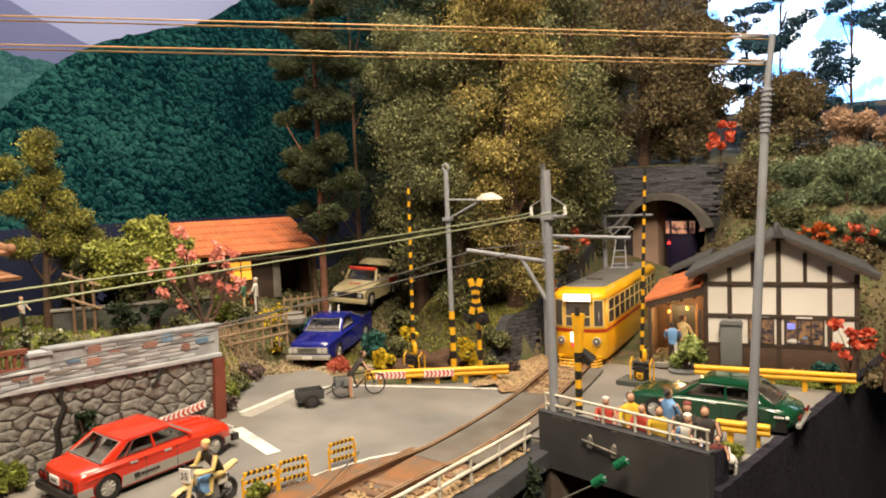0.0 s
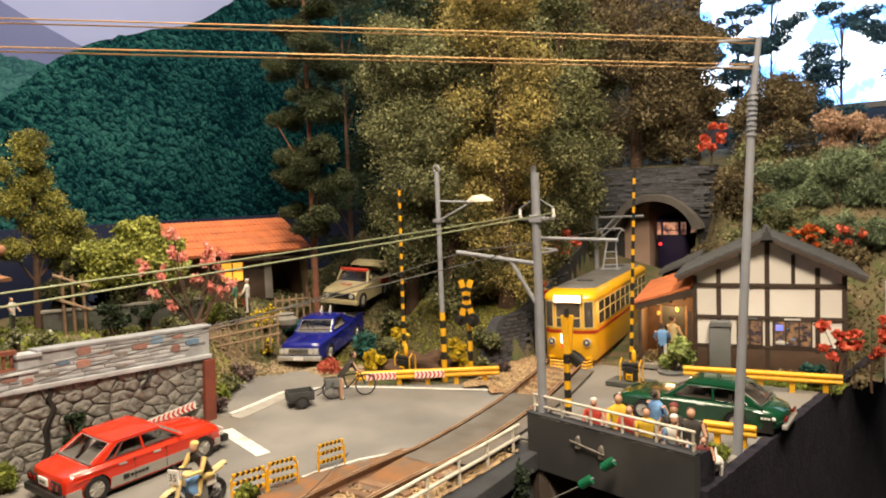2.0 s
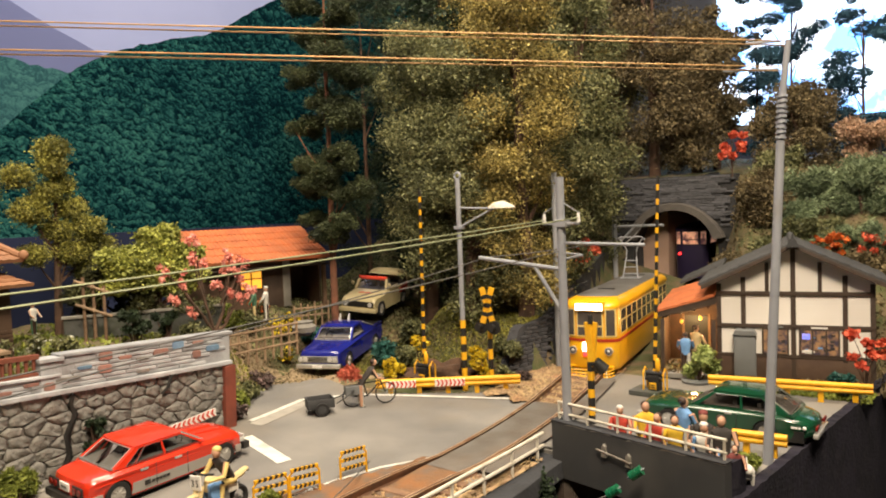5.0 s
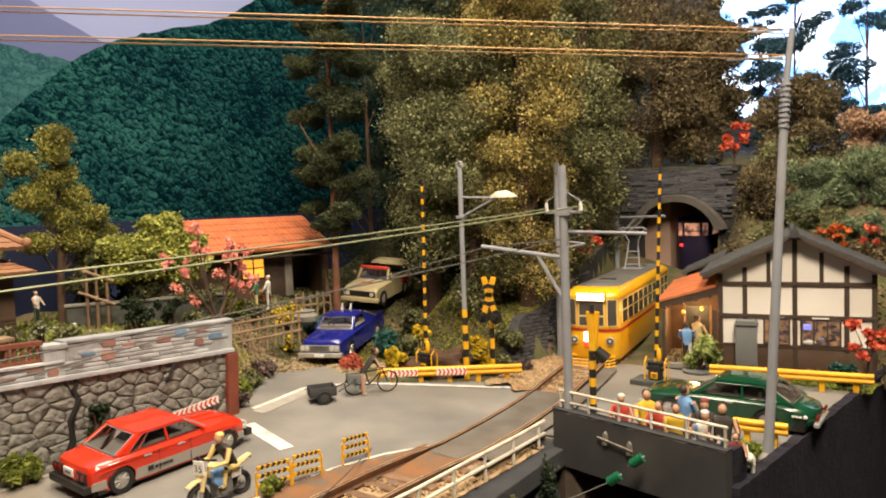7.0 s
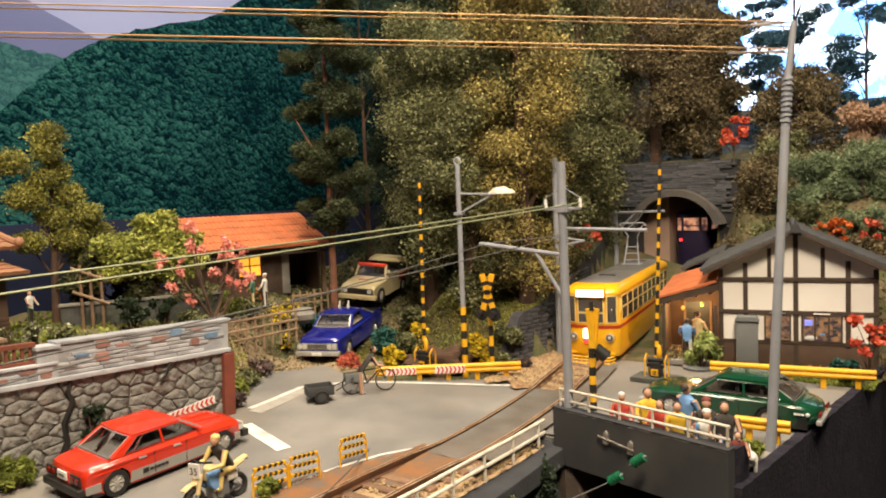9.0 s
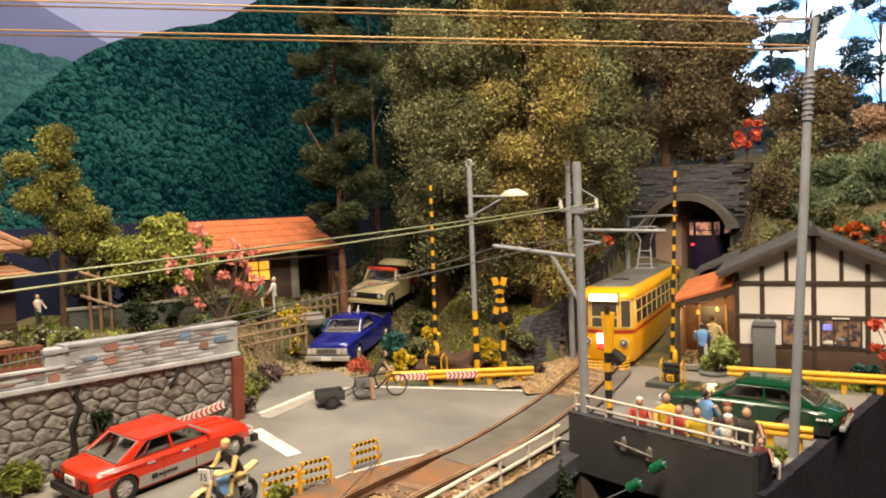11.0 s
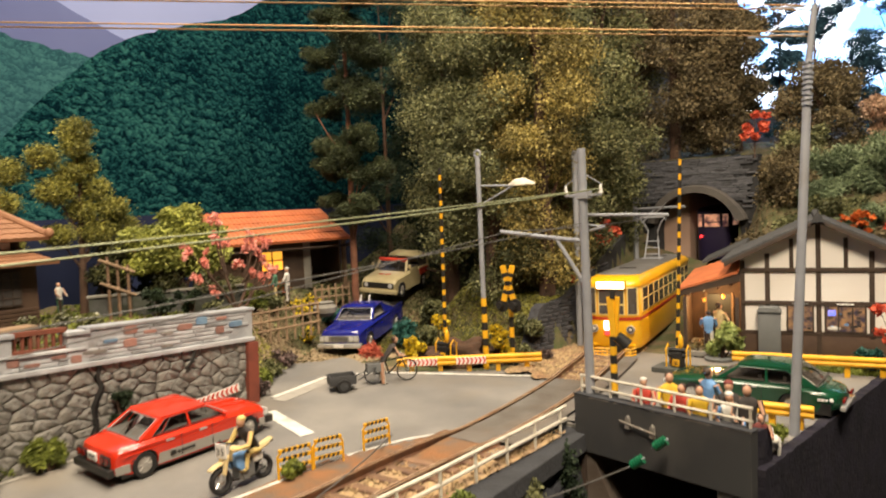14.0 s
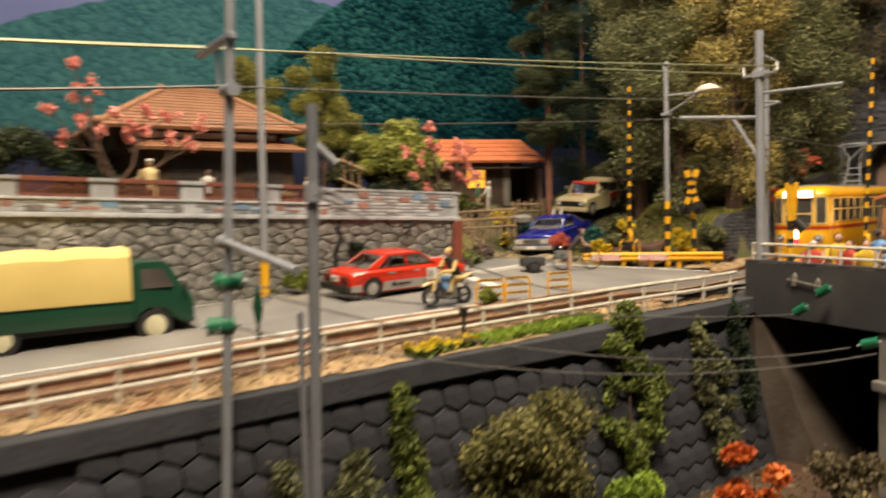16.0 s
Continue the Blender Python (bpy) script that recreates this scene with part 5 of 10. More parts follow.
red, yf, yr = car("saloon_car", at_cm(-55.4, 42.2, 0.40, 1.5, 2.6, 1.6) @ Matrix.Diagonal((0.86, 0.835, 0.86, 1)), 18.6, 7.0, 12.3, prof, (-6.6, -3.7, 1.2, 4.0, 3.42, 5.1),
                  ((0.13, 0.22), (0.235, 0.54), (0.57, 0.955)), CARRED, "glossy red four-door saloon with silver lower flanks", lower=CARSILVER, r=1.3, rim=CARSILVER, seats=SEATGREY, front_over=3.08, roof_w=0.80, crown=0.2)
bar(red, "rear_bumper", -3.3, -9.75, 1.0, 3.3, -9.05, 1.75, BLACK, "black rear bumper", 0.15)
bar(red, "front_bumper", -3.25, 8.9, 1.0, 3.25, 9.75, 1.8, BLACK, "black front bumper", 0.15)
for sx in (-1, 1):
    lamp = bar(red, "tail_lamp", sx * 1.3, -9.4, 1.95, sx * 3.0, -9.22, 2.85, BLACK, "dark tail lamp cluster", 0.05)
    for k in range(2):
        bm = bmesh.new()
        rod(bm, (sx * (1.72 + k * 0.85), -9.5, 2.4), (sx * (1.72 + k * 0.85), -9.36, 2.4), 0.32, n=14)
        part("lens", bm, TAILRED, lamp, "dark red round lens")
    bar(red, "headlamp", sx * 1.1, 9.2, 2.05, sx * 2.8, 9.4, 2.55, LAMPGLASS, "clear headlamp")
    bar(red, "side_lamp", sx * 3.05, 8.5, 1.95, sx * 3.2, 9.05, 2.4, LAMPGLASS, "pale side lamp", 0.03)
    for ya in (0.1, -3.7):
        bar(red, "door_handle", sx * 3.38, ya, 2.82, sx * 3.58, ya + 0.8, 3.0, CHROME, "chrome door handle", 0.03)
    for ya in (-2.05, 1.55):
        bar(red, "door_gap", sx * 3.46, ya, 1.0, sx * 3.515, ya + 0.06, 3.2, BLACK, "dark shut line", 0.0)
    bm = bmesh.new()
    ball(bm, (sx * 3.5, 3.2, 3.75), (0.32, 0.2, 0.24))
    part("door_mirror", bm, CARRED, red, smooth=True)
    for k, (ya, yb, za, zb_) in enumerate(((-3.35, -2.75, 1.3, 1.75), (-2.6, -2.25, 1.36, 1.62), (-2.15, -1.85, 1.36, 1.62), (-1.75, -1.45, 1.36, 1.62), (-1.35, -1.05, 1.36, 1.62), (-0.95, -0.6, 1.36, 1.62))):
        bar(red, "lettering_bar", sx * 3.5, ya, za, sx * 3.56, yb, zb_, BLACK, "dark unreadable lettering", 0.0)
    bar(red, "side_crease", sx * 3.44, -8.3, 2.62, sx * 3.53, 8.2, 2.7, CARRED, "", 0.03)
plate = bar(red, "number_plate", -0.8, -9.5, 2.1, 0.8, -9.34, 2.85, WHITE, "white plate with plain bar", 0.02)
bar(plate, "plate_bar", -0.5, -9.53, 2.35, 0.5, -9.49, 2.6, GREYBOX, "", 0.0)
for sx in (-0.9, 0.9):
    bm = bmesh.new()
    rod(bm, (sx * 0.75, 4.6, 3.5), (sx, 7.6, 3.3), 0.12, n=8)
    part("bonnet_rib", bm, CARRED, red, smooth=True)

# deep blue coupe utility with a chrome front
prof = [(-9.6, 1.2), (-9.6, 3.3), (-9.4, 3.6), (3.0, 3.65), (3.6, 3.62), (8.4, 3.4), (9.2, 3.15), (9.45, 2.8), (9.4, 1.5)]
blue, yf, yr = car("pickup_car", pose(-70.9 * K, 80.5 * K, 2.75 * K, -6, 1, 200.0) @ Matrix.Diagonal((0.9, 0.82, 0.9, 1)), 18.8, 7.2, 10.9, prof, (-2.4, -1.6, 1.5, 3.9, 3.6, 5.35),
                   ((0.16, 0.93),), CARBLUE, "deep blue pick-up car with a chrome grille, parked on gravel", r=1.25, rim=CHROME, roof_w=0.76, crown=0.3)
bar(blue, "front_bumper", -3.55, 9.0, 0.95, 3.55, 9.9, 1.6, CHROME, "chrome bumper", 0.2)
grille = bar(blue, "grille", -3.2, 9.25, 1.8, 3.2, 9.52, 2.75, CHROME, "chrome grille", 0.06)
for k in range(4):
    bar(grille, "grille_slot", -1.55, 9.5, 1.9 + k * 0.21, 1.55, 9.56, 2.0 + k * 0.21, BLACK, "", 0.0)
bar(blue, "number_plate", -0.8, 9.86, 1.05, 0.8, 9.95, 1.5, WHITE, "white plate", 0.02)
for sx in (-1, 1):
    for k in range(2):
        bm = bmesh.new()
        rod(bm, (sx * (2.0 + 0.78 * k), 9.4, 2.3), (sx * (2.0 + 0.78 * k), 9.6, 2.3), 0.34, n=14)
        part("headlamp", bm, LAMPGLASS, blue, "round headlamp", smooth=True)
    bm = bmesh.new()
    loft(bm, [[(sx * 3.2, -2.0, 3.5), (sx * 3.0, -2.0, 3.5), (sx * 2.6, -1.5, 5.2), (sx * 2.75, -1.5, 5.2)], [(sx * 3.25, -5.6, 3.5), (sx * 3.05, -5.6, 3.5), (sx * 3.0, -5.4, 3.66), (sx * 3.2, -5.4, 3.66)]])
    part("sail_panel", bm, CARBLUE, blue, "blue sail panel beside the bed")
    bm = bmesh.new()
    tube(bm, [(sx * 2.85, -1.9, 5.25), (sx * 3.22, -5.6, 3.68)], 0.09, 6)
    part("sail_trim", bm, CHROME, blue, "bright trim line", smooth=True)
    bar(blue, "bed_rail", sx * 3.05, -9.2, 3.45, sx * 3.3, -2.4, 3.72, CARBLUE, "", 0.05)
    bm = bmesh.new()
    prism(bm, [(-1.9, 5.45), (-0.9, 5.5), (-1.9, 6.6)], sx * 0.75 - 0.06, sx * 0.75 + 0.06, "x")
    part("roof_fin", bm, WHITE, blue, "pale triangular roof fin")
bar(blue, "load_bed", -2.95, -9.1, 3.3, 2.95, -2.6, 3.7, BLACK, "dark open load bed", 0.03)
bar(blue, "hood_seam", -0.05, 4.1, 3.62, 0.05, 9.0, 3.7, CARBLUE, "", 0.02)

# green hardtop coupe
prof = [(-9.3, 1.3), (-9.4, 2.1), (-9.2, 2.55), (-8.4, 2.85), (-6.5, 3.2), (2.3, 3.25), (6.5, 3.05), (8.6, 2.8), (9.25, 2.45), (9.3, 1.5)]
green, yf, yr = car("coupe_car", at_cm(-18.0, 81.3, 0.40, 0, 0, 91.5) @ Matrix.Diagonal((0.88, 0.875, 0.86, 1)), 18.6, 6.9, 10.4, prof, (-7.2, -4.5, 0.7, 3.3, 3.18, 4.95),
                    ((0.12, 0.46), (0.49, 0.93)), CARGREEN, "glossy dark green coupe parked beside yellow guard rails", r=1.25, rim=CHROME, seats=SEATDARK, roof_w=0.74, crown=0.34, nose=0.16, tail=0.16, trim=WORNMETAL)
bar(green, "front_bumper", -3.0, 8.95, 1.1, 3.0, 9.6, 1.6, CHROME, "chrome bumper", 0.15)
bar(green, "rear_bumper", -2.9, -9.65, 1.05, 2.9, -9.1, 1.55, CHROME, "chrome bumper", 0.15)
for sx in (-1, 1):
    bar(green, "door_handle", sx * 3.3, -1.3, 2.75, sx * 3.52, -0.5, 2.92, CHROME, "chrome door handle", 0.03)
    for ya in (-1.75, 2.2):
        bar(green, "door_gap", sx * 3.4, ya, 1.0, sx * 3.465, ya + 0.06, 3.0, BLACK, "dark shut line", 0.0)
    bar(green, "sill_trim", sx * 3.3, -4.0, 0.86, sx * 3.42, 3.4, 0.95, CHROME, "thin bright trim", 0.01)
    for k in range(3):
        bar(green, "lettering_bar", sx * 3.24, -7.4 - k * 0.34, 2.05, sx * 3.36, -7.14 - k * 0.34, 2.22, WHITE, "pale unreadable lettering", 0.0)
    bm = bmesh.new()
    ball(bm, (sx * 3.2, -8.4, 2.15), (0.12, 0.22, 0.22))
    part("badge", bm, WHITE, green, "small pale badge", smooth=True)
    for k in range(2):
        bm = bmesh.new()
        rod(bm, (sx * (1.3 + 0.75 * k), 9.1, 2.1), (sx * (1.3 + 0.75 * k), 9.38, 2.1), 0.32, n=14)
        part("headlamp", bm, LAMPGLASS, green, "round headlamp", smooth=True)
    bar(green, "tail_lamp", sx * 1.3, -9.5, 1.85, sx * 2.6, -9.3, 2.25, TAILRED, "red tail lamp", 0.04)
bm = bmesh.new()
ball(bm, (-2.85, -6.1, 3.42), (0.1, 0.26, 0.22))
part("fuel_cap", bm, CHROME, green, "chrome fuel cap", smooth=True)

# cream off-roader, its rear hood propped open
jeep = thing("off_road_car", 0, 0, 0, 0, "cream off-road car with red trim and a raised soft top", "car")
jeep.matrix_basis = pose(-75.0 * K, 91.7 * K, (ground_z(-75.0, 91.7) + 0.35) * K, -6, -4, 196) @ Matrix.Diagonal((0.88, 0.76, 0.86, 1))
prof = [(-8.0, 1.3), (-8.0, 3.9), (1.9, 3.95), (2.2, 3.95), (6.6, 3.65), (7.3, 3.35), (7.6, 3.0), (7.6, 1.6)]
out = prof + [(6.6, 1.0)] + arc(5.0, 1.3, 1.6, 0, 180)[1:-1] + [(3.3, 1.0), (-3.2, 1.0)] + arc(-4.9, 1.3, 1.6, 0, 180)[1:-1] + [(-6.6, 1.0)]
bm = bmesh.new()
rings = []
for k in (-1.0, -0.97, -0.85, 0.0, 0.85, 0.97, 1.0):
    rings.append([(k * 3.4 * (1 - 0.07 * max(0.0, y - 4.5) / 3.1), y, z - (0.3 * max(0.0, (abs(k) - 0.85) / 0.15) ** 2 if z > 2.8 else 0)) for y, z in out])
loft(bm, rings)
part("body", bm, CARCREAM, jeep, smooth=True)
bar(jeep, "front_bumper", -3.6, 7.3, 1.1, 3.6, 8.1, 1.8, CARCREAM, "pale bumper", 0.15)
bar(jeep, "grille", -2.9, 7.45, 2.0, 2.9, 7.72, 2.95, BLACK, "black grille", 0.05)
for sx in (-0.5, 0.7):
    bm = bmesh.new()
    prism(bm, [(sx - 0.5, 4.4), (sx + 0.25, 4.9), (sx + 0.5, 4.6), (sx - 0.2, 4.1)], 3.86, 3.96, "z")
    part("bonnet_marking", bm, REDPAINT, jeep, "red bonnet marking")
bm = bmesh.new()
quad(bm, (-2.75, 2.15, 4.0), (2.75, 2.15, 4.0), (2.45, 0.9, 5.75), (-2.45, 0.9, 5.75))
part("windscreen", bm, GLASS, jeep, "glass windscreen")
for a, b, m in (((-2.95, 2.2, 3.9), (-2.6, 0.9, 5.85), CARCREAM), ((2.95, 2.2, 3.9), (2.6, 0.9, 5.85), CARCREAM), ((-2.7, 0.9, 5.9), (2.7, 0.9, 5.9), REDPAINT)):
    bm = bmesh.new()
    rod(bm, a, b, 0.24 if m is CARCREAM else 0.34, n=8)
    part("windscreen_frame", bm, m, jeep, "red and cream windscreen frame", smooth=True)
bar(jeep, "cockpit", -2.7, -7.4, 3.9, 2.7, 1.6, 4.02, SEATDARK, "dark open cockpit", 0.0)
for sx in (-1.3, 1.3):
    bar(jeep, "seat", sx - 0.9, -1.6, 3.8, sx + 0.9, -0.9, 5.5, SEATDARK, "dark seat", 0.15)
    bar(jeep, "door_panel", sx * 2.55 - 0.08, -2.2, 3.6, sx * 2.55 + 0.08, 1.2, 4.5, CARCREAM, "cream door top", 0.05)
    bar(jeep, "side_stripe", sx * 2.63 - 0.06, -6.8, 2.6, sx * 2.63 + 0.06, -3.0, 3.7, REDPAINT, "red side panel", 0.03)
bm = bmesh.new()
rings = []
for y, z in ((-3.9, 6.1), (-4.6, 6.35), (-6.3, 6.4), (-7.6, 6.0), (-8.0, 5.2), (-8.0, 3.9)):
    rings.append([(-3.1, y, min(z, 5.7) - 0.1), (-2.9, y, z - 0.15), (-2.3, y, z + 0.1), (2.3, y, z + 0.1), (2.9, y, z - 0.15), (3.1, y, min(z, 5.7) - 0.1), (2.7, y + 0.2, z - 0.35), (-2.7, y + 0.2, z - 0.35)])
loft(bm, rings)
part("soft_top", bm, CARCREAM, jeep, "cream roof shell", smooth=True)
for sx in (-1, 1):
    bm = bmesh.new()
    quad(bm, (sx * 2.95, -7.7, 3.9), (sx * 2.95, -4.2, 3.9), (sx * 2.75, -4.3, 5.9), (sx * 2.75, -7.4, 5.9))
    part("side_curtain", bm, SEATDARK, jeep, "dark side curtain")
    bm = bmesh.new()
    rod(bm, (sx * 2.8, -4.2, 3.9), (sx * 2.7, -4.1, 6.0), 0.14, n=6)
    part("roof_post", bm, BLACK, jeep, "black roof post")
    for yy in (5.0, -4.9):
        wheel(jeep, sx * 2.95, yy, 1.4, 0.95, CARSILVER)
    bm = bmesh.new()
    rod(bm, (sx * 2.3, 7.55, 2.5), (sx * 2.3, 7.85, 2.5), 0.4, n=14)
    part("headlamp", bm, LAMPGLASS, jeep, "round headlamp", smooth=True)
    bm = bmesh.new()
    ball(bm, (sx * 3.6, 2.0, 5.0), (0.3, 0.18, 0.4))
    part("door_mirror", bm, CARCREAM, jeep, smooth=True)

# dark green lorry under a yellow canvas cover
truck = thing("canvas_lorry", -54.6, 8.8, zg(10), -1.0, "dark green lorry with a pale yellow canvas cover", "truck")
prof = [(5.2, 1.5), (5.2, 6.45), (5.6, 6.8), (7.6, 6.8), (8.05, 6.55), (9.1, 4.6), (9.6, 4.3), (9.85, 3.8), (10.0, 1.7)]
out = prof + [(9.2, 1.5)] + arc(6.75, 1.45, 1.6, 0, 180)[1:-1] + [(5.15, 1.5)]
bm = bmesh.new()
prism(bm, out, -3.6, 3.6, "x")
for v in bm.verts:
    if v.co.z > 4.2:
        v.co.x *= 0.9
part("cab", bm, TRUCKGREEN, truck, smooth=True, bevel=0.25, seg=3)
for sx in (-1, 1):
    bm = bmesh.new()
    xx = sx * 3.42
    vs = [(xx + sx * 0.1, 5.8, 4.6), (xx + sx * 0.1, 8.4, 4.6), (xx - sx * 0.13, 7.6, 6.2), (xx - sx * 0.13, 5.8, 6.2)]
    quad(bm, *vs)
    part("side_window", bm, GLASSDARK, truck, "dark cab window")
    bm = bmesh.new()
    ball(bm, (sx * 3.8, 9.2, 4.5), (0.3, 0.15, 0.5))
    part("door_mirror", bm, BLACK, truck, smooth=True)
    bm = bmesh.new()
    rod(bm, (sx * 2.6, 9.75, 2.6), (sx * 2.6, 9.95, 2.6), 0.5, n=14)
    part("headlamp", bm, LAMPGLASS, truck, "round headlamp")
bm = bmesh.new()
quad(bm, (-2.9, 9.1, 4.75), (2.9, 9.1, 4.75), (2.7, 8.2, 6.45), (-2.7, 8.2, 6.45))
part("windscreen", bm, GLASSDARK, truck, "glass windscreen")
bar(truck, "front_bumper", -3.5, 9.7, 1.2, 3.5, 10.3, 1.8, CHROME, "pale front bumper")
bar(truck, "chassis", -2.4, -12.0, 1.3, 2.4, 5.0, 2.0, BLACK, "black chassis")
bar(truck, "load_bed", -3.7, -12.5, 1.9, 3.7, 5.1, 4.0, TRUCKGREEN, "dark green load bed", 0.1)
bm = bmesh.new()
rings = []
for i in range(31):
    y = -12.6 + i * 0.586
    sag = 0.10 * abs(math.sin(math.pi * (y + 12.6) / 4.1)) ** 0.7
    rings.append([(-3.85, y, 3.7), (-3.8, y, 7.4 - (0.10 - sag) * 1.2), (-3.3, y, 8.0 - (0.10 - sag) * 2), (0, y, 8.2 - (0.10 - sag) * 2.2), (3.3, y, 8.0 - (0.10 - sag) * 2), (3.8, y, 7.4 - (0.10 - sag) * 1.2), (3.85, y, 3.7)])
loft(bm, rings)
part("canvas_cover", bm, CANVAS, truck, "pale yellow canvas cover with sagging bays", smooth=True, bevel=0.05)
CREAMRIM = mat("cream_rim", (0.66, 0.62, 0.42), 0.5, scale=40)
for sx in (-1, 1):
    for yy in (6.75, -4.6):
        w = wheel(truck, sx * 3.1, yy, 1.45, 1.0, CREAMRIM)
        bm = bmesh.new()
        rod(bm, (sx * 0.3, 0, 0), (sx * 0.52, 0, 0), 0.98, 0.9, 24)
        part("hubcap", bm, CREAMRIM, w, "cream wheel disc", smooth=True, bevel=0.05)

# ---- painted model figures: one plain mesh each ----
HAIR = mat("painted_hair", (0.045, 0.024, 0.015), 0.6, scale=60)


def figure(name, x, y, z, h, rz, shirt, trousers, label, sit=False, lean=0.0, hat=None, arms=0.3, vest=None, shoes=None):
    bm = bmesh.new()
    mats = [shirt, trousers, SKIN, hat or HAIR, vest or shirt, shoes or HAIR]

    def add(fn, k):
        n0 = len(bm.faces)
        fn()
        bm.faces.ensure_lookup_table()
        for f in bm.faces[n0:]:
            f.material_index = k
    u = h / 7.0
    hip = 3.3 * u if not sit else 1.0 * u
    for sx in (-0.42, 0.42):
        if sit:
            add(lambda sx=sx: rod(bm, (sx * u, 0, hip), (sx * 1.5 * u, -1.5 * u, hip + 0.1), 0.34 * u, 0.27 * u), 1)
            add(lambda sx=sx: rod(bm, (sx * 1.5 * u, -1.5 * u, hip + 0.1), (sx * 1.5 * u, -1.7 * u, hip - 1.4 * u), 0.27 * u, 0.2 * u), 1)
        else:
            add(lambda sx=sx: rod(bm, (sx * 1.05 * u, 0.1 * sx, 0.1), (sx * 0.8 * u, 0, hip), 0.27 * u, 0.42 * u), 1)
        add(lambda sx=sx: ball(bm, (sx * 1.05 * u, -0.22 * u, 0.14 * u) if not sit else (sx * 1.5 * u, -1.95 * u, hip - 1.4 * u), (0.25 * u, 0.5 * u, 0.18 * u), 1), 5)
    ly = -lean * u
    add(lambda: loft(bm, [[(math.cos(a) * rx * u, math.sin(a) * ry * u + ly * k, hip + zz * u) for a in [2 * math.pi * i / 10 for i in range(10)]]
                          for rx, ry, zz, k in ((0.72, 0.5, -0.3, 0), (0.68, 0.46, 0.5, 0.2), (0.85, 0.52, 1.6, 0.7), (0.88, 0.48, 2.2, 0.9), (0.35, 0.3, 2.55, 1))]), 4)
    for sx in (-1, 1):
        sh = Vector((sx * 0.95 * u, ly * 0.9, hip + 2.15 * u))
        el = sh + Vector((sx * 0.25 * u, -0.35 * u * (1 + arms), -1.15 * u))
        ha = el + Vector((-sx * 0.2 * u, -1.0 * u * arms * 2, -0.9 * u + 1.2 * u * arms))
        add(lambda sh=sh, el=el: rod(bm, sh, el, 0.27 * u, 0.22 * u), 0)
        add(lambda el=el, ha=ha: rod(bm, el, ha, 0.2 * u, 0.15 * u), 0)
        add(lambda ha=ha: ball(bm, ha, 0.2 * u, 1), 2)
    add(lambda: ball(bm, (0, ly * 1.15, hip + 3.05 * u), (0.38 * u, 0.42 * u, 0.52 * u), 2), 2)
    add(lambda: rod(bm, (0, ly, hip + 2.4 * u), (0, ly * 1.1, hip + 2.75 * u), 0.2 * u, n=8), 2)
    add(lambda: ball(bm, (0, ly * 1.15 + (0.1 if hat else 0.22) * u, hip + (3.36 if hat else 3.24) * u), (0.43 * u, (0.44 if hat else 0.36) * u, (0.33 if hat else 0.42) * u), 2), 3)
    ob = new(name, mesh_of(name, bm, mats[0], smooth=True))
    for m in mats[1:]:
        ob.data.materials.append(m)
    ob.matrix_basis = at_cm(x, y, z, 0, 0, rz) @ Matrix.Diagonal((1.08, 1.05, 1.0, 1))
    return tagged(ob, label, "figurine", "painted model figures")


def cloth(name, c):
    return mat(name, c, 0.75, second=tuple(v * 0.7 for v in c), scale=120)


C_BLUE, C_ORANGE, C_RED, C_DARK = cloth("blue_cloth", (0.16, 0.33, 0.62)), cloth("orange_cloth", (0.75, 0.26, 0.02)), cloth("red_cloth", (0.50, 0.05, 0.03)), cloth("dark_cloth", (0.035, 0.028, 0.025))
C_WHITE, C_CREAM, C_GREEN, C_MAROON = cloth("white_cloth", (0.62, 0.6, 0.55)), cloth("cream_cloth", (0.66, 0.52, 0.26)), cloth("green_cloth", (0.06, 0.15, 0.09)), cloth("maroon_cloth", (0.16, 0.03, 0.025))
C_PALEYELLOW = cloth("pale_yellow_cloth", (0.72, 0.55, 0.20))
C_YELLOW = cloth("yellow_cloth", (0.72, 0.46, 0.03))
for x, y, h, rz, sh, tr, lab, kw in (
        (-23.2, 67.9, 5.1, 25, C_RED, C_DARK, "painted figurine in a red top and white hat behind the railing", dict(hat=C_WHITE, arms=0.45)),
        (-20.7, 67.6, 5.9, 35, C_YELLOW, C_DARK, "painted figurine with long dark hair in orange holding something up", dict(arms=0.55)),
        (-19.3, 66.9, 5.3, -10, C_RED, C_DARK, "painted figurine in a red jacket behind the railing", dict(arms=0.3, lean=0.2)),
        (-17.8, 66.6, 5.4, 30, C_YELLOW, C_CREAM, "painted figurine in yellow holding a camera at the railing", dict(arms=0.35, lean=0.2)),
        (-18.0, 69.4, 6.2, 150, C_BLUE, C_CREAM, "painted figurine in a pale blue shirt", dict()),
        (-15.4, 66.6, 6.1, 20, C_DARK, C_DARK, "painted figurine in a dark jacket", dict(hat=C_MAROON)),
        (-15.1, 65.8, 5.4, 30, C_BLUE, C_BLUE, "painted figurine with white hair in a pale blouse", dict(hat=C_WHITE, vest=C_WHITE)),
        (-13.9, 66.3, 6.0, 25, C_DARK, C_DARK, "painted figurine in a black suit and white shirt", dict()),
        (-12.8, 65.9, 3.9, 30, C_MAROON, C_CREAM, "painted figurine in maroon holding a camera", dict(arms=0.6))):
    figure("figurine", x, y, zg(y), h, rz, sh, tr, lab, **kw)
figure("figurine", -29.5, 101.2, zg(101) + 0.1, 5.2, 200, C_BLUE, C_WHITE, "painted figurine in a blue top at the station entrance")
figure("figurine", -28.5, 102.4, zg(102) + 0.1, 6.0, 150, C_CREAM, C_DARK, "painted figurine in beige at the station entrance")
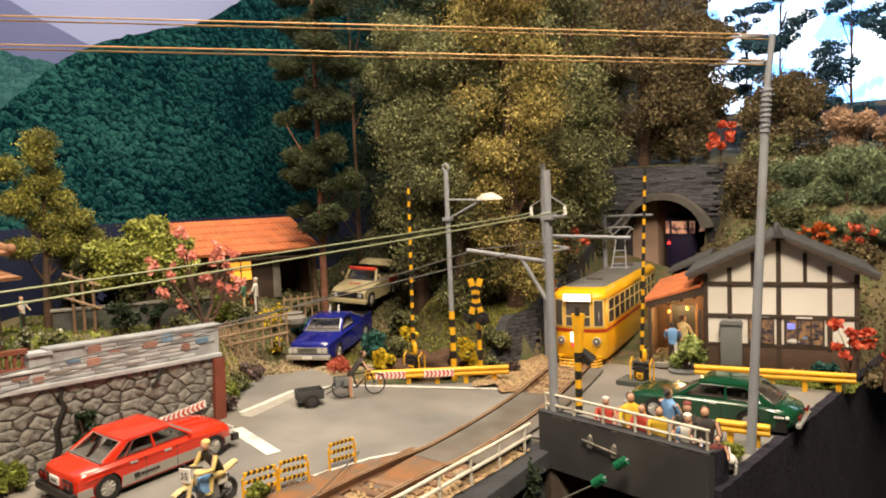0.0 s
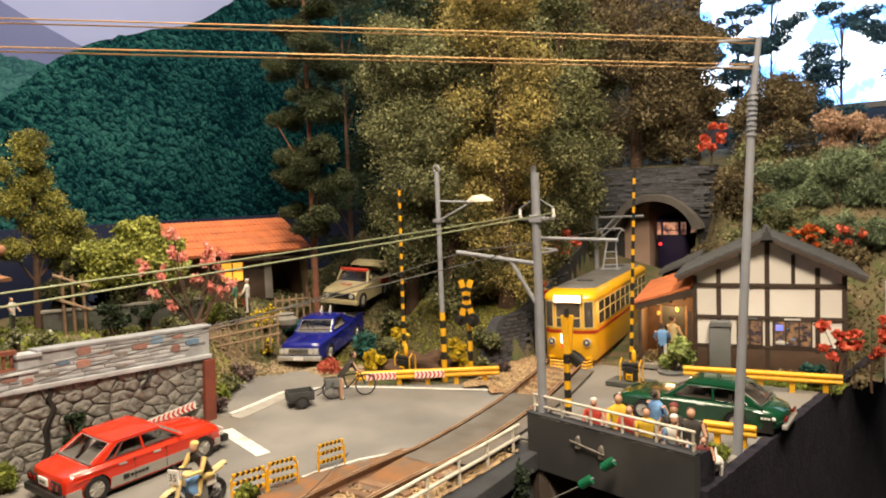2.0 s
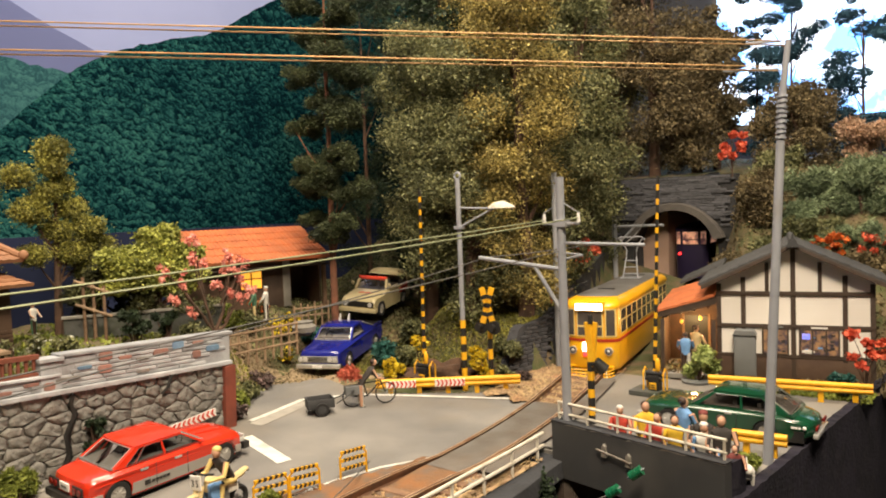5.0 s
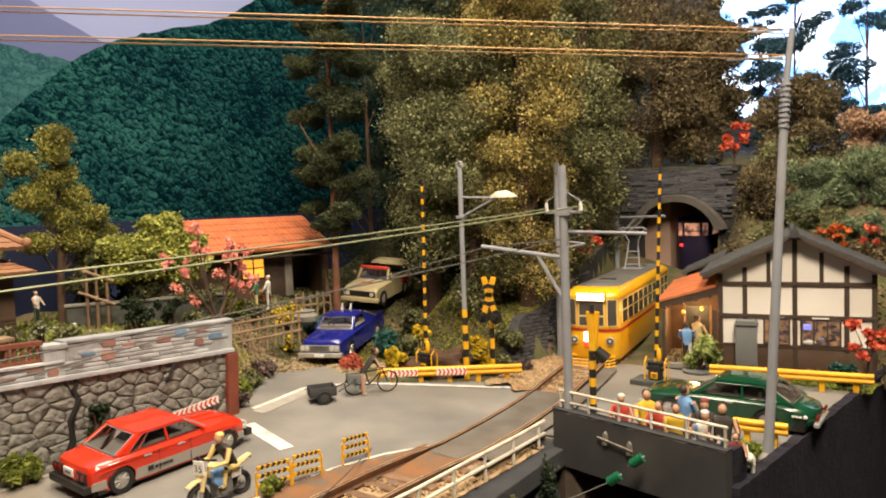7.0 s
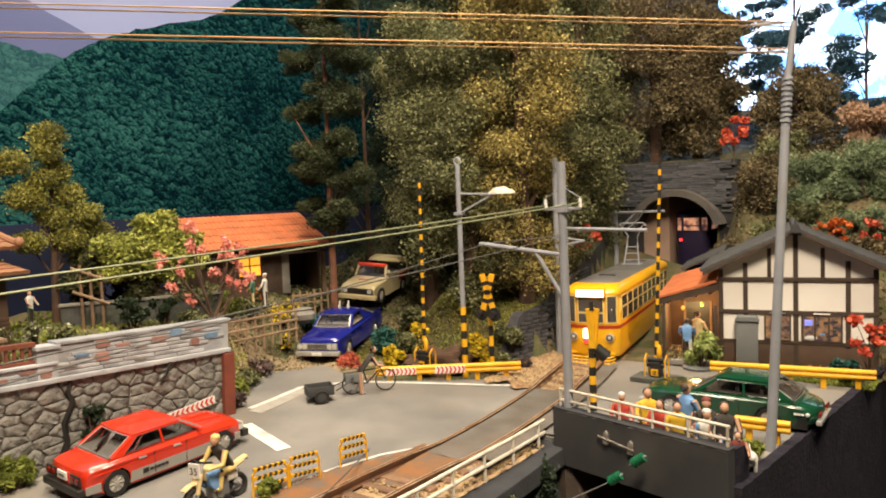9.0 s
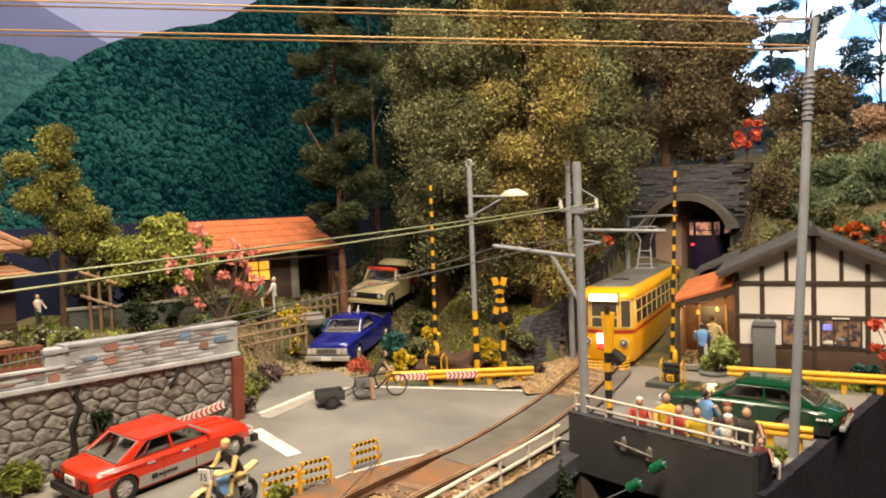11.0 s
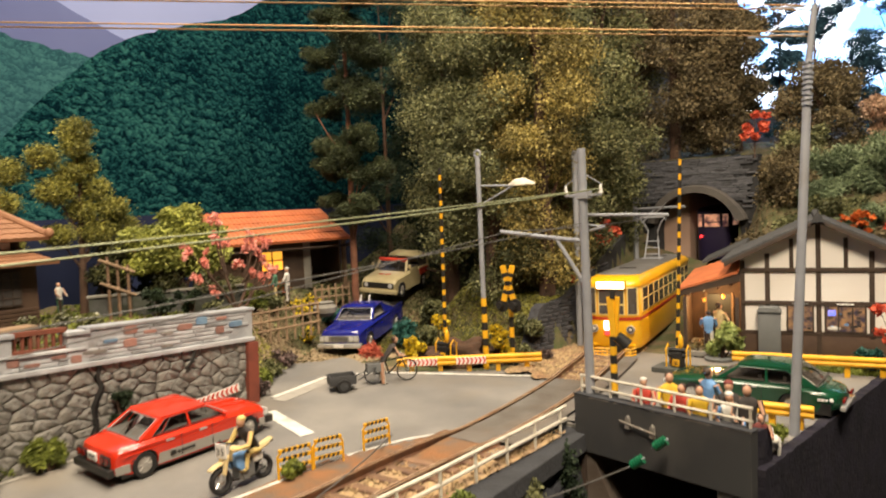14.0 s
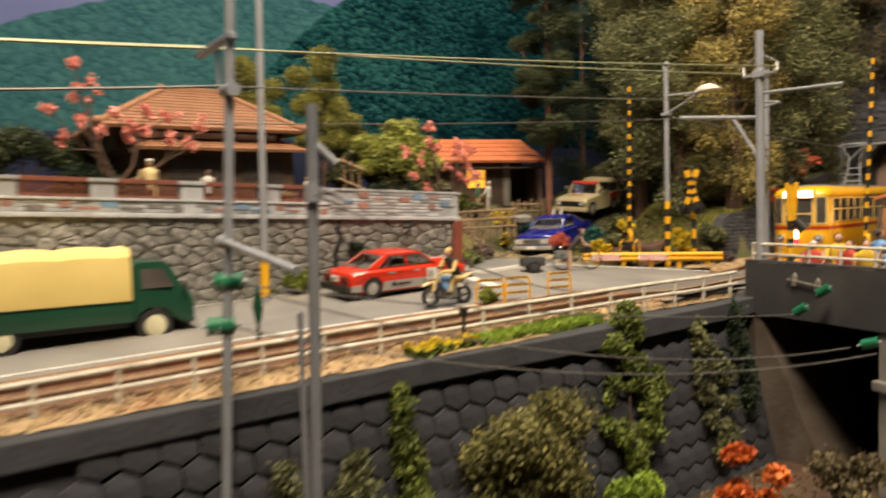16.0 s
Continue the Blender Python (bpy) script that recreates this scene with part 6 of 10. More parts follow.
figure("figurine", -79.0, 71.6, 8.6, 4.6, -40, C_GREEN, C_CREAM, "painted figurine in a green robe before the shed")
figure("figurine", -78.2, 73.0, 8.6, 4.8, -50, C_WHITE, C_WHITE, "painted figurine in a white robe before the shed", hat=C_WHITE)
figure("figurine", -84.0, 44.7, 10.6, 3.7, 120, C_WHITE, C_GREEN, "painted figurine in a white blouse and green skirt in the garden")
# cream and white cloth stand in for strong light on this figure
figure("figurine", -66.2, 19.2, 9.6, 5.6, -70, C_CREAM, C_CREAM, "figurine behind the balustrade, strong light put into its cream colour", hat=C_WHITE)
figure("figurine", -67.0, 25.4, 9.6, 4.6, -70, C_WHITE, C_CREAM, "small pale figurine behind the balustrade")

# little white dog beside the pole
bm = bmesh.new()
ball(bm, (0, 0, 1.0), (0.55, 1.0, 0.5), 2, 0.15, 2)
ball(bm, (0, 1.15, 1.45), (0.36, 0.48, 0.38), 2)
for sx in (-0.3, 0.3):
    for sy in (-0.65, 0.65):
        rod(bm, (sx, sy, 0), (sx, sy, 0.9), 0.14, 0.2, 6)
rod(bm, (0, -0.95, 1.2), (0, -1.4, 1.7), 0.14, 0.06, 6)
dog = part("dog_figurine", bm, C_WHITE, smooth=True)
dog.matrix_basis = at_cm(-12.6, 68.5, zg(68), 0, 0, 200)
tagged(dog, "small white painted dog figurine on the pavement", "figurine")

# motorcycle, with its rider figurine
moto = thing("motorcycle", 0, 0, 0, 0, "cream and white off-road motorcycle with a number board", "motorcycle")
moto.matrix_basis = at_cm(-44.61, 41.26, -0.22, 1, 4, 185.0) @ Matrix.Diagonal((1.0, 0.88, 0.9, 1))
for y, r, nm in ((2.55, 1.15, "front_wheel"), (-2.2, 1.1, "rear_wheel")):
    bm = bmesh.new()
    vs = []
    n = 24
    for i in range(n):
        a = 2 * math.pi * i / n
        vs.append([bm.verts.new((0.26 * math.sin(b), y + math.cos(a) * (r - 0.24 + 0.24 * math.cos(b)), r + math.sin(a) * (r - 0.24 + 0.24 * math.cos(b)))) for b in [2 * math.pi * k / 8 for k in range(8)]])
    for i in range(n):
        for k in range(8):
            bm.faces.new((vs[i][k], vs[i][(k + 1) % 8], vs[(i + 1) % n][(k + 1) % 8], vs[(i + 1) % n][k]))
    w = part(nm, bm, TYRE, moto, "black tyre", smooth=True)
    bm = bmesh.new()
    rod(bm, (-0.2, y, r), (0.2, y, r), 0.22, n=10)
    for k in range(9):
        a = k * 2 * math.pi / 9
        rod(bm, (0, y, r), (0, y + math.cos(a) * (r - 0.4), r + math.sin(a) * (r - 0.4)), 0.035, n=4)
    part("spokes", bm, CHROME, w, "bright spokes")
for sx in (-0.32, 0.32):
    bm = bmesh.new()
    rod(bm, (sx, 2.55, 1.15), (sx, 1.6, 4.1), 0.12, n=8)
    part("fork", bm, CHROME, moto, "chrome fork")
bm = bmesh.new()
loft(bm, [[(-w, y, zl), (w, y, zl), (w * 0.8, y, zh), (-w * 0.8, y, zh)] for y, w, zl, zh in ((1.3, 0.35, 2.5, 3.5), (0.6, 0.6, 2.4, 3.7), (-0.3, 0.5, 2.4, 3.4), (-1.4, 0.4, 2.6, 3.1), (-3.0, 0.3, 2.9, 3.2))])
part("tank_and_seat", bm, C_CREAM, moto, "cream tank and seat", smooth=True, bevel=0.1)
bm = bmesh.new()
box(bm, -0.45, -0.9, 0.8, 0.45, 0.9, 2.3)
rod(bm, (-0.6, 0.1, 1.3), (0.6, 0.1, 1.3), 0.55, n=14)
part("engine", bm, GREYBOX, moto, "grey engine", smooth=True, bevel=0.08)
bm = bmesh.new()
tube(bm, [(0.45, 0.7, 1.6), (0.6, 0.2, 1.2), (0.6, -1.4, 1.7), (0.6, -3.0, 2.1)], 0.17, 8)
part("exhaust", bm, CHROME, moto, "chrome exhaust", smooth=True)
bm = bmesh.new()
tube(bm, [(-1.15, 1.3, 4.2), (-0.4, 1.55, 4.15), (0.4, 1.55, 4.15), (1.15, 1.3, 4.2)], 0.1, 6)
part("handlebar", bm, BLACK, moto)
bm = bmesh.new()
box(bm, -0.62, 2.15, 3.0, 0.62, 2.28, 4.25)
nb = part("number_board", bm, WHITE, moto, "white number board", bevel=0.1)
for ch, xx in (("3", 0.27), ("5", -0.22)):
    cu = bpy.data.curves.new("digit", "FONT")
    cu.body, cu.size, cu.extrude, cu.align_x = ch, 0.85 * K, 0.0001, "CENTER"
    tmp = bpy.data.objects.new("digit", cu)
    me = bpy.data.meshes.new_from_object(tmp)
    bpy.data.objects.remove(tmp)
    me.materials.append(BLACK)
    ob = new("digit", me)
    ob.parent = nb
    ob.matrix_basis = pose(xx * K, 2.295 * K, 3.3 * K, 90, 0, 180)
bm = bmesh.new()
loft(bm, [[(-0.32, y, z), (0.32, y, z), (0.26, y, z + 0.1), (-0.26, y, z + 0.1)] for y, z in ((3.6, 2.25), (2.9, 2.55), (2.1, 2.6))])
part("front_mudguard", bm, C_CREAM, moto, "cream mudguard", smooth=True)
bm = bmesh.new()
box(bm, -0.6, -1.8, 1.9, 0.6, -0.7, 2.8)
part("side_panel", bm, C_WHITE, moto, "white side panel", bevel=0.12)
for sx in (-1, 1):
    bm = bmesh.new()
    loft(bm, [[(sx * 0.3, y, zl), (sx * 0.74, y, zl), (sx * 0.66, y, zh), (sx * 0.3, y, zh)] for y, zl, zh in ((1.35, 2.2, 3.2), (0.7, 1.5, 3.3), (-0.1, 2.1, 3.2))])
    part("shroud", bm, C_BLUE, moto, "pale blue radiator shroud", smooth=True, bevel=0.06)
    bm = bmesh.new()
    rod(bm, (sx * 0.32, 2.38, 1.7), (sx * 0.32, 1.85, 3.3), 0.2, 0.2, 10)
    part("fork_cover", bm, C_CREAM, moto, "cream fork cover", smooth=True)
    bm = bmesh.new()
    tube(bm, [(sx * 0.3, 1.5, 1.0), (sx * 0.36, -0.4, 0.75), (sx * 0.3, -2.2, 1.1)], 0.12, 6)
    part("frame_tube", bm, BLACK, moto, smooth=True)
bm = bmesh.new()
loft(bm, [[(-w, y, z), (w, y, z), (w * 0.8, y, z + 0.14), (-w * 0.8, y, z + 0.14)] for y, z, w in ((-1.4, 2.75, 0.4), (-2.4, 3.0, 0.4), (-3.4, 3.3, 0.3))])
part("rear_mudguard", bm, C_CREAM, moto, "cream rear mudguard", smooth=True)
bm = bmesh.new()
ball(bm, (0, -3.45, 3.15), (0.24, 0.16, 0.2))
part("tail_lamp", bm, CHROME, moto, "bright tail lamp", smooth=True)
rider = figure("figurine", -44.72, 42.5, 1.6, 5.7, 5.0, C_PALEYELLOW, C_PALEYELLOW, "painted rider figurine in yellow and white on the motorcycle", sit=True, lean=1.3, hat=C_PALEYELLOW, arms=0.75, vest=C_DARK)

# bicycle with a box trailer, and its rider figurine
def ring_wheel(root, nm, y, r, tyre=0.09):
    bm = bmesh.new()
    n, vs = 28, []
    for i in range(n):
        a = 2 * math.pi * i / n
        vs.append([bm.verts.new((tyre * math.sin(b), y + math.cos(a) * (r - tyre + tyre * math.cos(b)), r + math.sin(a) * (r - tyre + tyre * math.cos(b)))) for b in [2 * math.pi * k / 6 for k in range(6)]])
    for i in range(n):
        for k in range(6):
            bm.faces.new((vs[i][k], vs[i][(k + 1) % 6], vs[(i + 1) % n][(k + 1) % 6], vs[(i + 1) % n][k]))
    w = part(nm, bm, TYRE, root, "thin black tyre", smooth=True)
    bm = bmesh.new()
    rod(bm, (-0.12, y, r), (0.12, y, r), 0.1, n=8)
    for k in range(12):
        a = k * 2 * math.pi / 12
        rod(bm, (0, y, r), (0, y + math.cos(a) * (r - 0.12), r + math.sin(a) * (r - 0.12)), 0.02, n=4)
    part("spokes", bm, GREYPAINT, w, "bright spokes")


bike = thing("bicycle", 0, 0, 0, 0, "black roadster bicycle with a dark trailer coupled behind", "bicycle")
bike.matrix_basis = at_cm(-54.5, 68.4, 0.86, 0, 0, -31) @ Matrix.Diagonal((0.88, 0.88, 0.88, 1))
ring_wheel(bike, "front_wheel", 2.3, 1.45)
ring_wheel(bike, "rear_wheel", -2.1, 1.45)
bm = bmesh.new()
for a, b in (((0, -2.1, 1.45), (0, -0.2, 1.3)), ((0, -0.2, 1.3), (0, -0.8, 3.4)), ((0, -2.1, 1.45), (0, -0.7, 3.0)), ((0, -0.7, 3.0), (0, 1.5, 3.1)), ((0, -0.2, 1.3), (0, 1.5, 2.9)), ((0, 2.3, 1.45), (0, 1.4, 3.7))):
    rod(bm, a, b, 0.1, n=6)
part("frame", bm, BLACK, bike, smooth=True)
bm = bmesh.new()
tube(bm, [(-0.9, 0.9, 3.8), (-0.5, 1.4, 3.9), (0.5, 1.4, 3.9), (0.9, 0.9, 3.8)], 0.09, 6)
part("handlebar", bm, CHROME, bike)
bm = bmesh.new()
ball(bm, (0, -0.9, 3.5), (0.35, 0.6, 0.18))
part("saddle", bm, BLACK, bike, smooth=True)
bm = bmesh.new()
box(bm, -0.65, -3.2, 1.7, 0.65, -1.2, 2.9)
part("pannier", bm, GREYBOX, bike, "dark grey pannier", bevel=0.1)
figure("figurine", -55.0, 67.5, 0.86, 5.4, 149, C_DARK, SKIN, "painted rider figurine bent over the bicycle with a red pack", lean=1.9, arms=0.5, shoes=C_WHITE)
STRAWRED = leaf_mat("red_straw", (0.30, 0.05, 0.03), (0.75, 0.20, 0.12))
gb = np.random.default_rng(9)
pk = new("straw_bundle", leaves_mesh("straw_bundle", clump_points(gb, [(0, 0, 0), (0.4, 0.3, -0.4), (-0.3, -0.5, -0.3)], [1.0, 0.8, 0.8], 900, 0.2, 0.8), 0.55, STRAWRED, gb, 0, 0.25))
pk.matrix_basis = at_cm(-55.9, 66.8, 4.9)
tagged(pk, "bulky bundle of red straw on the cyclist's back", "bundle")
CARTGREY = mat("cart_grey", (0.05, 0.05, 0.053), 0.7, second=(0.035, 0.035, 0.037), scale=60)
cart = thing("box_cart", 0, 0, 0, 0, "dark grey two-wheeled box cart behind the bicycle", "cart")
cart.matrix_basis = at_cm(-56.9, 63.0, 0.86, 0, 0, -31) @ Matrix.Diagonal((0.8, 0.8, 0.74, 1))
for b in ((-1.5, -2.1, 1.2, 1.5, 2.1, 1.4), (-1.55, -2.1, 1.4, -1.4, 2.1, 2.8), (1.4, -2.1, 1.4, 1.55, 2.1, 2.8), (-1.5, -2.1, 1.4, 1.5, -1.95, 2.8), (-1.5, 1.95, 1.4, 1.5, 2.1, 2.8)):
    bar(cart, "board", *[v * 0.88 for v in b], CARTGREY, "", 0.03)
for sx in (-1, 1):
    wheel(cart, sx * 1.6, 0, 1.0, 0.35, CARTGREY)
    bm = bmesh.new()
    tube(bm, [(sx * 1.3, 2.1, 1.6), (sx * 0.9, 3.6, 2.2), (0, 5.0, 2.9)], 0.09, 6)
    part("drawbar", bm, CARTGREY, cart)

# ---- guard rails, gates, posts, masts and wires ----
def guard_rail(x0, y0, x1, y1, z0, z1, top, posts, label, arrows=False):
    L = math.hypot(x1 - x0, y1 - y0)
    root = thing("guard_rail", x0, y0, 0, math.degrees(math.atan2(y1 - y0, x1 - x0)), label, "guard rail", "yellow guard rails")
    bm = bmesh.new()
    prof = [(-0.1, top - 1.12), (0.12, top - 1.12), (0.36, top - 0.93), (0.36, top - 0.75), (0.14, top - 0.56), (0.36, top - 0.38), (0.36, top - 0.18), (0.12, top), (-0.1, top)]
    prism(bm, [(-a, b) for a, b in prof], 0, L, "x")
    part("beam", bm, YELLOW, root, bevel=0.05)
    for k in range(posts):
        xx = L * (k + 0.5) / posts
        z = lerp(z0, z1, (k + 0.5) / posts)
        bm = bmesh.new()
        box(bm, xx - 0.28, 0.0, z - 0.2, xx + 0.28, 0.45, top - 0.15)
        part("post", bm, YELLOW, root, bevel=0.06)
    if arrows:
        for x_a in (1.3, 7.2):
            bm = bmesh.new()
            box(bm, x_a, -0.5, top - 1.0, x_a + 3.6, -0.42, top - 0.16)
            sign = part("chevron_sign", bm, WHITE, root, "white strip with red chevrons")
            for k in range(7):
                bm = bmesh.new()
                xx = x_a + 0.15 + k * 0.5
                zc = top - 0.58
                for sgn in (-1, 1):
                    prism(bm, [(xx, zc + sgn * 0.4), (xx + 0.22, zc + sgn * 0.4), (xx + 0.44, zc), (xx + 0.22, zc)], -0.53, -0.5, "y")
                part("chevron", bm, REDPAINT, sign)
    return root


guard_rail(-57.0, 72.2, -43.2, 83.0, 1.2, 0.6, 2.75, 5, "yellow guard rail with red chevron strips beside the crossing", True)
guard_rail(-23.6, 92.2, -7.6, 95.6, 0.6, 0.7, 3.0, 5, "long yellow guard rail before the station")
guard_rail(-15.7, 74.9, -11.2, 75.3, 0.3, 0.35, 2.5, 2, "short yellow guard rail beside the green coupe")

# chevron board on the wall
chev = thing("chevron_board", WX + 0.45, 45.9, 2.45, 0, "long white board with red chevrons on the fieldstone wall", "sign", rx=6.5)
bm = bmesh.new()
box(bm, 0, 0, -0.4, 0.12, 6.4, 0.4)
part("board", bm, WHITE, chev)
for k in range(11):
    bm = bmesh.new()
    yy = 0.25 + k * 0.55
    for sgn in (-1, 1):
        prism(bm, [(yy + 0.24, sgn * 0.36), (yy + 0.48, sgn * 0.36), (yy + 0.24, 0), (yy, 0)], 0.12, 0.15, "x")
    part("chevron", bm, REDPAINT, chev)


def striped(root, name, p, q, r, n, first=0, mats=(YELLOW, BLACK), sides=12):
    p, q = Vector(p), Vector(q)
    for k in range(n):
        bm = bmesh.new()
        rod(bm, p.lerp(q, k / n), p.lerp(q, (k + 1) / n), r, n=sides)
        part(name, bm, mats[(k + first) % 2], root, smooth=True)


# barricades
def barricade(x0, y0, x1, y1, z):
    L = math.hypot(x1 - x0, y1 - y0)
    root = thing("barricade", x0, y0, z, math.degrees(math.atan2(y1 - y0, x1 - x0)), "small yellow and black striped road barricade", "barricade", "yellow barricades")
    bm = bmesh.new()
    h = 2.3
    tube(bm, [(0, 0, -0.1), (0, 0, h - 0.4), (0.4, 0, h), (L - 0.4, 0, h), (L, 0, h - 0.4), (L, 0, -0.1)], 0.10, 8)
    part("frame", bm, YELLOW, root, smooth=True)
    for zz in (2.3, 1.6, 0.85):
        for k in range(5):
            bm = bmesh.new()
            xa = 0.3 + k * (L - 0.6) / 5
            w = (L - 0.6) / 5
            prism(bm, [(xa, zz - 0.12), (xa + w * 0.5, zz - 0.12), (xa + w * 0.8, zz + 0.12), (xa + w * 0.3, zz + 0.12)], -0.16, 0.16, "y")
            part("stripe", bm, BLACK, root)
        bm = bmesh.new()
        box(bm, 0.1, -0.12, zz - 0.12, L - 0.1, 0.12, zz + 0.12)
        part("board", bm, YELLOW, root)
    return root


barricade(-43.1, 43.4, -42.4, 46.3, zg(44))
barricade(-42.4, 46.5, -41.6, 49.0, zg(47))
barricade(-41.8, 51.6, -41.2, 54.2, zg(53))


# crossing gates with raised striped arms
def crossing_gate(x, y, z, top, lean, label, base=True):
    root = thing("crossing_gate", x, y, z, 0, label, "crossing gate", "crossing gates")
    if base:
        bm = bmesh.new()
        box(bm, -2.6, -1.6, 0, 2.6, 1.6, 0.55)
        part("plinth", bm, MOSSWALL, root, "dark mossy concrete plinth", bevel=0.08)
    bm = bmesh.new()
    box(bm, -0.62, -0.6, 0.3, 0.62, 0.6, 2.3)
    part("machine_box", bm, BLACK, root, "dark machine box", bevel=0.12)
    for zz, w in ((2.5, 0.95), (1.9, 1.05)):
        bm = bmesh.new()
        rod(bm, (-w, -0.1, zz), (w, -0.1, zz), 0.3, n=12)
        part("gear_drum", bm, BLACK, root, "dark gear drum", smooth=True)
    bm = bmesh.new()
    box(bm, -0.4, -0.68, 0.75, 0.4, -0.59, 1.5)
    wp = part("warning_plate", bm, YELLOW, root, "yellow plate")
    for za in (0.9, 1.15):
        bm = bmesh.new()
        box(bm, -0.26, -0.71, za, 0.26, -0.67, za + 0.13)
        part("plate_bar", bm, BLACK, wp)
    for sx in (-1.2, 1.2):
        bm = bmesh.new()
        tube(bm, [(sx, -0.5, 0.0), (sx, -0.5, 2.6), (sx, 0.1, 3.1), (sx, 0.6, 2.6), (sx, 0.6, 0.0)], 0.1, 6)
        part("guard_hoop", bm, YELLOW, root, "yellow guard hoop", smooth=True)
    bm = bmesh.new()
    ball(bm, (0.45, -0.2, 3.5), (0.3, 0.3, 0.9))
    part("counterweight", bm, YELLOW, root, "yellow counterweight", smooth=True)
    pa, pb, n = Vector((0, 0, 2.4)), Vector((lean, 0, top)), 14
    for k in range(2 * n):
        t0, t1 = (k // 2 + (0.42 if k % 2 else 0.0)) / n, (k // 2 + (1.0 if k % 2 else 0.42)) / n
        bm = bmesh.new()
        rod(bm, pa.lerp(pb, t0), pa.lerp(pb, t1), lerp(0.24, 0.17, t0), n=8)
        part("arm", bm, BLACK if k % 2 else YELLOW, root, smooth=True)
    return root


bm = bmesh.new()
ball(bm, (0, 0, 0), (4.6, 2.4, 2.2), 4, 0.5, 2.0)
mound = part("soil_mound", bm, SOIL, smooth=True)
mound.matrix_basis = at_cm(-53.8, 80.0, 1.7, 0, 0, 35)
tagged(mound, "heap of bare brown soil round the barrier post", "soil")
crossing_gate(-53.7, 77.6, 1.3, 24.3, 0.35, "raised yellow and black crossing barrier on a bank", False)
crossing_gate(-28.9, 89.6, zg(90), 25.3, 0.9, "raised yellow and black crossing barrier beside the station")


def signal(x, y, z, h, label, bulk=1.0):
    root = thing("crossing_signal", x, y, z, 0, label, "crossing signal", "crossing signals")
    striped(root, "post", (0, 0, 0), (0, 0, h), 0.3, 9, mats=(BLACK, YELLOW))
    for k, a in enumerate((35, -35)):
        bm = bmesh.new()
        box(bm, -2.3, -0.1, -0.36, 2.3, 0.1, 0.36, Matrix.Translation((0, -0.4, h - 0.9)) @ Matrix.Rotation(radians(18), 4, "Z") @ Matrix.Rotation(radians(a * 2.1), 4, "Y"))
        bl = part("cross_board", bm, YELLOW, root, "yellow cross board with black bands", bevel=0.05)
        for t in (-1.1, 0.0, 1.1):
            bm = bmesh.new()
            box(bm, t - 0.24, -0.13, -0.38, t + 0.24, 0.13, 0.38, Matrix.Translation((0, -0.4, h - 0.9)) @ Matrix.Rotation(radians(18), 4, "Z") @ Matrix.Rotation(radians(a * 2.1), 4, "Y"))
            part("band", bm, BLACK, bl)
    for sx in (-1, 1):
        bm = bmesh.new()
        rod(bm, (sx * 0.95, -0.3, h - 3.6), (sx * 0.95, -0.55, h - 3.6), 0.85, n=16)
        rod(bm, (sx * 0.95, -0.5, h - 3.6), (sx * 0.95, -1.3, h - 3.55), 0.42, 0.46, 12)
        part("lamp_hood", bm, BLACK, root, "black lamp with target disc", smooth=True)
        bm = bmesh.new()
        rod(bm, (sx * 0.95, -0.8, h - 3.58), (sx * 0.95, -0.86, h - 3.58), 0.32, n=12)
        part("lens", bm, TAILRED, root, "dark red lens")
    bm = bmesh.new()
    box(bm, -1.0, -0.2, h - 3.7, 1.0, 0.2, h - 3.5)
    part("crossarm", bm, BLACK, root)
    return root


signal(-46.9, 82.3, 0.6, 11.4, "yellow and black level crossing signal with twin lamps")
sig2 = thing("crossing_signal", -30.3, 76.4, zg(77), 0, "yellow and black crossing signal seen from behind", "crossing signal", "crossing signals")
striped(sig2, "post", (0, 0, 0), (0, 0, 6.4), 0.36, 7, first=1)
bm = bmesh.new()
rod(bm, (0.05, 0, 10.4), (0.1, 0, 11.3), 0.3, 0.22, n=10)
part("cap", bm, BLACK, sig2, "black cap", smooth=True)
for lean in (-4, 5):
    m = Matrix.Translation((0.03 * (lean + 4), 0.15 * lean / 5, 8.3)) @ Matrix.Rotation(radians(lean), 4, "Y")
    bm = bmesh.new()
    box(bm, -0.36, -0.12, -2.3, 0.36, 0.12, 2.3, m)
    bd = part("cross_board", bm, YELLOW, sig2, "yellow board with black bands", bevel=0.06)
    for t in (-2.0,):
        bm = bmesh.new()
        box(bm, -0.38, -0.14, t - 0.2, 0.38, 0.14, t + 0.2, m)
        part("band", bm, BLACK, bd)
bm = bmesh.new()
rod(bm, (0.5, 0, 6.6), (1.3, 0.5, 5.6), 0.5, 0.7, 14)
rod(bm, (-0.4, 0.3, 6.2), (0.4, 0.3, 6.2), 0.2, n=8)
part("lamp_hood", bm, BLACK, sig2, "black lamp hood", smooth=True)

# street lamp with a striped foot
lamp = thing("street_lamp", -49.6, 80.4, 0.75, 0, "grey street lamp with a cream shade and striped foot", "street lamp")
striped(lamp, "foot", (0, 0, -0.3), (0, 0, 8.6), 0.36, 9)
bm = bmesh.new()
rod(bm, (0, 0, 8.6), (0, 0, 26.0), 0.32, 0.3, 14)
part("pole", bm, GREYPAINT, lamp, smooth=True)
bm = bmesh.new()
n = 14
vs = [[bm.verts.new((math.cos(a) * (0.42 + 0.15 * math.cos(b)), 0.15 * math.sin(b), 26.3 + math.sin(a) * (0.42 + 0.15 * math.cos(b)))) for b in [2 * math.pi * k / 6 for k in range(6)]] for a in [2 * math.pi * i / n for i in range(n)]]
for i in range(n):
    for k in range(6):
        bm.faces.new((vs[i][k], vs[i][(k + 1) % 6], vs[(i + 1) % n][(k + 1) % 6], vs[(i + 1) % n][k]))
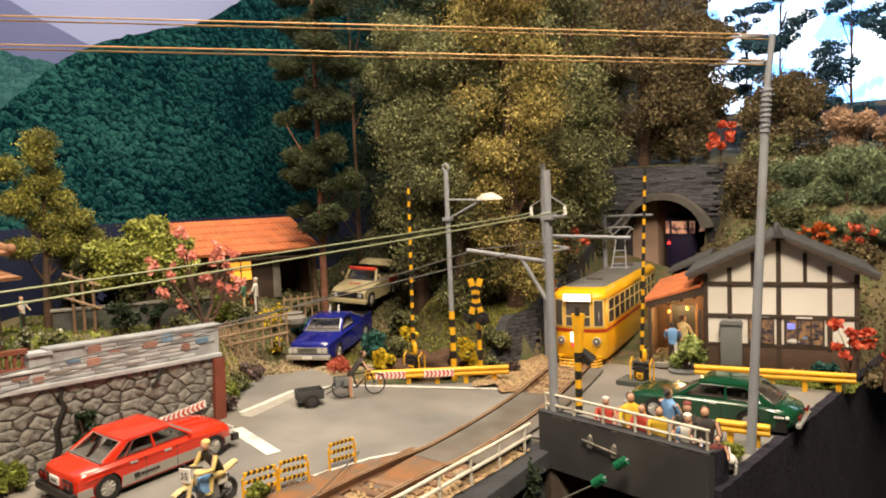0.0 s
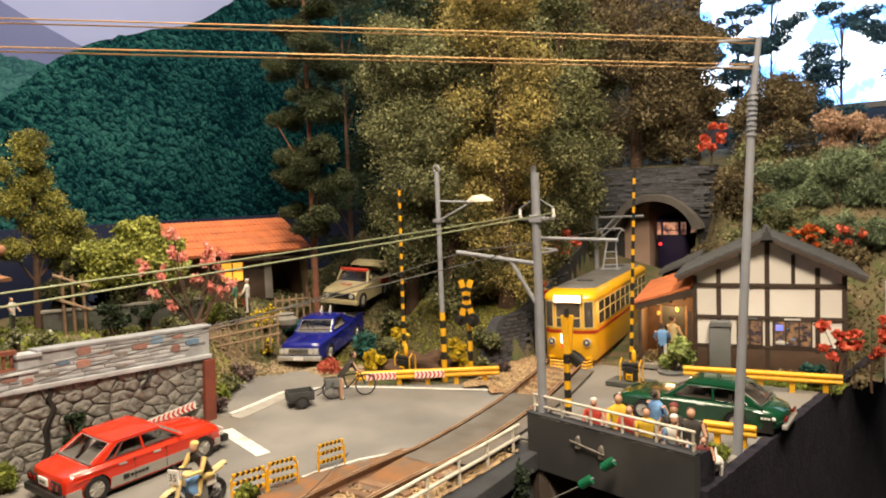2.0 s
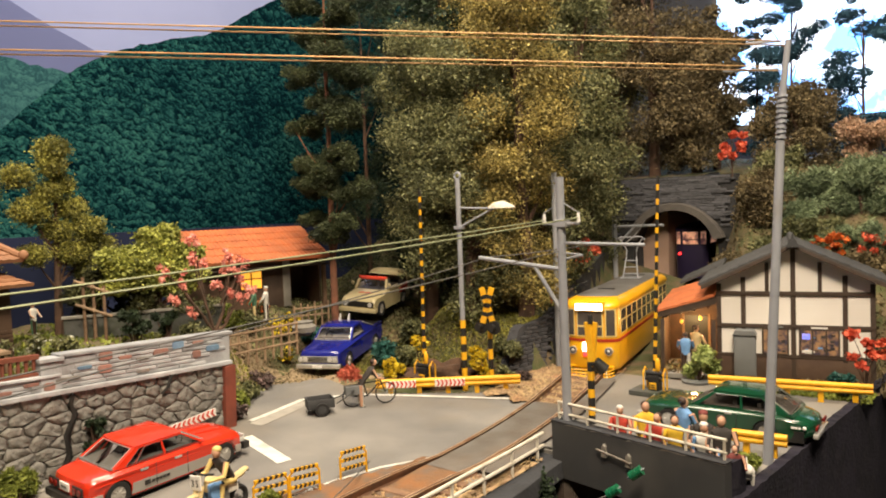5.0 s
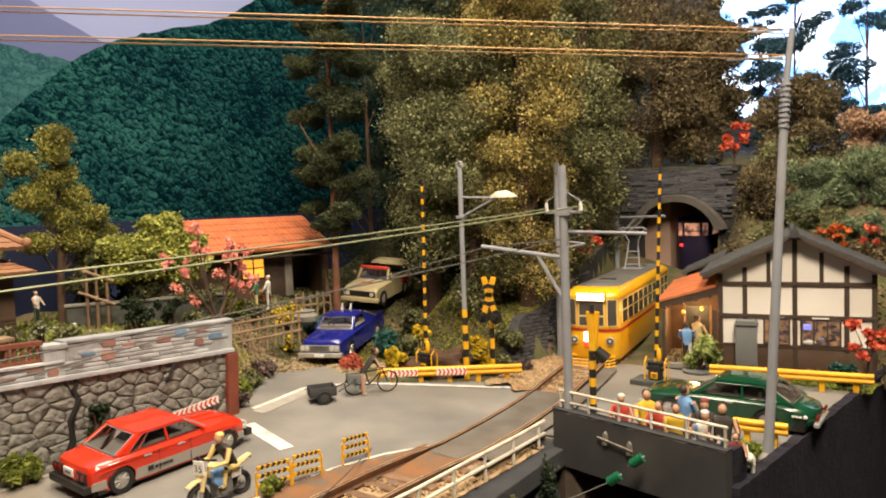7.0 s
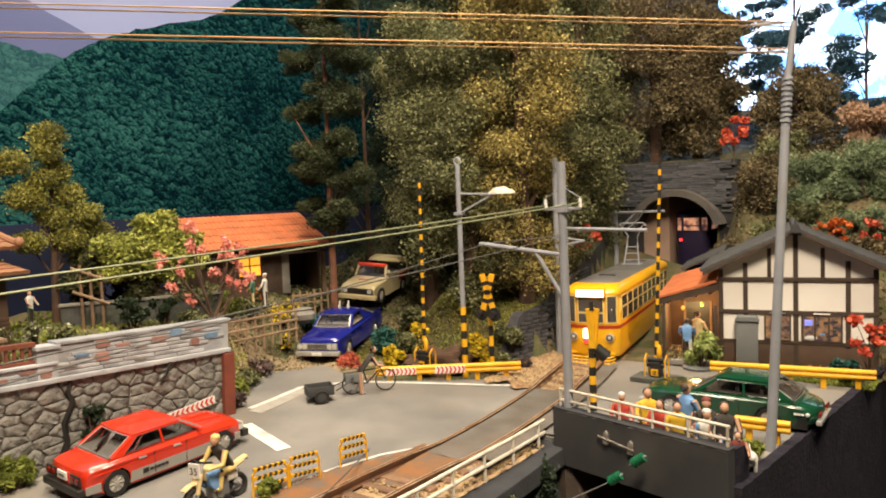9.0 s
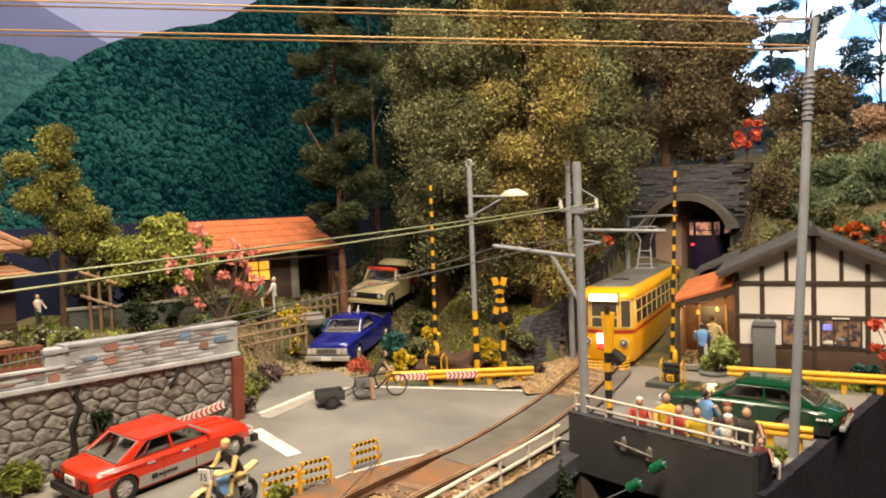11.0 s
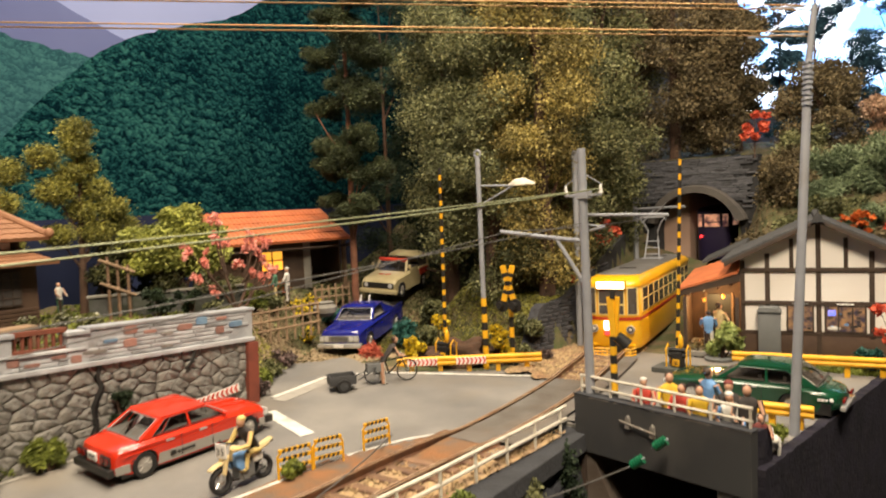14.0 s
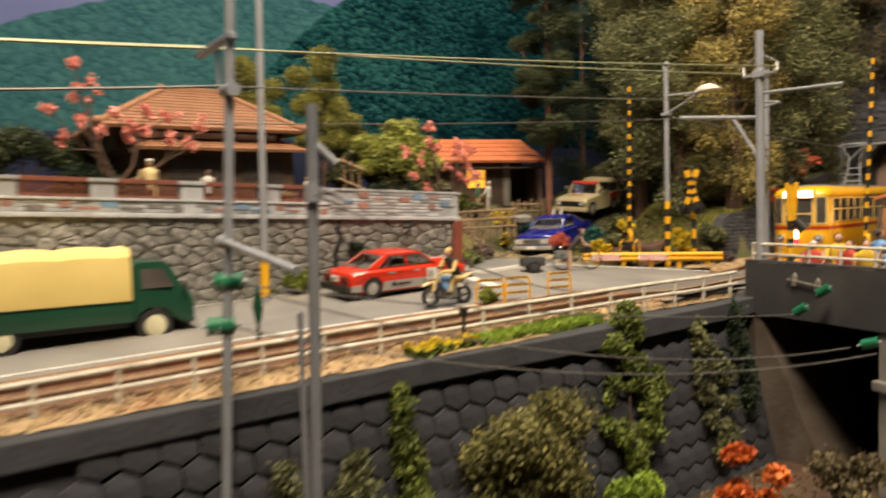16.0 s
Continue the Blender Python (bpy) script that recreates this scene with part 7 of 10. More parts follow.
part("eye_ring", bm, GREYPAINT, lamp, smooth=True)
bm = bmesh.new()
tube(bm, [(0, 0, 22.4), (5.0, 0.2, 22.2)], 0.13, 8)
tube(bm, [(0, 0, 20.0), (1.2, 0, 20.5), (5.0, 0.2, 22.2)], 0.13, 8)
part("arm", bm, GREYPAINT, lamp, smooth=True)
bm = bmesh.new()
loft(bm, [[(x, math.cos(a) * w, 22.2 + math.sin(a) * hh) for a in [math.pi * i / 8 for i in range(9)]] for x, w, hh in ((4.6, 0.3, 0.3), (5.4, 0.75, 0.75), (6.6, 1.0, 0.85), (7.6, 0.85, 0.4), (8.0, 0.4, 0.1))], closed=True)
part("shade", bm, WHITEPAINT, lamp, "cream enamel shade", smooth=True)
bm = bmesh.new()
box(bm, -0.5, -0.5, 19.8, 0.5, 0.5, 20.2)
part("clamp", bm, GREYPAINT, lamp, bevel=0.05)

# main mast beside the girder with brackets
mast = thing("catenary_mast", -28.2, 67.5, 0, 0, "light grey catenary mast with bracket arms on the bridge", "mast", "catenary masts")
bm = bmesh.new()
rod(bm, (0, 0, 0), (-0.1, 0, 25.6), 0.43, 0.38, 16)
part("pole", bm, GREYPAINT, mast, smooth=True)
bm = bmesh.new()
box(bm, -1.9, -0.16, 21.25, 1.8, 0.16, 21.5)
box(bm, -0.6, -0.5, 21.05, 0.6, 0.5, 21.75)
part("crossarm", bm, GREYPAINT, mast, bevel=0.08)
for sx in (-1.8, 1.7):
    bm = bmesh.new()
    rod(bm, (sx, 0, 21.5), (sx, 0, 22.3), 0.2, 0.12, 8)
    part("pin_insulator", bm, WHITE, mast, "white pin insulator", smooth=True)
bm = bmesh.new()
rod(bm, (-0.3, 0.2, 19.6), (7.6, 0.6, 19.4), 0.15, n=8)
part("track_arm", bm, GREYPAINT, mast, "long grey arm over the track", smooth=True)
for p, q, r, nm in (((0.1, 0.1, 18.7), (1.9, 0.2, 18.5), 0.1, "steady_arm"), ((-0.6, 0.1, 18.0), (1.9, 0.2, 18.5), 0.12, "steady_arm"), ((-9.0, -0.4, 18.2), (0, 0, 17.2), 0.2, "road_arm"), ((-2.9, -0.1, 17.4), (-0.3, 0, 13.4), 0.2, "brace"),
                   ((-1.9, 0, 22.3), (-0.1, 0, 23.3), 0.05, "stay"), ((1.8, 0, 22.3), (0.1, 0, 23.3), 0.05, "stay")):
    bm = bmesh.new()
    rod(bm, p, q, r, n=8)
    part(nm, bm, GREYPAINT, mast, smooth=True)
MBX, MBY, MBH = -45.0, 95.7, 26.6
mast_b = thing("catenary_mast", MBX, MBY, 0.8, 0, "slim grey mast standing behind the main mast", "mast", "catenary masts")
bm = bmesh.new()
rod(bm, (0, 0, 0), (0.1, 0, MBH), 0.42, 0.38, 14)
part("pole", bm, GREYPAINT, mast_b, smooth=True)
mast_c = thing("catenary_mast", -56.7, 139.0, 0.0, 0, "grey catenary mast by the tunnel mouth", "mast", "catenary masts")
bm = bmesh.new()
rod(bm, (0, 0, 0), (0, 0, 29.0), 0.5, 0.45, 12)
part("pole", bm, GREYPAINT, mast_c, smooth=True)
bm = bmesh.new()
rod(bm, (0, 0, 18.4), (10.2, -1.5, 18.6), 0.24, n=8)
part("track_arm", bm, GREYPAINT, mast_c, smooth=True)
for p, q, r in (((0, 0, 14.5), (4.2, -0.5, 18.3), 0.2), ((0, 0, 24.3), (2.2, 0, 24.3), 0.18)):
    bm = bmesh.new()
    rod(bm, p, q, r, n=8)
    part("brace", bm, GREYPAINT, mast_c, smooth=True)

# near masts in the ravine
near = thing("catenary_mast", -28.0, 14.4, -16, 0, "light grey catenary mast with crossarms and insulators", "mast", "catenary masts")
bm = bmesh.new()
rod(bm, (0, -1.3, 0), (0, 0.7, 39.3), 0.28, 0.28, 16)
part("pole", bm, GREYPAINT, near, smooth=True)
bm = bmesh.new()
box(bm, -5.8, 0.2, 35.0, 0.6, 0.7, 35.4)
part("crossarm", bm, GREYPAINT, near, bevel=0.08)
bm = bmesh.new()
rod(bm, (-2.1, 0.45, 32.6), (-2.1, 0.45, 34.8), 0.12, n=8)
part("hanger", bm, GREYPAINT, near, smooth=True)
bm = bmesh.new()
rod(bm, (-0.7, 0.35, 32.2), (0.7, 0.35, 32.2), 0.42, n=10)
part("clamp", bm, GREYPAINT, near, smooth=True)
bm = bmesh.new()
ball(bm, (0, 0.7, 39.5), (0.6, 0.6, 0.26))
part("cap", bm, WHITEPAINT, near, "pale cap", smooth=True)
bm = bmesh.new()
rod(bm, (-0.3, -0.2, 23.6), (10.4, -0.5, 22.5), 0.22, n=10)
ball(bm, (-0.3, -0.2, 23.6), 0.5)
part("brace_arm", bm, GREYPAINT, near, "grey slanting brace", smooth=True)


def insulator(x, y, z, d, label, thing_name="insulator", k=1.0):
    """A string of green discs along the direction d."""
    root = thing(thing_name, x, y, z, 0, label, "insulator", "green insulators")
    d = Vector(d).normalized()
    for i in range(5):
        bm = bmesh.new()
        rod(bm, d * (i * 0.42 * k), d * ((i * 0.42 + 0.36) * k), 0.78 * k, 0.66 * k, 14)
        part("disc", bm, INSUL, root, smooth=True)
    bm = bmesh.new()
    rod(bm, d * -0.4 * k, d * 2.5 * k, 0.14 * k, n=6)
    part("rod", bm, GREYPAINT, root)
    return root


insulator(-28.3, 13.5, 5.3, (0.3, 0.95, 0), "dark green disc insulator on the near mast", k=0.75)
insulator(-28.4, 13.0, 2.8, (0.3, 0.95, 0), "dark green disc insulator on the near mast", k=0.75)
near2 = thing("catenary_mast", -16.9, 14.2, -16, 0, "light grey mast close to the ravine with a fitted collar", "mast", "catenary masts")
bm = bmesh.new()
rod(bm, (-0.8, 0, 0), (0.9, 0, 29.8), 0.27, 0.25, 16)
part("pole", bm, GREYPAINT, near2, smooth=True)
bm = bmesh.new()
rod(bm, (0.64, 0, 25.6), (0.68, 0, 26.3), 0.40, 0.36, 14)
rod(bm, (0.64, -0.14, 28.4), (1.15, 0.93, 27.2), 0.2, n=10)
tube(bm, [(0.6, 0, 26.2), (0.8, 0.7, 26.1), (1.0, 1.3, 25.7)], 0.08, 8)
part("collar", bm, GREYPAINT, near2, smooth=True)
bm = bmesh.new()
rod(bm, (-1.2, 0, 2), (-1.4, 0.1, 20.5), 0.14, n=8)
part("conduit", bm, GREYPAINT, near2, "thin grey conduit", smooth=True)

# tall line pole on the right and its partner by the stone wall
tall = thing("line_pole", -12.4, 73.6, 0.2, 0, "tall tapering grey line pole wound with wire", "pole", "line poles")
bm = bmesh.new()
rod(bm, (0, 0, 0), (1.5, 0.3, 31.0), 0.42, 0.33, 18)
rod(bm, (1.5, 0.3, 31.0), (2.0, 0.4, 35.6), 0.28, 0.24, 14)
part("pole", bm, GREYPAINT, tall, smooth=True)
for k in range(9):
    bm = bmesh.new()
    z = 27.6 + k * 0.42
    xo, t = 1.5 * z / 31, random.Random(k).uniform(-0.25, 0.25)
    rod(bm, (xo, 0.3 * z / 31, z), (xo + t * 0.2, 0.3 * z / 31 + 0.02, z + 0.2), 0.44, n=16)
    part("winding", bm, GREYPAINT, tall, smooth=True)
bm = bmesh.new()
rod(bm, (1.3, 0.3, 35.6), (-1.0, -0.8, 35.6), 0.12, n=6)
rod(bm, (1.3, 0.3, 33.3), (-2.6, -1.6, 33.5), 0.12, n=6)
part("hook", bm, GREYPAINT, tall, smooth=True)
pole2 = thing("line_pole", -58.4, 28.0, zg(26), 0, "slim grey pole with a yellow band by the stone wall", "pole", "line poles")
bm = bmesh.new()
rod(bm, (0, 0, 0.2), (0, 0.8, 42), 0.38, 0.33, 14)
part("pole", bm, GREYPAINT, pole2, smooth=True)
bm = bmesh.new()
rod(bm, (0, 0.03, 1.6), (0, 0.09, 5.6), 0.45, 0.44, 14)
part("band", bm, YELLOW, pole2, "yellow band", smooth=True)
bm = bmesh.new()
box(bm, -0.6, 0.1, 33.0, 0.6, 1.2, 33.9)
part("knob", bm, WHITEPAINT, pole2, "pale fitting", bevel=0.15)


def wire(a, b, r, sag, material, label, group):
    bm = bmesh.new()
    a, b = Vector(a), Vector(b)
    pts = [a.lerp(b, i / 16) - Vector((0, 0, sag * 4 * (i / 16) * (1 - i / 16))) for i in range(17)]
    rings = []
    d = (b - a).normalized()
    s = d.cross(Vector((0, 0, 1))).normalized()
    u = s.cross(d)
    for p in pts:
        rings.append([p + s * math.cos(t) * r + u * math.sin(t) * r for t in [2 * math.pi * k / 6 for k in range(6)]])
    loft(bm, rings)
    ob = part("wire", bm, material, smooth=True)
    return tagged(ob, label, "wire", group)


for dz, dy in ((35.75, 0), (35.45, 0.35), (33.65, 0), (33.35, 0.35)):
    wire((-10.7, 73.9 + dy, dz), (-58.6, 28.6 + dy, dz + 2.85), 0.062, 0.0, WIREBRASS, "taut brass-coloured wire between the line poles", "line wires")
wire((-30.0, 67.5, 21.7), (-33.5, 14.9, 19.75), 0.07, 0.2, WIREGREEN, "pale green wire between the masts", "catenary wires")
wire((-26.5, 67.5, 21.9), (-31.5, 14.9, 19.25), 0.07, 0.2, WIREGREEN, "pale green wire between the masts", "catenary wires")
wire((-28.4, 67.5, 18.9), (-29.0, 14.8, 16.6), 0.045, 0.2, WIREGREY, "grey wire between the masts", "catenary wires")
wire((-36.9, 67.1, 18.1), (-32.0, 14.6, 14.75), 0.045, 0.2, WIREGREY, "grey wire between the masts", "catenary wires")
for a, b, c in (((-33.5, 14.9, 19.75), (-36, -30, 18.6), WIREGREEN), ((-31.5, 14.9, 19.25), (-34, -30, 18.2), WIREGREEN), ((-29.0, 14.8, 16.6), (-33, -30, 14.5), WIREGREY)):
    wire(a, b, 0.085, 0.4, c, "wire running on past the near mast", "catenary wires")
wire((-37.0, 67.1, 18.2), (-46.5, 120, 17.2), 0.07, 0.3, WIREGREY, "thin wire over the track", "catenary wires")
wire((-22.5, 67.9, 19.4), (-50.0, 137.6, 19.4), 0.07, 0.4, WIREGREY, "thin wire over the track", "catenary wires")
insulator(-19.4, 63.5, 1.5, (-1, -0.3, -0.75), "green disc insulator hung below the bridge girder", k=0.55)
insulator(-21.3, 63.2, -0.3, (-1, -0.3, -0.75), "green disc insulator hung below the bridge girder", k=0.55)
insulator(-14.6, 61.8, -2.4, (-1, -0.45, -0.3), "green disc insulator below the girder's end", k=0.6)
insulator(-12.6, 62.4, -2.7, (-1, -0.45, -0.3), "green disc insulator below the girder's end", k=0.6)
wire((-22.4, 62.8, -1.1), (-28.0, 14.0, 5.3), 0.06, 0.9, WIREGREY, "drooping grey feeder wire in the ravine", "feeder wires")
wire((-16.4, 60.9, -3.0), (-28.0, 13.9, 5.3), 0.06, 2.4, WIREGREY, "drooping grey feeder wire in the ravine", "feeder wires")
wire((-14.6, 61.5, -3.3), (-28.0, 14.0, 2.8), 0.06, 2.2, WIREGREY, "drooping grey feeder wire in the ravine", "feeder wires")
wire((-15.5, 14.0, 9.9), (-44.0, 58.0, -0.2), 0.055, 1.0, WIREGREY, "dark stay wire from the near mast", "feeder wires")

# small trackside posts
for x, y, h, col in ((-31.2, 21.0, 3.4, BLACK), (-31.0, 33.0, 3.2, BLACK)):
    p = thing("trackside_post", x, y, zg(y) - 1.0, 0, "short dark trackside marker post", "post", "trackside posts")
    bm = bmesh.new()
    rod(bm, (0, 0, 0), (0, 0, h), 0.14, n=8)
    part("stem", bm, col, p)
    bm = bmesh.new()
    box(bm, -0.2, -0.3, h - 0.5, 0.2, 0.3, h + 0.1)
    part("head", bm, col, p, bevel=0.05)
gp = thing("green_marker", -43.4, 21.6, zg(21), 0, "dark green roadside marker on a thin post", "marker")
bm = bmesh.new()
rod(bm, (0, 0, 0), (0, 0, 1.8), 0.14, n=8)
part("stem", bm, BLACK, gp)
bm = bmesh.new()
loft(bm, [[(-0.15, -0.2, 1.4), (0.15, -0.2, 1.4), (0.15, 0.2, 1.4), (-0.15, 0.2, 1.4)], [(-0.2, -0.4, 2.6), (0.2, -0.4, 2.6), (0.2, 0.4, 2.6), (-0.2, 0.4, 2.6)], [(-0.12, -0.15, 4.2), (0.12, -0.15, 4.2), (0.12, 0.15, 4.3), (-0.12, 0.15, 4.3)]])
part("panel", bm, CARGREEN, gp, bevel=0.08)

# ---- trams ----
def tram_body(root, L, W, z0, zs, zt, paint, side_windows, glass, frame_mat, bow=1.5):
    """A tram, its front at y = 0 facing -y: bowed ends, domed roof ends, windows let in as panes with frames."""
    hw = W / 2

    def end_y(x, w):
        return bow * (1 - math.sqrt(max(0.0, 1 - abs(x / w) ** 3)))

    def plan(w, f):
        xs = [w * math.sin(math.pi / 2 * k / 8) for k in range(-8, 9)]
        return [(x, f + end_y(x, w)) for x in xs] + [(x, L - f - end_y(x, w)) for x in xs[::-1]]
    bm = bmesh.new()
    loft(bm, [[(x, y, z) for x, y in plan(w, f)] for z, w, f in ((z0, hw * 0.95, 0.3), (z0 + 0.4, hw, 0.06), (zs, hw, 0.0), (zt, hw, 0.12))])
    part("body", bm, paint, root, smooth=True)
    bm = bmesh.new()
    loft(bm, [[(x, y, z) for x, y in plan(w, f)] for z, w, f in ((zt - 0.12, hw + 0.1, -0.12), (zt + 0.1, hw + 0.14, -0.12), (zt + 0.5, hw + 0.06, 0.1), (zt + 0.85, hw * 0.93, 0.6), (zt + 1.08, hw * 0.84, 1.3), (zt + 1.2, hw * 0.74, 2.3))])
    part("roof_edge", bm, paint, root, smooth=True)
    bm = bmesh.new()
    loft(bm, [[(x, y, z) for x, y in plan(w, f)] for z, w, f in ((zt + 1.02, hw * 0.85, 1.9), (zt + 1.22, hw * 0.76, 2.3), (zt + 1.38, hw * 0.5, 2.9), (zt + 1.43, hw * 0.2, 3.4))])
    part("roof", bm, TRAMROOF, root, "grey roof", smooth=True)
    for sx in (-1, 1):
        for k in range(side_windows):
            step = (L - 2 * bow - 0.8) / side_windows
            ya, yb = bow + 0.4 + k * step + 0.12, bow + 0.4 + (k + 1) * step - 0.12
            bm = bmesh.new()
            box(bm, sx * (hw - 0.1), ya, zs + 0.3, sx * (hw + 0.05), yb, zt - 0.35)
            w = part("window", bm, frame_mat, root, "pale window frame", bevel=0.06)
            zm = (zs + zt) / 2 + 0.1
            for za, zb in ((zs + 0.45, zm - 0.1), (zm + 0.1, zt - 0.5)):
                bm = bmesh.new()
                box(bm, sx * hw, ya + 0.2, za, sx * (hw + 0.065), yb - 0.2, zb)
                part("pane", bm, glass, w, "dark window pane")
    for xa, xb in ((-0.94, -0.56), (-0.5, 0.5), (0.56, 0.94)):
        pts = [lerp(xa, xb, i / 4) * hw for i in range(5)]
        bm = bmesh.new()
        loft(bm, [[(x, end_y(x, hw) - d, z) for x in pts] for d, z in ((-0.15, zs + 0.12), (0.13, zs + 0.12), (0.13, zt - 0.1), (-0.15, zt - 0.1))], closed=False)
        w = part("front_window", bm, frame_mat, root, "pale front window frame")
        ins = [lerp(xa + 0.05, xb - 0.05, i / 4) * hw for i in range(5)]
        for za, zb in (((zs + 0.3, zt - 0.3),) if abs(xa + xb) > 0.1 else ((zs + 0.3, lerp(zs, zt, 0.36)), (lerp(zs, zt, 0.42), zt - 0.3))):
            bm = bmesh.new()
            loft(bm, [[(x, end_y(x, hw) - d, z) for x in ins] for d, z in ((0.0, za), (0.17, za), (0.17, zb), (0.0, zb))], closed=False)
            part("pane", bm, glass, w, "dark front pane")


TRAMFRAME = mat("tram_cream_frame", (0.80, 0.60, 0.24), 0.4, second=(0.72, 0.52, 0.18), scale=40)
tram = thing("tramcar", track_x(94.0) + 0.75, 94.0, zg(94) - 0.25, 11.4, "bright yellow tramcar with a red stripe and lit headboard", "tram")
TL, TW = 36.0, 7.0
tram_body(tram, TL, TW, 1.1, 5.3, 9.2, TRAMYEL, 10, GLASSDARK, TRAMFRAME)
bm = bmesh.new()
xs = [TW / 2 * math.sin(math.pi / 2 * k / 8) for k in range(-8, 9)]
ring = [(x * 1.012, 1.5 * (1 - math.sqrt(max(0.0, 1 - abs(x / (TW / 2)) ** 3))) - 0.04) for x in xs]
ring += [(x, TL - y) for x, y in ring[::-1]]
loft(bm, [[(x, y, z) for x, y in ring] for z in (4.75, 5.15)])
part("stripe", bm, TRAMRED, tram, "red waist stripe")
bm = bmesh.new()
box(bm, -1.95, -0.45, 8.75, 1.95, 0.5, 9.95)
hb = part("headboard", bm, TRAMYEL, tram, bevel=0.15)
bm = bmesh.new()
box(bm, -1.78, -0.52, 8.9, 1.78, -0.44, 9.8)
part("sign_glass", bm, GLOWWHITE, hb, "lit cream destination glass", bevel=0.03)
for sx in (-2.35, 2.35):
    yy = 1.5 * (1 - math.sqrt(1 - abs(sx / 3.5) ** 3))
    bm = bmesh.new()
    rod(bm, (sx, yy - 0.3, 3.6), (sx, yy + 0.3, 3.6), 0.52, n=18)
    hl = part("headlamp", bm, CHROME, tram, "chrome headlamp rim", smooth=True)
    bm = bmesh.new()
    rod(bm, (sx, yy - 0.34, 3.6), (sx, yy - 0.28, 3.6), 0.4, n=16)
    part("reflector", bm, SEATDARK, hl, "dark reflector")
    bm = bmesh.new()
    ball(bm, (sx, yy - 0.32, 3.6), (0.22, 0.1, 0.22))
    part("lens", bm, LAMPGLASS, hl, "small clear lens", smooth=True)
bar(tram, "route_lamp", -1.0, -0.35, 3.5, -0.1, 0.05, 4.7, GLOWWHITE, "lit white front lamp", 0.05)
bar(tram, "red_reflector", -0.9, -0.32, 2.9, 0.1, 0.05, 3.4, GLOWRED, "red front lamp", 0.05)
for zz in (0.35, 0.75, 1.15):
    bm = bmesh.new()
    tube(bm, [(-2.8, 0.7, zz), (-2.4, -0.6, zz), (2.4, -0.6, zz), (2.8, 0.7, zz)], 0.12, 6)
    part("lifeguard_rail", bm, TRAMYEL, tram, "yellow lifeguard rail", smooth=True)
for k in range(9):
    bm = bmesh.new()
    rod(bm, (-2.4 + 0.6 * k, -0.6, 0.2), (-2.4 + 0.6 * k, -0.6, 1.25), 0.08, n=5)
    part("lifeguard_bar", bm, TRAMYEL, tram)
bm = bmesh.new()
rod(bm, (1.0, -1.5, 1.4), (1.2, 0.3, 1.6), 0.5, 0.62, 12)
part("coupler", bm, BLACK, tram, "black coupler", smooth=True)
bar(tram, "step", -2.9, 0.2, 1.35, 2.9, 0.9, 1.65, TRAMYEL, "yellow bumper beam", 0.1)
bar(tram, "truck_frame", -2.4, 2.5, -0.1, 2.4, TL - 2.5, 1.3, BLACK, "dark running gear", 0.05)
for yy in (8, 28):
    for d in (-2.2, 2.2):
        bm = bmesh.new()
        rod(bm, (-2.3, yy + d, 0.95), (2.3, yy + d, 0.95), 0.95, n=18)
        part("wheelset", bm, RAIL, tram, smooth=True)
yb, zr = 25.0, 10.6
for sx in (-1, 1):
    bm = bmesh.new()
    tube(bm, [(sx * 1.15, yb - 1.2, zr), (sx * 0.8, yb - 0.2, zr + 3.2), (sx * 0.75, yb + 0.2, zr + 4.3), (sx * 1.35, yb - 0.2, zr + 5.6), (sx * 1.9, yb - 0.3, zr + 6.3)], 0.12, 6)
    part("collector_arm", bm, GREYPAINT, tram, "pale grey collector arm", smooth=True)
for t in (0.7, 1.7, 2.7):
    bm = bmesh.new()
    rod(bm, (-1.05, yb - 1.0 + t * 0.3, zr + t), (1.05, yb - 1.0 + t * 0.3, zr + t), 0.09, n=6)
    part("collector_rung", bm, GREYPAINT, tram)
bm = bmesh.new()
tube(bm, [(-2.2, yb - 0.4, zr + 6.0), (-1.7, yb - 0.4, zr + 6.45), (1.7, yb - 0.4, zr + 6.45), (2.2, yb - 0.4, zr + 6.0)], 0.12, 6)
part("contact_bow", bm, GREYPAINT, tram, "pale grey contact bow", smooth=True)
bar(tram, "collector_base", -1.5, yb - 1.7, zr - 0.2, 1.5, yb + 0.4, zr + 0.12, GREYPAINT, "", 0.05)
for yy in (8.5, 29.0):
    bar(tram, "roof_hatch", -1.1, yy, 10.45, 1.1, yy + 0.8, 10.72, BLACK, "dark roof hatch", 0.05)

dark_tram = thing("tramcar", -48.1, 155.6, 5.2, 4.0, "dark purple tramcar with lit windows inside the tunnel", "tram")
tram_body(dark_tram, 30, 6.6, 0.2, 8.5, 11.6, PURPLE, 7, GLOWPINK, PURPLE)
bm = bmesh.new()
rod(bm, (-2.2, -0.2, 6.9), (-2.2, 0.4, 6.9), 0.26, n=12)
part("tail_lamp", bm, GLOWRED, dark_tram, "glowing red tail lamp", smooth=True)
bar(dark_tram, "running_gear", -2.6, 2, -1.2, 2.6, 28, 0.5, BLACK, "dark running gear", 0.05)

# ---- the half-timbered station ----
stn = thing("station_building", -25.6, 101.6, zg(101), 13.9, "half-timbered station with white panels and grey tiled roof", "building")
SW, SD, EZ, AZ = 17.4, 15.0, 11.9, 16.4
bm = bmesh.new()
prism(bm, [(0, -0.6), (0, EZ), (SW / 2, AZ - 0.3), (SW, EZ), (SW, -0.6)], 0.25, 0.7, "y")
front = part("front_wall", bm, PLASTER, stn, "white plaster wall")
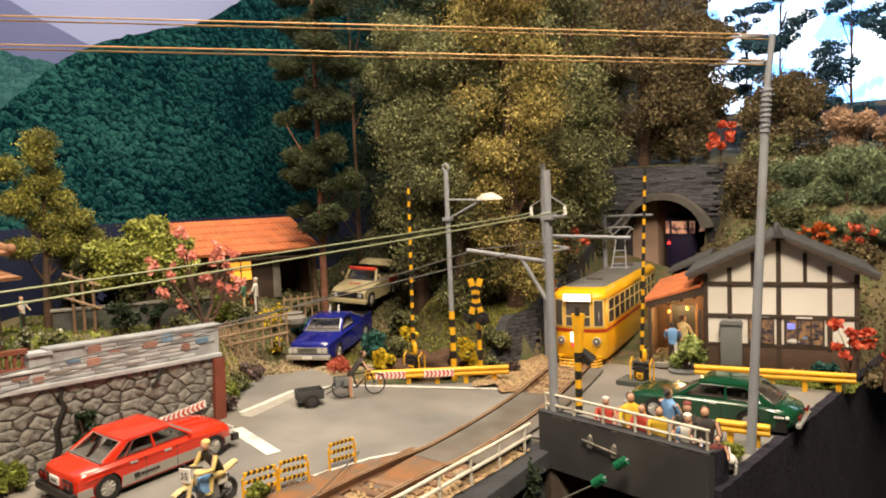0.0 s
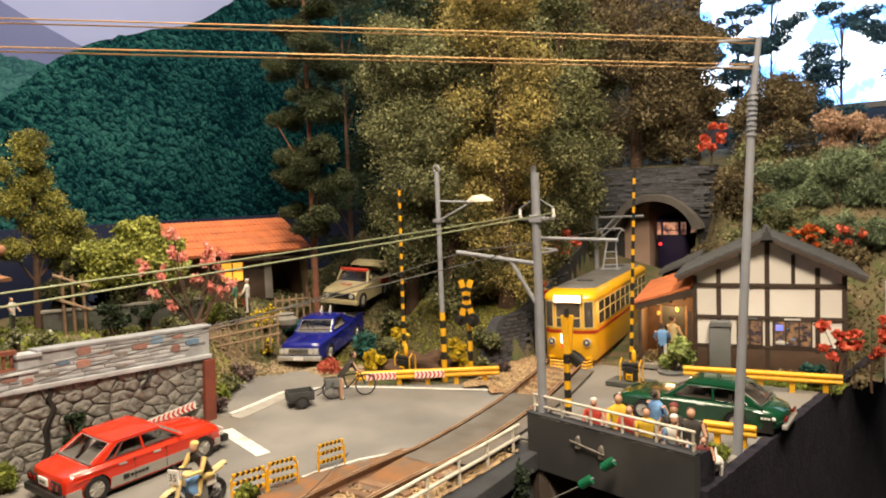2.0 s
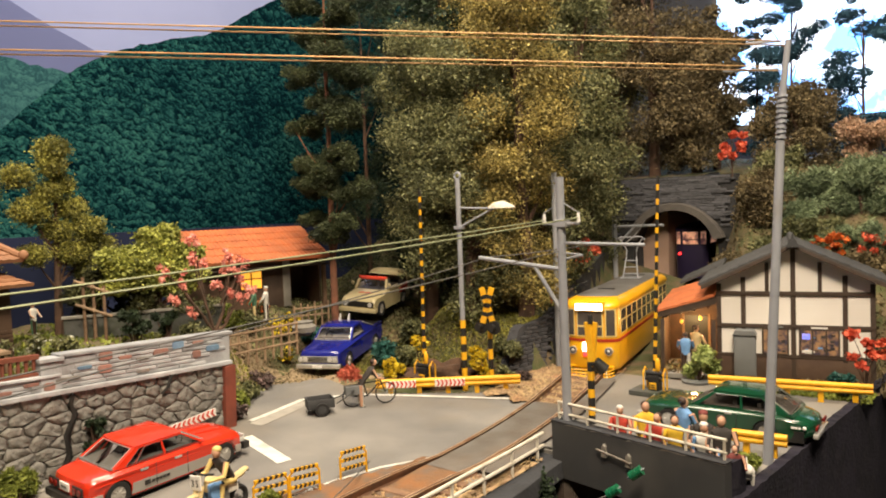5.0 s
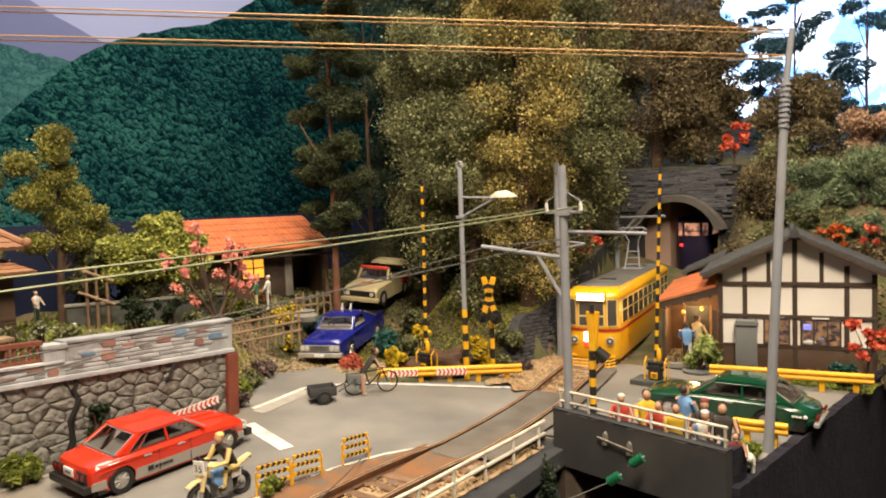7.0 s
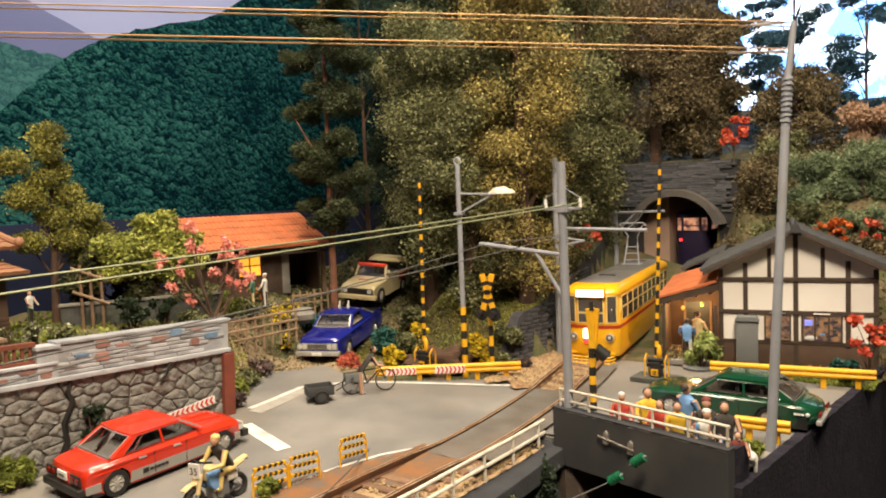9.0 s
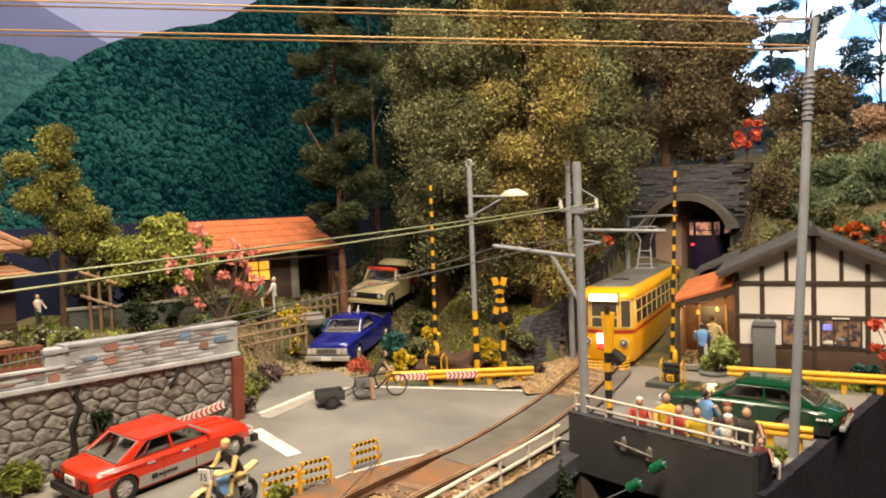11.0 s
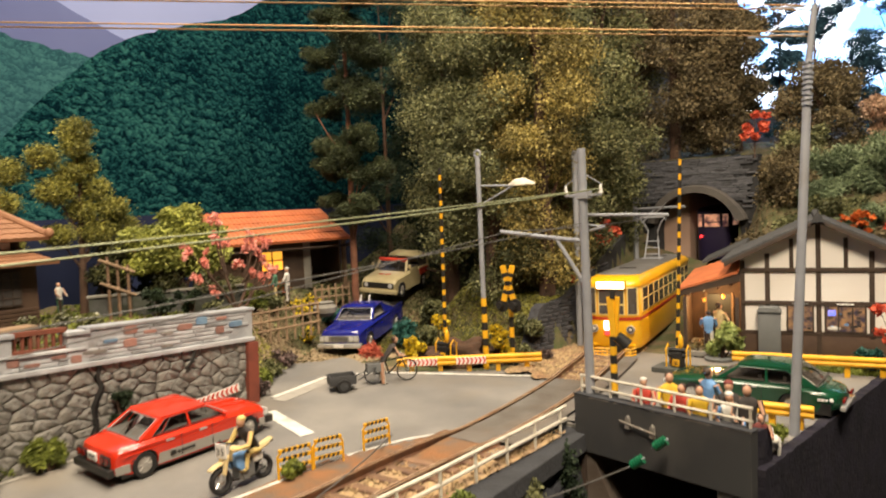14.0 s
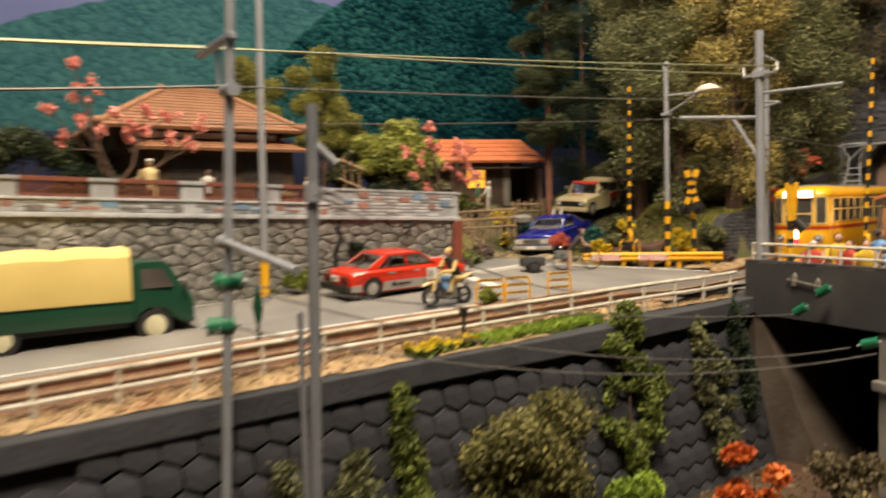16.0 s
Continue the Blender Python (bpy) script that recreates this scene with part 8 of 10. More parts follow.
# the shop window's lit interior is a flat glowing panel on the wall
for nm, b, m in (("side_wall", (0.0, 0.7, -0.6, 0.45, SD, EZ), PLASTER), ("side_wall", (SW - 0.45, 0.7, -0.6, SW, SD, EZ), PLASTER), ("back_wall", (0, SD - 0.4, -0.6, SW, SD, EZ), PLASTER)):
    bar(stn, nm, *b, m, "", 0.0)
for x0, x1, z0, z1 in ((0, 0.55, -0.6, 11.6), (2.85, 3.4, 2.2, 12.4), (8.45, 9.0, -0.6, 15.9), (14.0, 14.55, 2.2, 12.6), (SW - 0.55, SW, -0.6, 11.6), (5.6, 6.05, 10.6, 14.2), (11.4, 11.85, 10.6, 14.2)):
    bar(stn, "post", x0, 0.1, z0, x1, 0.3, z1, TIMBER, "dark timber post", 0.04)
for z0, z1, x0, x1 in ((10.1, 10.65, 0, SW), (6.1, 6.6, 0, SW), (2.5, 2.9, 0, SW)):
    bar(stn, "beam", x0, 0.06, z0, x1, 0.28, z1, TIMBER, "dark timber beam", 0.04)
bar(stn, "dado", 0, 0.12, -0.6, SW, 0.4, 2.5, BROWNBOARD, "brown boarded dado", 0.03)
SCREENBLUE = mat("blue_screen", (0.12, 0.18, 0.75), 0.4, second=(0.35, 0.30, 0.80), scale=120, emit=0.8)
# weak patchy emission stands in for the light inside the shop
SHOPLIGHT = mat("lit_shop_interior", (0.30, 0.17, 0.08), 0.6, second=(0.04, 0.03, 0.05), scale=120, emit=0.12, contrast=(0.38, 0.6))
for x0, x1, nmul in ((5.2, 8.2, 2), (9.3, 13.7, 3)):
    bm = bmesh.new()
    box(bm, x0, 0.0, 2.85, x1, 0.26, 6.15)
    wn = part("window", bm, TIMBER, stn, "dark timber window frame", bevel=0.04)
    bm = bmesh.new()
    box(bm, x0 + 0.2, -0.02, 3.05, x1 - 0.2, 0.06, 5.95)
    part("glow_panel", bm, SHOPLIGHT, wn, "flat glowing panel coloured as a lit shop interior")
    pk2 = random.Random(int(x0 * 10))
    goods = (C_BLUE, C_DARK, C_DARK, SEATDARK, BROWNBOARD, C_DARK, SEATDARK, TIMBER)
    for k in range(nmul * 6):
        bm = bmesh.new()
        gx, gz = pk2.uniform(x0 + 0.35, x1 - 0.75), pk2.uniform(3.1, 5.3)
        gw, gh = pk2.uniform(0.18, 0.5), pk2.uniform(0.12, 0.36)
        box(bm, gx, -0.06, gz, gx + gw, -0.02, gz + gh)
        part("parcel", bm, pk2.choice(goods), wn)
    if nmul == 3:
        bm = bmesh.new()
        box(bm, x0 + 0.35, -0.08, 4.9, x0 + 1.2, -0.03, 5.6)
        part("screen", bm, SCREENBLUE, wn, "glowing blue screen")
        bm = bmesh.new()
        ball(bm, (x0 + 1.0, -0.05, 3.4), (0.75, 0.05, 0.26))
        part("paper_stack", bm, C_WHITE, wn, "white papers", smooth=True)
    bm = bmesh.new()
    box(bm, (x0 + x1) / 2 - 0.9, -0.12, 6.22, (x0 + x1) / 2 + 0.9, -0.04, 6.4)
    part("sign_strip", bm, WHITE if nmul == 3 else GREYBOX, wn, "small pale sign strip")
    for k in range(1, nmul):
        bm = bmesh.new()
        xx = x0 + (x1 - x0) * k / nmul
        box(bm, xx - 0.09, -0.1, 3.0, xx + 0.09, 0.0, 6.0)
        part("mullion", bm, TIMBER, wn)


def tiled_slope(root, a, b, c, d, rows, cols, material, thick=0.25, name="roof", label="grey tiled roof", rib=0.1):
    """A roof slope between eave a-b and ridge d-c, ribbed by columns of tiles and stepped by rows."""
    a, b, c, d = map(Vector, (a, b, c, d))
    nrm = (b - a).cross(d - a).normalized()
    if nrm.z < 0:
        nrm = -nrm
    bm = bmesh.new()
    sub = 4
    grid = []
    for i in range(rows):
        for e in (0, 1):
            t = (i + e * 0.999) / rows
            L0, R0 = a.lerp(d, t), b.lerp(c, t)
            line = []
            for j in range(cols * sub + 1):
                s = j / (cols * sub)
                w = rib * max(0.0, math.sin(math.pi * (j % sub) / sub)) ** 0.8
                line.append(bm.verts.new(L0.lerp(R0, s) + nrm * (thick + w + 0.1 * (1 - e))))
            grid.append(line)
    for r0, r1 in zip(grid, grid[1:]):
        for j in range(len(r0) - 1):
            bm.faces.new((r0[j], r0[j + 1], r1[j + 1], r1[j]))
    under = [bm.verts.new(p) for p in (a, b, c, d)]
    bm.faces.new(under)
    for line, p, q in ((grid[0], under[0], under[1]), (grid[-1], under[3], under[2])):
        bm.faces.new([p, q] + line[::-1])
    for k, (p, q) in ((0, (under[0], under[3])), (-1, (under[1], under[2]))):
        bm.faces.new([q, p] + [g[k] for g in grid])
    return part(name, bm, material, root, label)


fo = -1.5
tiled_slope(stn, (-1.9, fo, EZ - 0.5), (-1.9, SD + 0.8, EZ - 0.5), (SW / 2, SD + 0.8, AZ), (SW / 2, fo, AZ), 9, 22, ROOFGREY)
tiled_slope(stn, (SW + 1.9, SD + 0.8, EZ - 0.5), (SW + 1.9, fo, EZ - 0.5), (SW / 2, fo, AZ), (SW / 2, SD + 0.8, AZ), 9, 22, ROOFGREY)
bm = bmesh.new()
rod(bm, (SW / 2, fo - 0.2, AZ + 0.35), (SW / 2, SD + 1.0, AZ + 0.35), 0.45, n=10)
part("ridge_tile", bm, ROOFGREY, stn, smooth=True)
bm = bmesh.new()
prism(bm, [(SW / 2 - 0.7, AZ - 0.25), (SW / 2 + 0.7, AZ - 0.25), (SW / 2 + 0.28, AZ + 0.75), (SW / 2 - 0.28, AZ + 0.75)], fo - 0.45, fo - 0.1, "y")
rod(bm, (SW / 2, fo - 0.28, AZ + 0.6), (SW / 2, fo - 0.35, AZ + 1.35), 0.2, 0.07, 8)
part("ridge_ornament", bm, ROOFGREY, stn, "grey ridge-end ornament", smooth=True)
for sgn in (0, 1):
    bm = bmesh.new()
    xe = -1.7 if sgn == 0 else SW + 1.7
    P = [(xe, EZ - 0.95), (SW / 2, AZ - 0.35), (SW / 2, AZ + 0.1), (xe, EZ - 0.4)]
    prism(bm, P, fo - 0.05, fo + 0.25, "y")
    part("barge_board", bm, TIMBER, stn, "dark barge board", bevel=0.04)
# lean-to porch on the side of the building
tiled_slope(stn, (-7.2, -0.6, 7.9), (-7.2, 16.5, 8.6), (-0.2, 16.5, 10.9), (-0.2, -0.6, 10.0), 7, 20, ROOFORANGE, name="porch_roof", label="orange tiled porch roof", rib=0.07)
tiled_slope(stn, (-6.2, 17.0, 9.6), (-6.2, 26, 9.8), (-0.2, 26, 12.6), (-0.2, 17.0, 12.2), 6, 11, ROOFGREY, name="rear_roof", label="grey tiled rear roof")
bar(stn, "rear_wing", -5.8, 17.4, -0.6, -0.2, 25.6, 9.6, BROWNBOARD, "brown boarded rear wing", 0.0)
bm = bmesh.new()
prism(bm, [(-7.1, 7.15), (0, 9.0), (0, 9.85), (-7.1, 7.95)], -0.5, -0.1, "y")
part("porch_beam", bm, TIMBER, stn, "dark porch beam", bevel=0.05)
for x in (-6.6, -0.35):
    bar(stn, "porch_post", x - 0.22, -0.5, -0.3, x + 0.22, -0.1, 7.0, TIMBER, "dark porch post", 0.04)
# shade of the open porch put into dark boards and a black panel
bar(stn, "porch_wall", -7.0, 8.8, -0.4, 0, 9.2, 8.4, mat("darkened_boards", (0.075, 0.034, 0.016), 0.7, second=(0.03, 0.016, 0.01), scale=60), "brown boarded wall, darkened for the shade inside the porch", 0.0)
bar(stn, "porch_doorway", -4.9, 8.6, -0.3, -1.6, 8.84, 6.2, BLACK, "black panel standing in for the dark porch interior", 0.0)
# added posts that frame the black panel
for x in (-5.0, -1.6):
    bar(stn, "door_post", x - 0.16, 8.5, -0.3, x + 0.16, 8.86, 6.4, WOOD, "wooden post added beside the black panel", 0.03)
for k in range(4):
    bar(stn, "porch_rafter", -6.3 + k * 1.7, 0.2, 7.1 + k * 0.42, -6.05 + k * 1.7, 8.6, 7.35 + k * 0.42, TIMBER, "dark porch rafter", 0.03)
bar(stn, "porch_floor", -7.2, -0.6, -0.6, 0, 9, 0.05, CONCRETE, "concrete porch floor", 0.05)
bar(stn, "porch_side", -7.1, 3.0, -0.4, -6.8, 9, 6.8, BROWNBOARD, "brown boarded side", 0.0)
for x, y, z in ((-4.6, 3.0, 6.2), (-2.4, 5.0, 6.4)):
    bm = bmesh.new()
    ball(bm, (x, y, z), (0.22, 0.22, 0.3))
    part("hanging_lamp", bm, GLOWWARM, stn, "glowing amber lamp", smooth=True)
pl = bpy.data.lights.new("porch_lamp", "POINT")
pl.energy, pl.color, pl.shadow_soft_size = 0.25, (1.0, 0.62, 0.25), 0.006
pl_ob = new("porch_lamp", pl)
pl_ob.matrix_world = stn.matrix_basis @ Matrix.Translation((-0.035, 0.045, 0.060))
tagged(pl_ob, "amber lamp under the station porch", "lamp", kind="structure")

cab = thing("equipment_cabinet", -23.3, 100.8, zg(100), 13.9, "grey metal equipment cabinet beside the station", "cabinet")
bar(cab, "body", 0, 0, 0, 2.5, 1.6, 5.4, GREYBOX, "", 0.06)
bm = bmesh.new()
prism(bm, [(-0.15, 5.4), (2.65, 5.4), (2.3, 6.0), (0.2, 6.0)], -0.2, 1.8, "y")
part("lid", bm, GREYBOX, cab, bevel=0.05)
bar(cab, "door", 0.2, -0.06, 0.4, 2.3, 0.02, 5.1, GREYBOX, "", 0.03)
bar(cab, "notice", 2.5, 0.4, 3.2, 2.54, 1.1, 4.2, WHITE, "small white notice", 0.0)
ac = thing("white_box", -4.5, 104.5, 9.0, 14, "white box unit on the far roof", "box")
bar(ac, "casing", 0, 0, -9, 2.4, 2, 3, WHITE, "", 0.1)
bar(ac, "grille", 0.3, -0.06, 0.6, 2.1, 0.02, 2.5, GREYBOX, "", 0.05)

# ---- orange-roofed shed ----
shed = thing("garden_shed", -84.0, 75.6, 9.4, 72.2, "low shed with an orange corrugated roof and a lit window", "shed")
tiled_slope(shed, (-10.5, -3.0, 7.1), (11.0, -3.0, 7.1), (11.0, 8.0, 11.6), (-10.5, 8.0, 11.6), 5, 30, ROOFORANGE, name="roof", label="orange corrugated roof", rib=0.12)
bar(shed, "back_wall", -10, 6.0, 0, 10.5, 6.4, 9.2, BROWNBOARD, "", 0.0)
bar(shed, "front_wall", -10, 0, 0, 4.4, 0.3, 7.9, BROWNBOARD, "brown boarded front", 0.0)
bar(shed, "side_wall", -10, 0, 0, -9.7, 6, 7, BROWNBOARD, "", 0.0)
bar(shed, "side_wall", 10.2, 0, 0, 10.5, 6, 7, BROWNBOARD, "", 0.0)
bar(shed, "partition", 4.4, 0, 0, 5.6, 0.4, 7.9, CONCRETE, "pale grey pillar", 0.05)
bar(shed, "door", 1.6, -0.12, 0, 4.2, 0.02, 5.9, TIMBER, "dark plank door", 0.03)
bm = bmesh.new()
box(bm, -2.2, -0.1, 3.0, 1.2, 0.1, 6.2)
wn = part("window", bm, TIMBER, shed, "dark window frame", bevel=0.05)
for xa in (-2.05, -0.4):
    bm = bmesh.new()
    box(bm, xa, -0.14, 3.15, xa + 1.45, -0.08, 6.05)
    part("pane", bm, GLOWWARM, wn, "glowing yellow pane")
bm = bmesh.new()
box(bm, -2.1, -0.2, 4.5, 1.1, -0.12, 4.65)
part("glazing_bar", bm, TIMBER, wn)
for x in (10.0,):
    bar(shed, "post", x - 0.3, -2.6, -0.5, x + 0.3, -2.0, 7.1, WOOD, "wooden post", 0.05)
bm = bmesh.new()
for k in range(2):
    rod(bm, (-8.0 + 0.1 * k, -2.9, 6.2), (11.2, -2.9, 6.2), 0.18, n=6)
part("gutter", bm, TIMBER, shed, smooth=True)

# ---- tiled-roof house behind the balustrade ----
house = thing("tiled_house", -88.0, 26.4, 9.6, 0, "old house with a tan tiled hipped roof and lattice windows", "house")
E0, R0 = 9.8, 16.0
x0, x1, y0, y1 = -13.5, 12.2, -10.3, 14.4
ry0, ry1 = 0.2, 7.4
tiled_slope(house, (x1, y1, E0), (x1, y0, E0), (0, ry0, R0), (0, ry1, R0), 12, 26, ROOFTAN, label="tan tiled roof", rib=0.09)
tiled_slope(house, (x0, y0, E0), (x0, y1, E0), (0, ry1, R0), (0, ry0, R0), 12, 26, ROOFTAN, label="tan tiled roof", rib=0.09)
tiled_slope(house, (x0, y1, E0), (x1, y1, E0), (0.1, ry1, R0), (-0.1, ry1, R0), 12, 24, ROOFTAN, label="tan tiled roof", rib=0.09)
tiled_slope(house, (x1, y0, E0), (x0, y0, E0), (-0.1, ry0, R0), (0.1, ry0, R0), 12, 24, ROOFTAN, label="tan tiled roof", rib=0.09)
bm = bmesh.new()
box(bm, -0.45, ry0 - 0.3, R0 + 0.1, 0.45, ry1 + 0.3, R0 + 0.8)
part("ridge_tile", bm, ROOFTAN, house, "tan ridge tiles", bevel=0.15)
for yy in (ry0 - 0.4, ry1 + 0.4):
    bm = bmesh.new()
    ball(bm, (0, yy, R0 + 0.6), (0.5, 0.35, 0.55))
    part("ridge_ornament", bm, ROOFTAN, house, smooth=True)
for cx, cy, ry in ((x1, y1, ry1), (x1, y0, ry0), (x0, y1, ry1), (x0, y0, ry0)):
    bm = bmesh.new()
    rod(bm, (cx, cy, E0 + 0.5), (0, ry, R0 + 0.5), 0.4, n=8)
    ball(bm, (cx, cy, E0 + 0.7), (0.5, 0.5, 0.55))
    part("hip_tile", bm, ROOFTAN, house, smooth=True)
bar(house, "upper_wall", x0 + 2, y0 + 2.2, 7.6, x1 - 2.4, y1 - 2.0, E0 + 0.4, TIMBER, "dark upper wall", 0.0)
bar(house, "frieze_panel", x1 - 2.4, y0 + 3.0, 9.0, x1 - 2.25, y1 - 3.0, 9.7, PLASTER, "cream plaster panel", 0.0)
tiled_slope(house, (x1 + 1.0, y1 + 0.4, 7.3), (x1 + 1.0, -6.5, 7.3), (x1 - 2.4, -6.5, 8.7), (x1 - 2.4, y1 - 1.8, 8.7), 4, 22, ROOFTAN, name="skirt_roof", label="tan tiled skirt roof", rib=0.08)
bar(house, "lower_wall", x0 + 2, -5.4, -0.4, x1 - 1.4, y1 - 1.0, 7.8, BROWNBOARD, "dark boarded lower wall", 0.0)
for ya, yb, zb, zt in ((6.4, 11.8, 3.2, 6.8), (-2.4, 4.0, 3.4, 6.6)):
    bm = bmesh.new()
    box(bm, x1 - 1.45, ya, zb, x1 - 1.2, yb, zt)
    wn = part("window", bm, TIMBER, house, "dark lattice window", bevel=0.04)
    bm = bmesh.new()
    box(bm, x1 - 1.2, ya + 0.2, zb + 0.2, x1 - 1.14, yb - 0.2, zt - 0.2)
    part("pane", bm, GLASSDARK, wn, "dark window pane")
    for k in range(1, 6):
        bm = bmesh.new()
        yy = ya + (yb - ya) * k / 6
        box(bm, x1 - 1.16, yy - 0.06, zb + 0.1, x1 - 1.05, yy + 0.06, zt - 0.1)
        part("lattice_bar", bm, TIMBER, wn)
    for k in range(1, 4):
        bm = bmesh.new()
        zz = zb + (zt - zb) * k / 4
        box(bm, x1 - 1.16, ya + 0.1, zz - 0.05, x1 - 1.05, yb - 0.1, zz + 0.05)
        part("lattice_bar", bm, TIMBER, wn)
for k in range(7):
    bar(house, "cladding_board", x1 - 1.42, -5.4, 0.0 + k * 0.42, x1 - 1.28, y1 - 1.0, 0.36 + k * 0.42, BROWNBOARD, "", 0.02)

# ---- garden things ----
rack = thing("bamboo_rack", -80.0, 47.6, 9.4, 75, "weathered wooden drying rack of poles in the garden", "rack")
rack.matrix_basis = at_cm(-79.5, 49.5, 9.0, 0, 0, 63)
for x, top in ((-1.03, 7.9), (0, 7.4), (1.1, 6.8)):
    bm = bmesh.new()
    rod(bm, (x, 0, -0.4), (x + 0.05, 0, top), 0.2, 0.17, 8)
    part("upright", bm, WOOD, rack, smooth=True)
for z in (3.9, 6.6):
    bm = bmesh.new()
    rod(bm, (-1.9, -0.25, z + 1.0), (1.9, -0.25, z - 0.7), 0.17, n=8)
    part("crosspole", bm, PALEWOOD, rack, smooth=True)
    for x in (-1.03, 0, 1.1):
        bm = bmesh.new()
        ball(bm, (x, -0.2, z + 0.15 - x * 0.45), 0.3, 1, 0.3, 3)
        part("lashing", bm, PALEWOOD, rack, smooth=True)
lat = thing("lattice_fence", -71.8, 60.6, 5.3, 84, "brown wooden lattice fence on the bank", "fence")
for z in (0.9, 2.1, 3.3):
    bm = bmesh.new()
    rod(bm, (0, 0, z), (11.5, 0, z + 0.25), 0.15, n=6)
    part("rail", bm, PALEWOOD, lat)
for k in range(10):
    bm = bmesh.new()
    rod(bm, (0.3 + k * 1.22, 0.1, -0.6), (0.35 + k * 1.22, 0.1, 3.8), 0.17, n=6)
    part("stake", bm, PALEWOOD, lat)
lat2 = thing("picket_fence", -77.4, 77.0, 7.6, 70, "small weathered picket fence by the shed", "fence")
for z in (0.9, 2.0):
    bm = bmesh.new()
    rod(bm, (0, 0, z), (5.6, 0, z), 0.12, n=6)
    part("rail", bm, PALEWOOD, lat2)
for k in range(6):
    bm = bmesh.new()
    rod(bm, (0.2 + k * 1.05, 0, -1.2), (0.2 + k * 1.05, 0, 2.5 + 0.3 * (k % 2)), 0.15, n=6)
    part("stake", bm, PALEWOOD, lat2)
gw = thing("garden_wall", -78.5, 56.5, 9.0, 62, "low grey garden wall among the shrubs", "wall", kind="structure")
# dark course colour holds the shade of the trees
bar(gw, "course", -10, -0.4, -1, 8, 0.4, 3.0, MOSSWALL, "", 0.06)
bar(gw, "coping", -10.2, -0.6, 3.0, 8.2, 0.6, 3.3, CONCRETE, "", 0.06)
pot = thing("stone_pot", -74.3, 76.2, 6.2, 0, "round grey stone pot with plants", "pot")
bm = bmesh.new()
loft(bm, [[(math.cos(a) * r, math.sin(a) * r, z) for a in [2 * math.pi * i / 16 for i in range(16)]] for r, z in ((0.8, 0), (1.6, 0.6), (1.7, 1.3), (1.2, 1.8), (1.35, 2.0))])
part("bowl", bm, CONCRETE, pot, smooth=True)
planter = thing("station_planter", -26.6, 97.0, zg(97), 14, "round green planter before the station", "planter")
bm = bmesh.new()
loft(bm, [[(math.cos(a) * r, math.sin(a) * r, z) for a in [2 * math.pi * i / 16 for i in range(16)]] for r, z in ((1.8, 0), (1.9, 0.3), (1.7, 0.36))])
part("tub", bm, GREYBOX, planter, smooth=True)
bench = thing("garden_bench", -70.4, 34.5, 9.5, 0, "low weathered wooden bench in the garden", "bench")
bar(bench, "seat", -1.2, -2.0, 1.7, 1.2, 2.0, 2.05, PALEWOOD, "", 0.05)
for sx in (-0.9, 0.9):
    for sy in (-1.6, 1.6):
        bar(bench, "leg", sx - 0.2, sy - 0.2, 0, sx + 0.2, sy + 0.2, 1.7, WOOD, "", 0.03)

# ---- trees, shrubs and flowers ----
def envelope(seed, rx, ry, z0, z1, n, r0, r1, taper=0.5, core=0.55):
    """Clump centres spread over a tall rounded crown, most near its skin."""
    g = np.random.default_rng(seed)
    cs, rs = [], []
    for i in range(n):
        t = g.random()
        w = math.sin(math.pi * (0.12 + 0.8 * t)) ** taper
        a = g.uniform(0, 2 * math.pi)
        q = core + (1 - core) * g.random()
        cs.append((math.cos(a) * rx * w * q, math.sin(a) * ry * w * q, z0 + (z1 - z0) * t))
        rs.append(g.uniform(r0, r1))
    return cs, rs


def tree(name, x, y, z, crown, n, size, leaf, bark, label, category="tree", trunk=0.9, lean=(0, 0), group="", shell=0.45, squash=0.8, flat=0.2, limbs=9, top=None, seed=1, rz=0.0, aspect=0.6, keep=None):
    g = np.random.default_rng(seed)
    cs, rs = crown
    root = thing(name, x, y, z, rz, label, category, group)
    zt = top or max(c[2] for c in cs) * 0.92
    bm = bmesh.new()
    pts = []
    for i in range(9):
        t = i / 8
        pts.append((lean[0] * t + 0.5 * trunk * noise.noise(Vector((t * 3, seed, 0))), lean[1] * t + 0.5 * trunk * noise.noise(Vector((t * 3, seed, 5))), -0.8 + (zt + 0.8) * t))
    loft(bm, [[(p[0] + math.cos(a) * trunk * (1 - 0.8 * i / 8), p[1] + math.sin(a) * trunk * (1 - 0.8 * i / 8), p[2]) for a in [2 * math.pi * k / 9 for k in range(9)]] for i, p in enumerate(pts)])
    part("trunk", bm, bark, root, smooth=True)
    order = g.permutation(len(cs))[:limbs]
    for j in order:
        c = Vector(cs[j])
        t = min(0.95, max(0.15, (c.z - 2) / (zt + 0.8) * 0.8))
        k = int(t * 8)
        p = Vector(pts[k]).lerp(Vector(pts[min(8, k + 1)]), t * 8 - k)
        bm = bmesh.new()
        m = p.lerp(c, 0.55) + Vector((0, 0, 0.15 * (c - p).length)) * g.uniform(-0.5, 0.6)
        rod(bm, p, m, trunk * 0.34, trunk * 0.22, 6)
        rod(bm, m, c, trunk * 0.22, trunk * 0.1, 6)
        part("limb", bm, bark, root, smooth=True)
    P = clump_points(g, cs, rs, n, shell, squash)
    if keep:
        P = P[keep(P + np.array([x, y, z]))]
    ob = new("crown", leaves_mesh("crown", P, size, leaf, g, flat, aspect))
    ob.parent = root
    tagged(ob, kind="stuff")
    return root


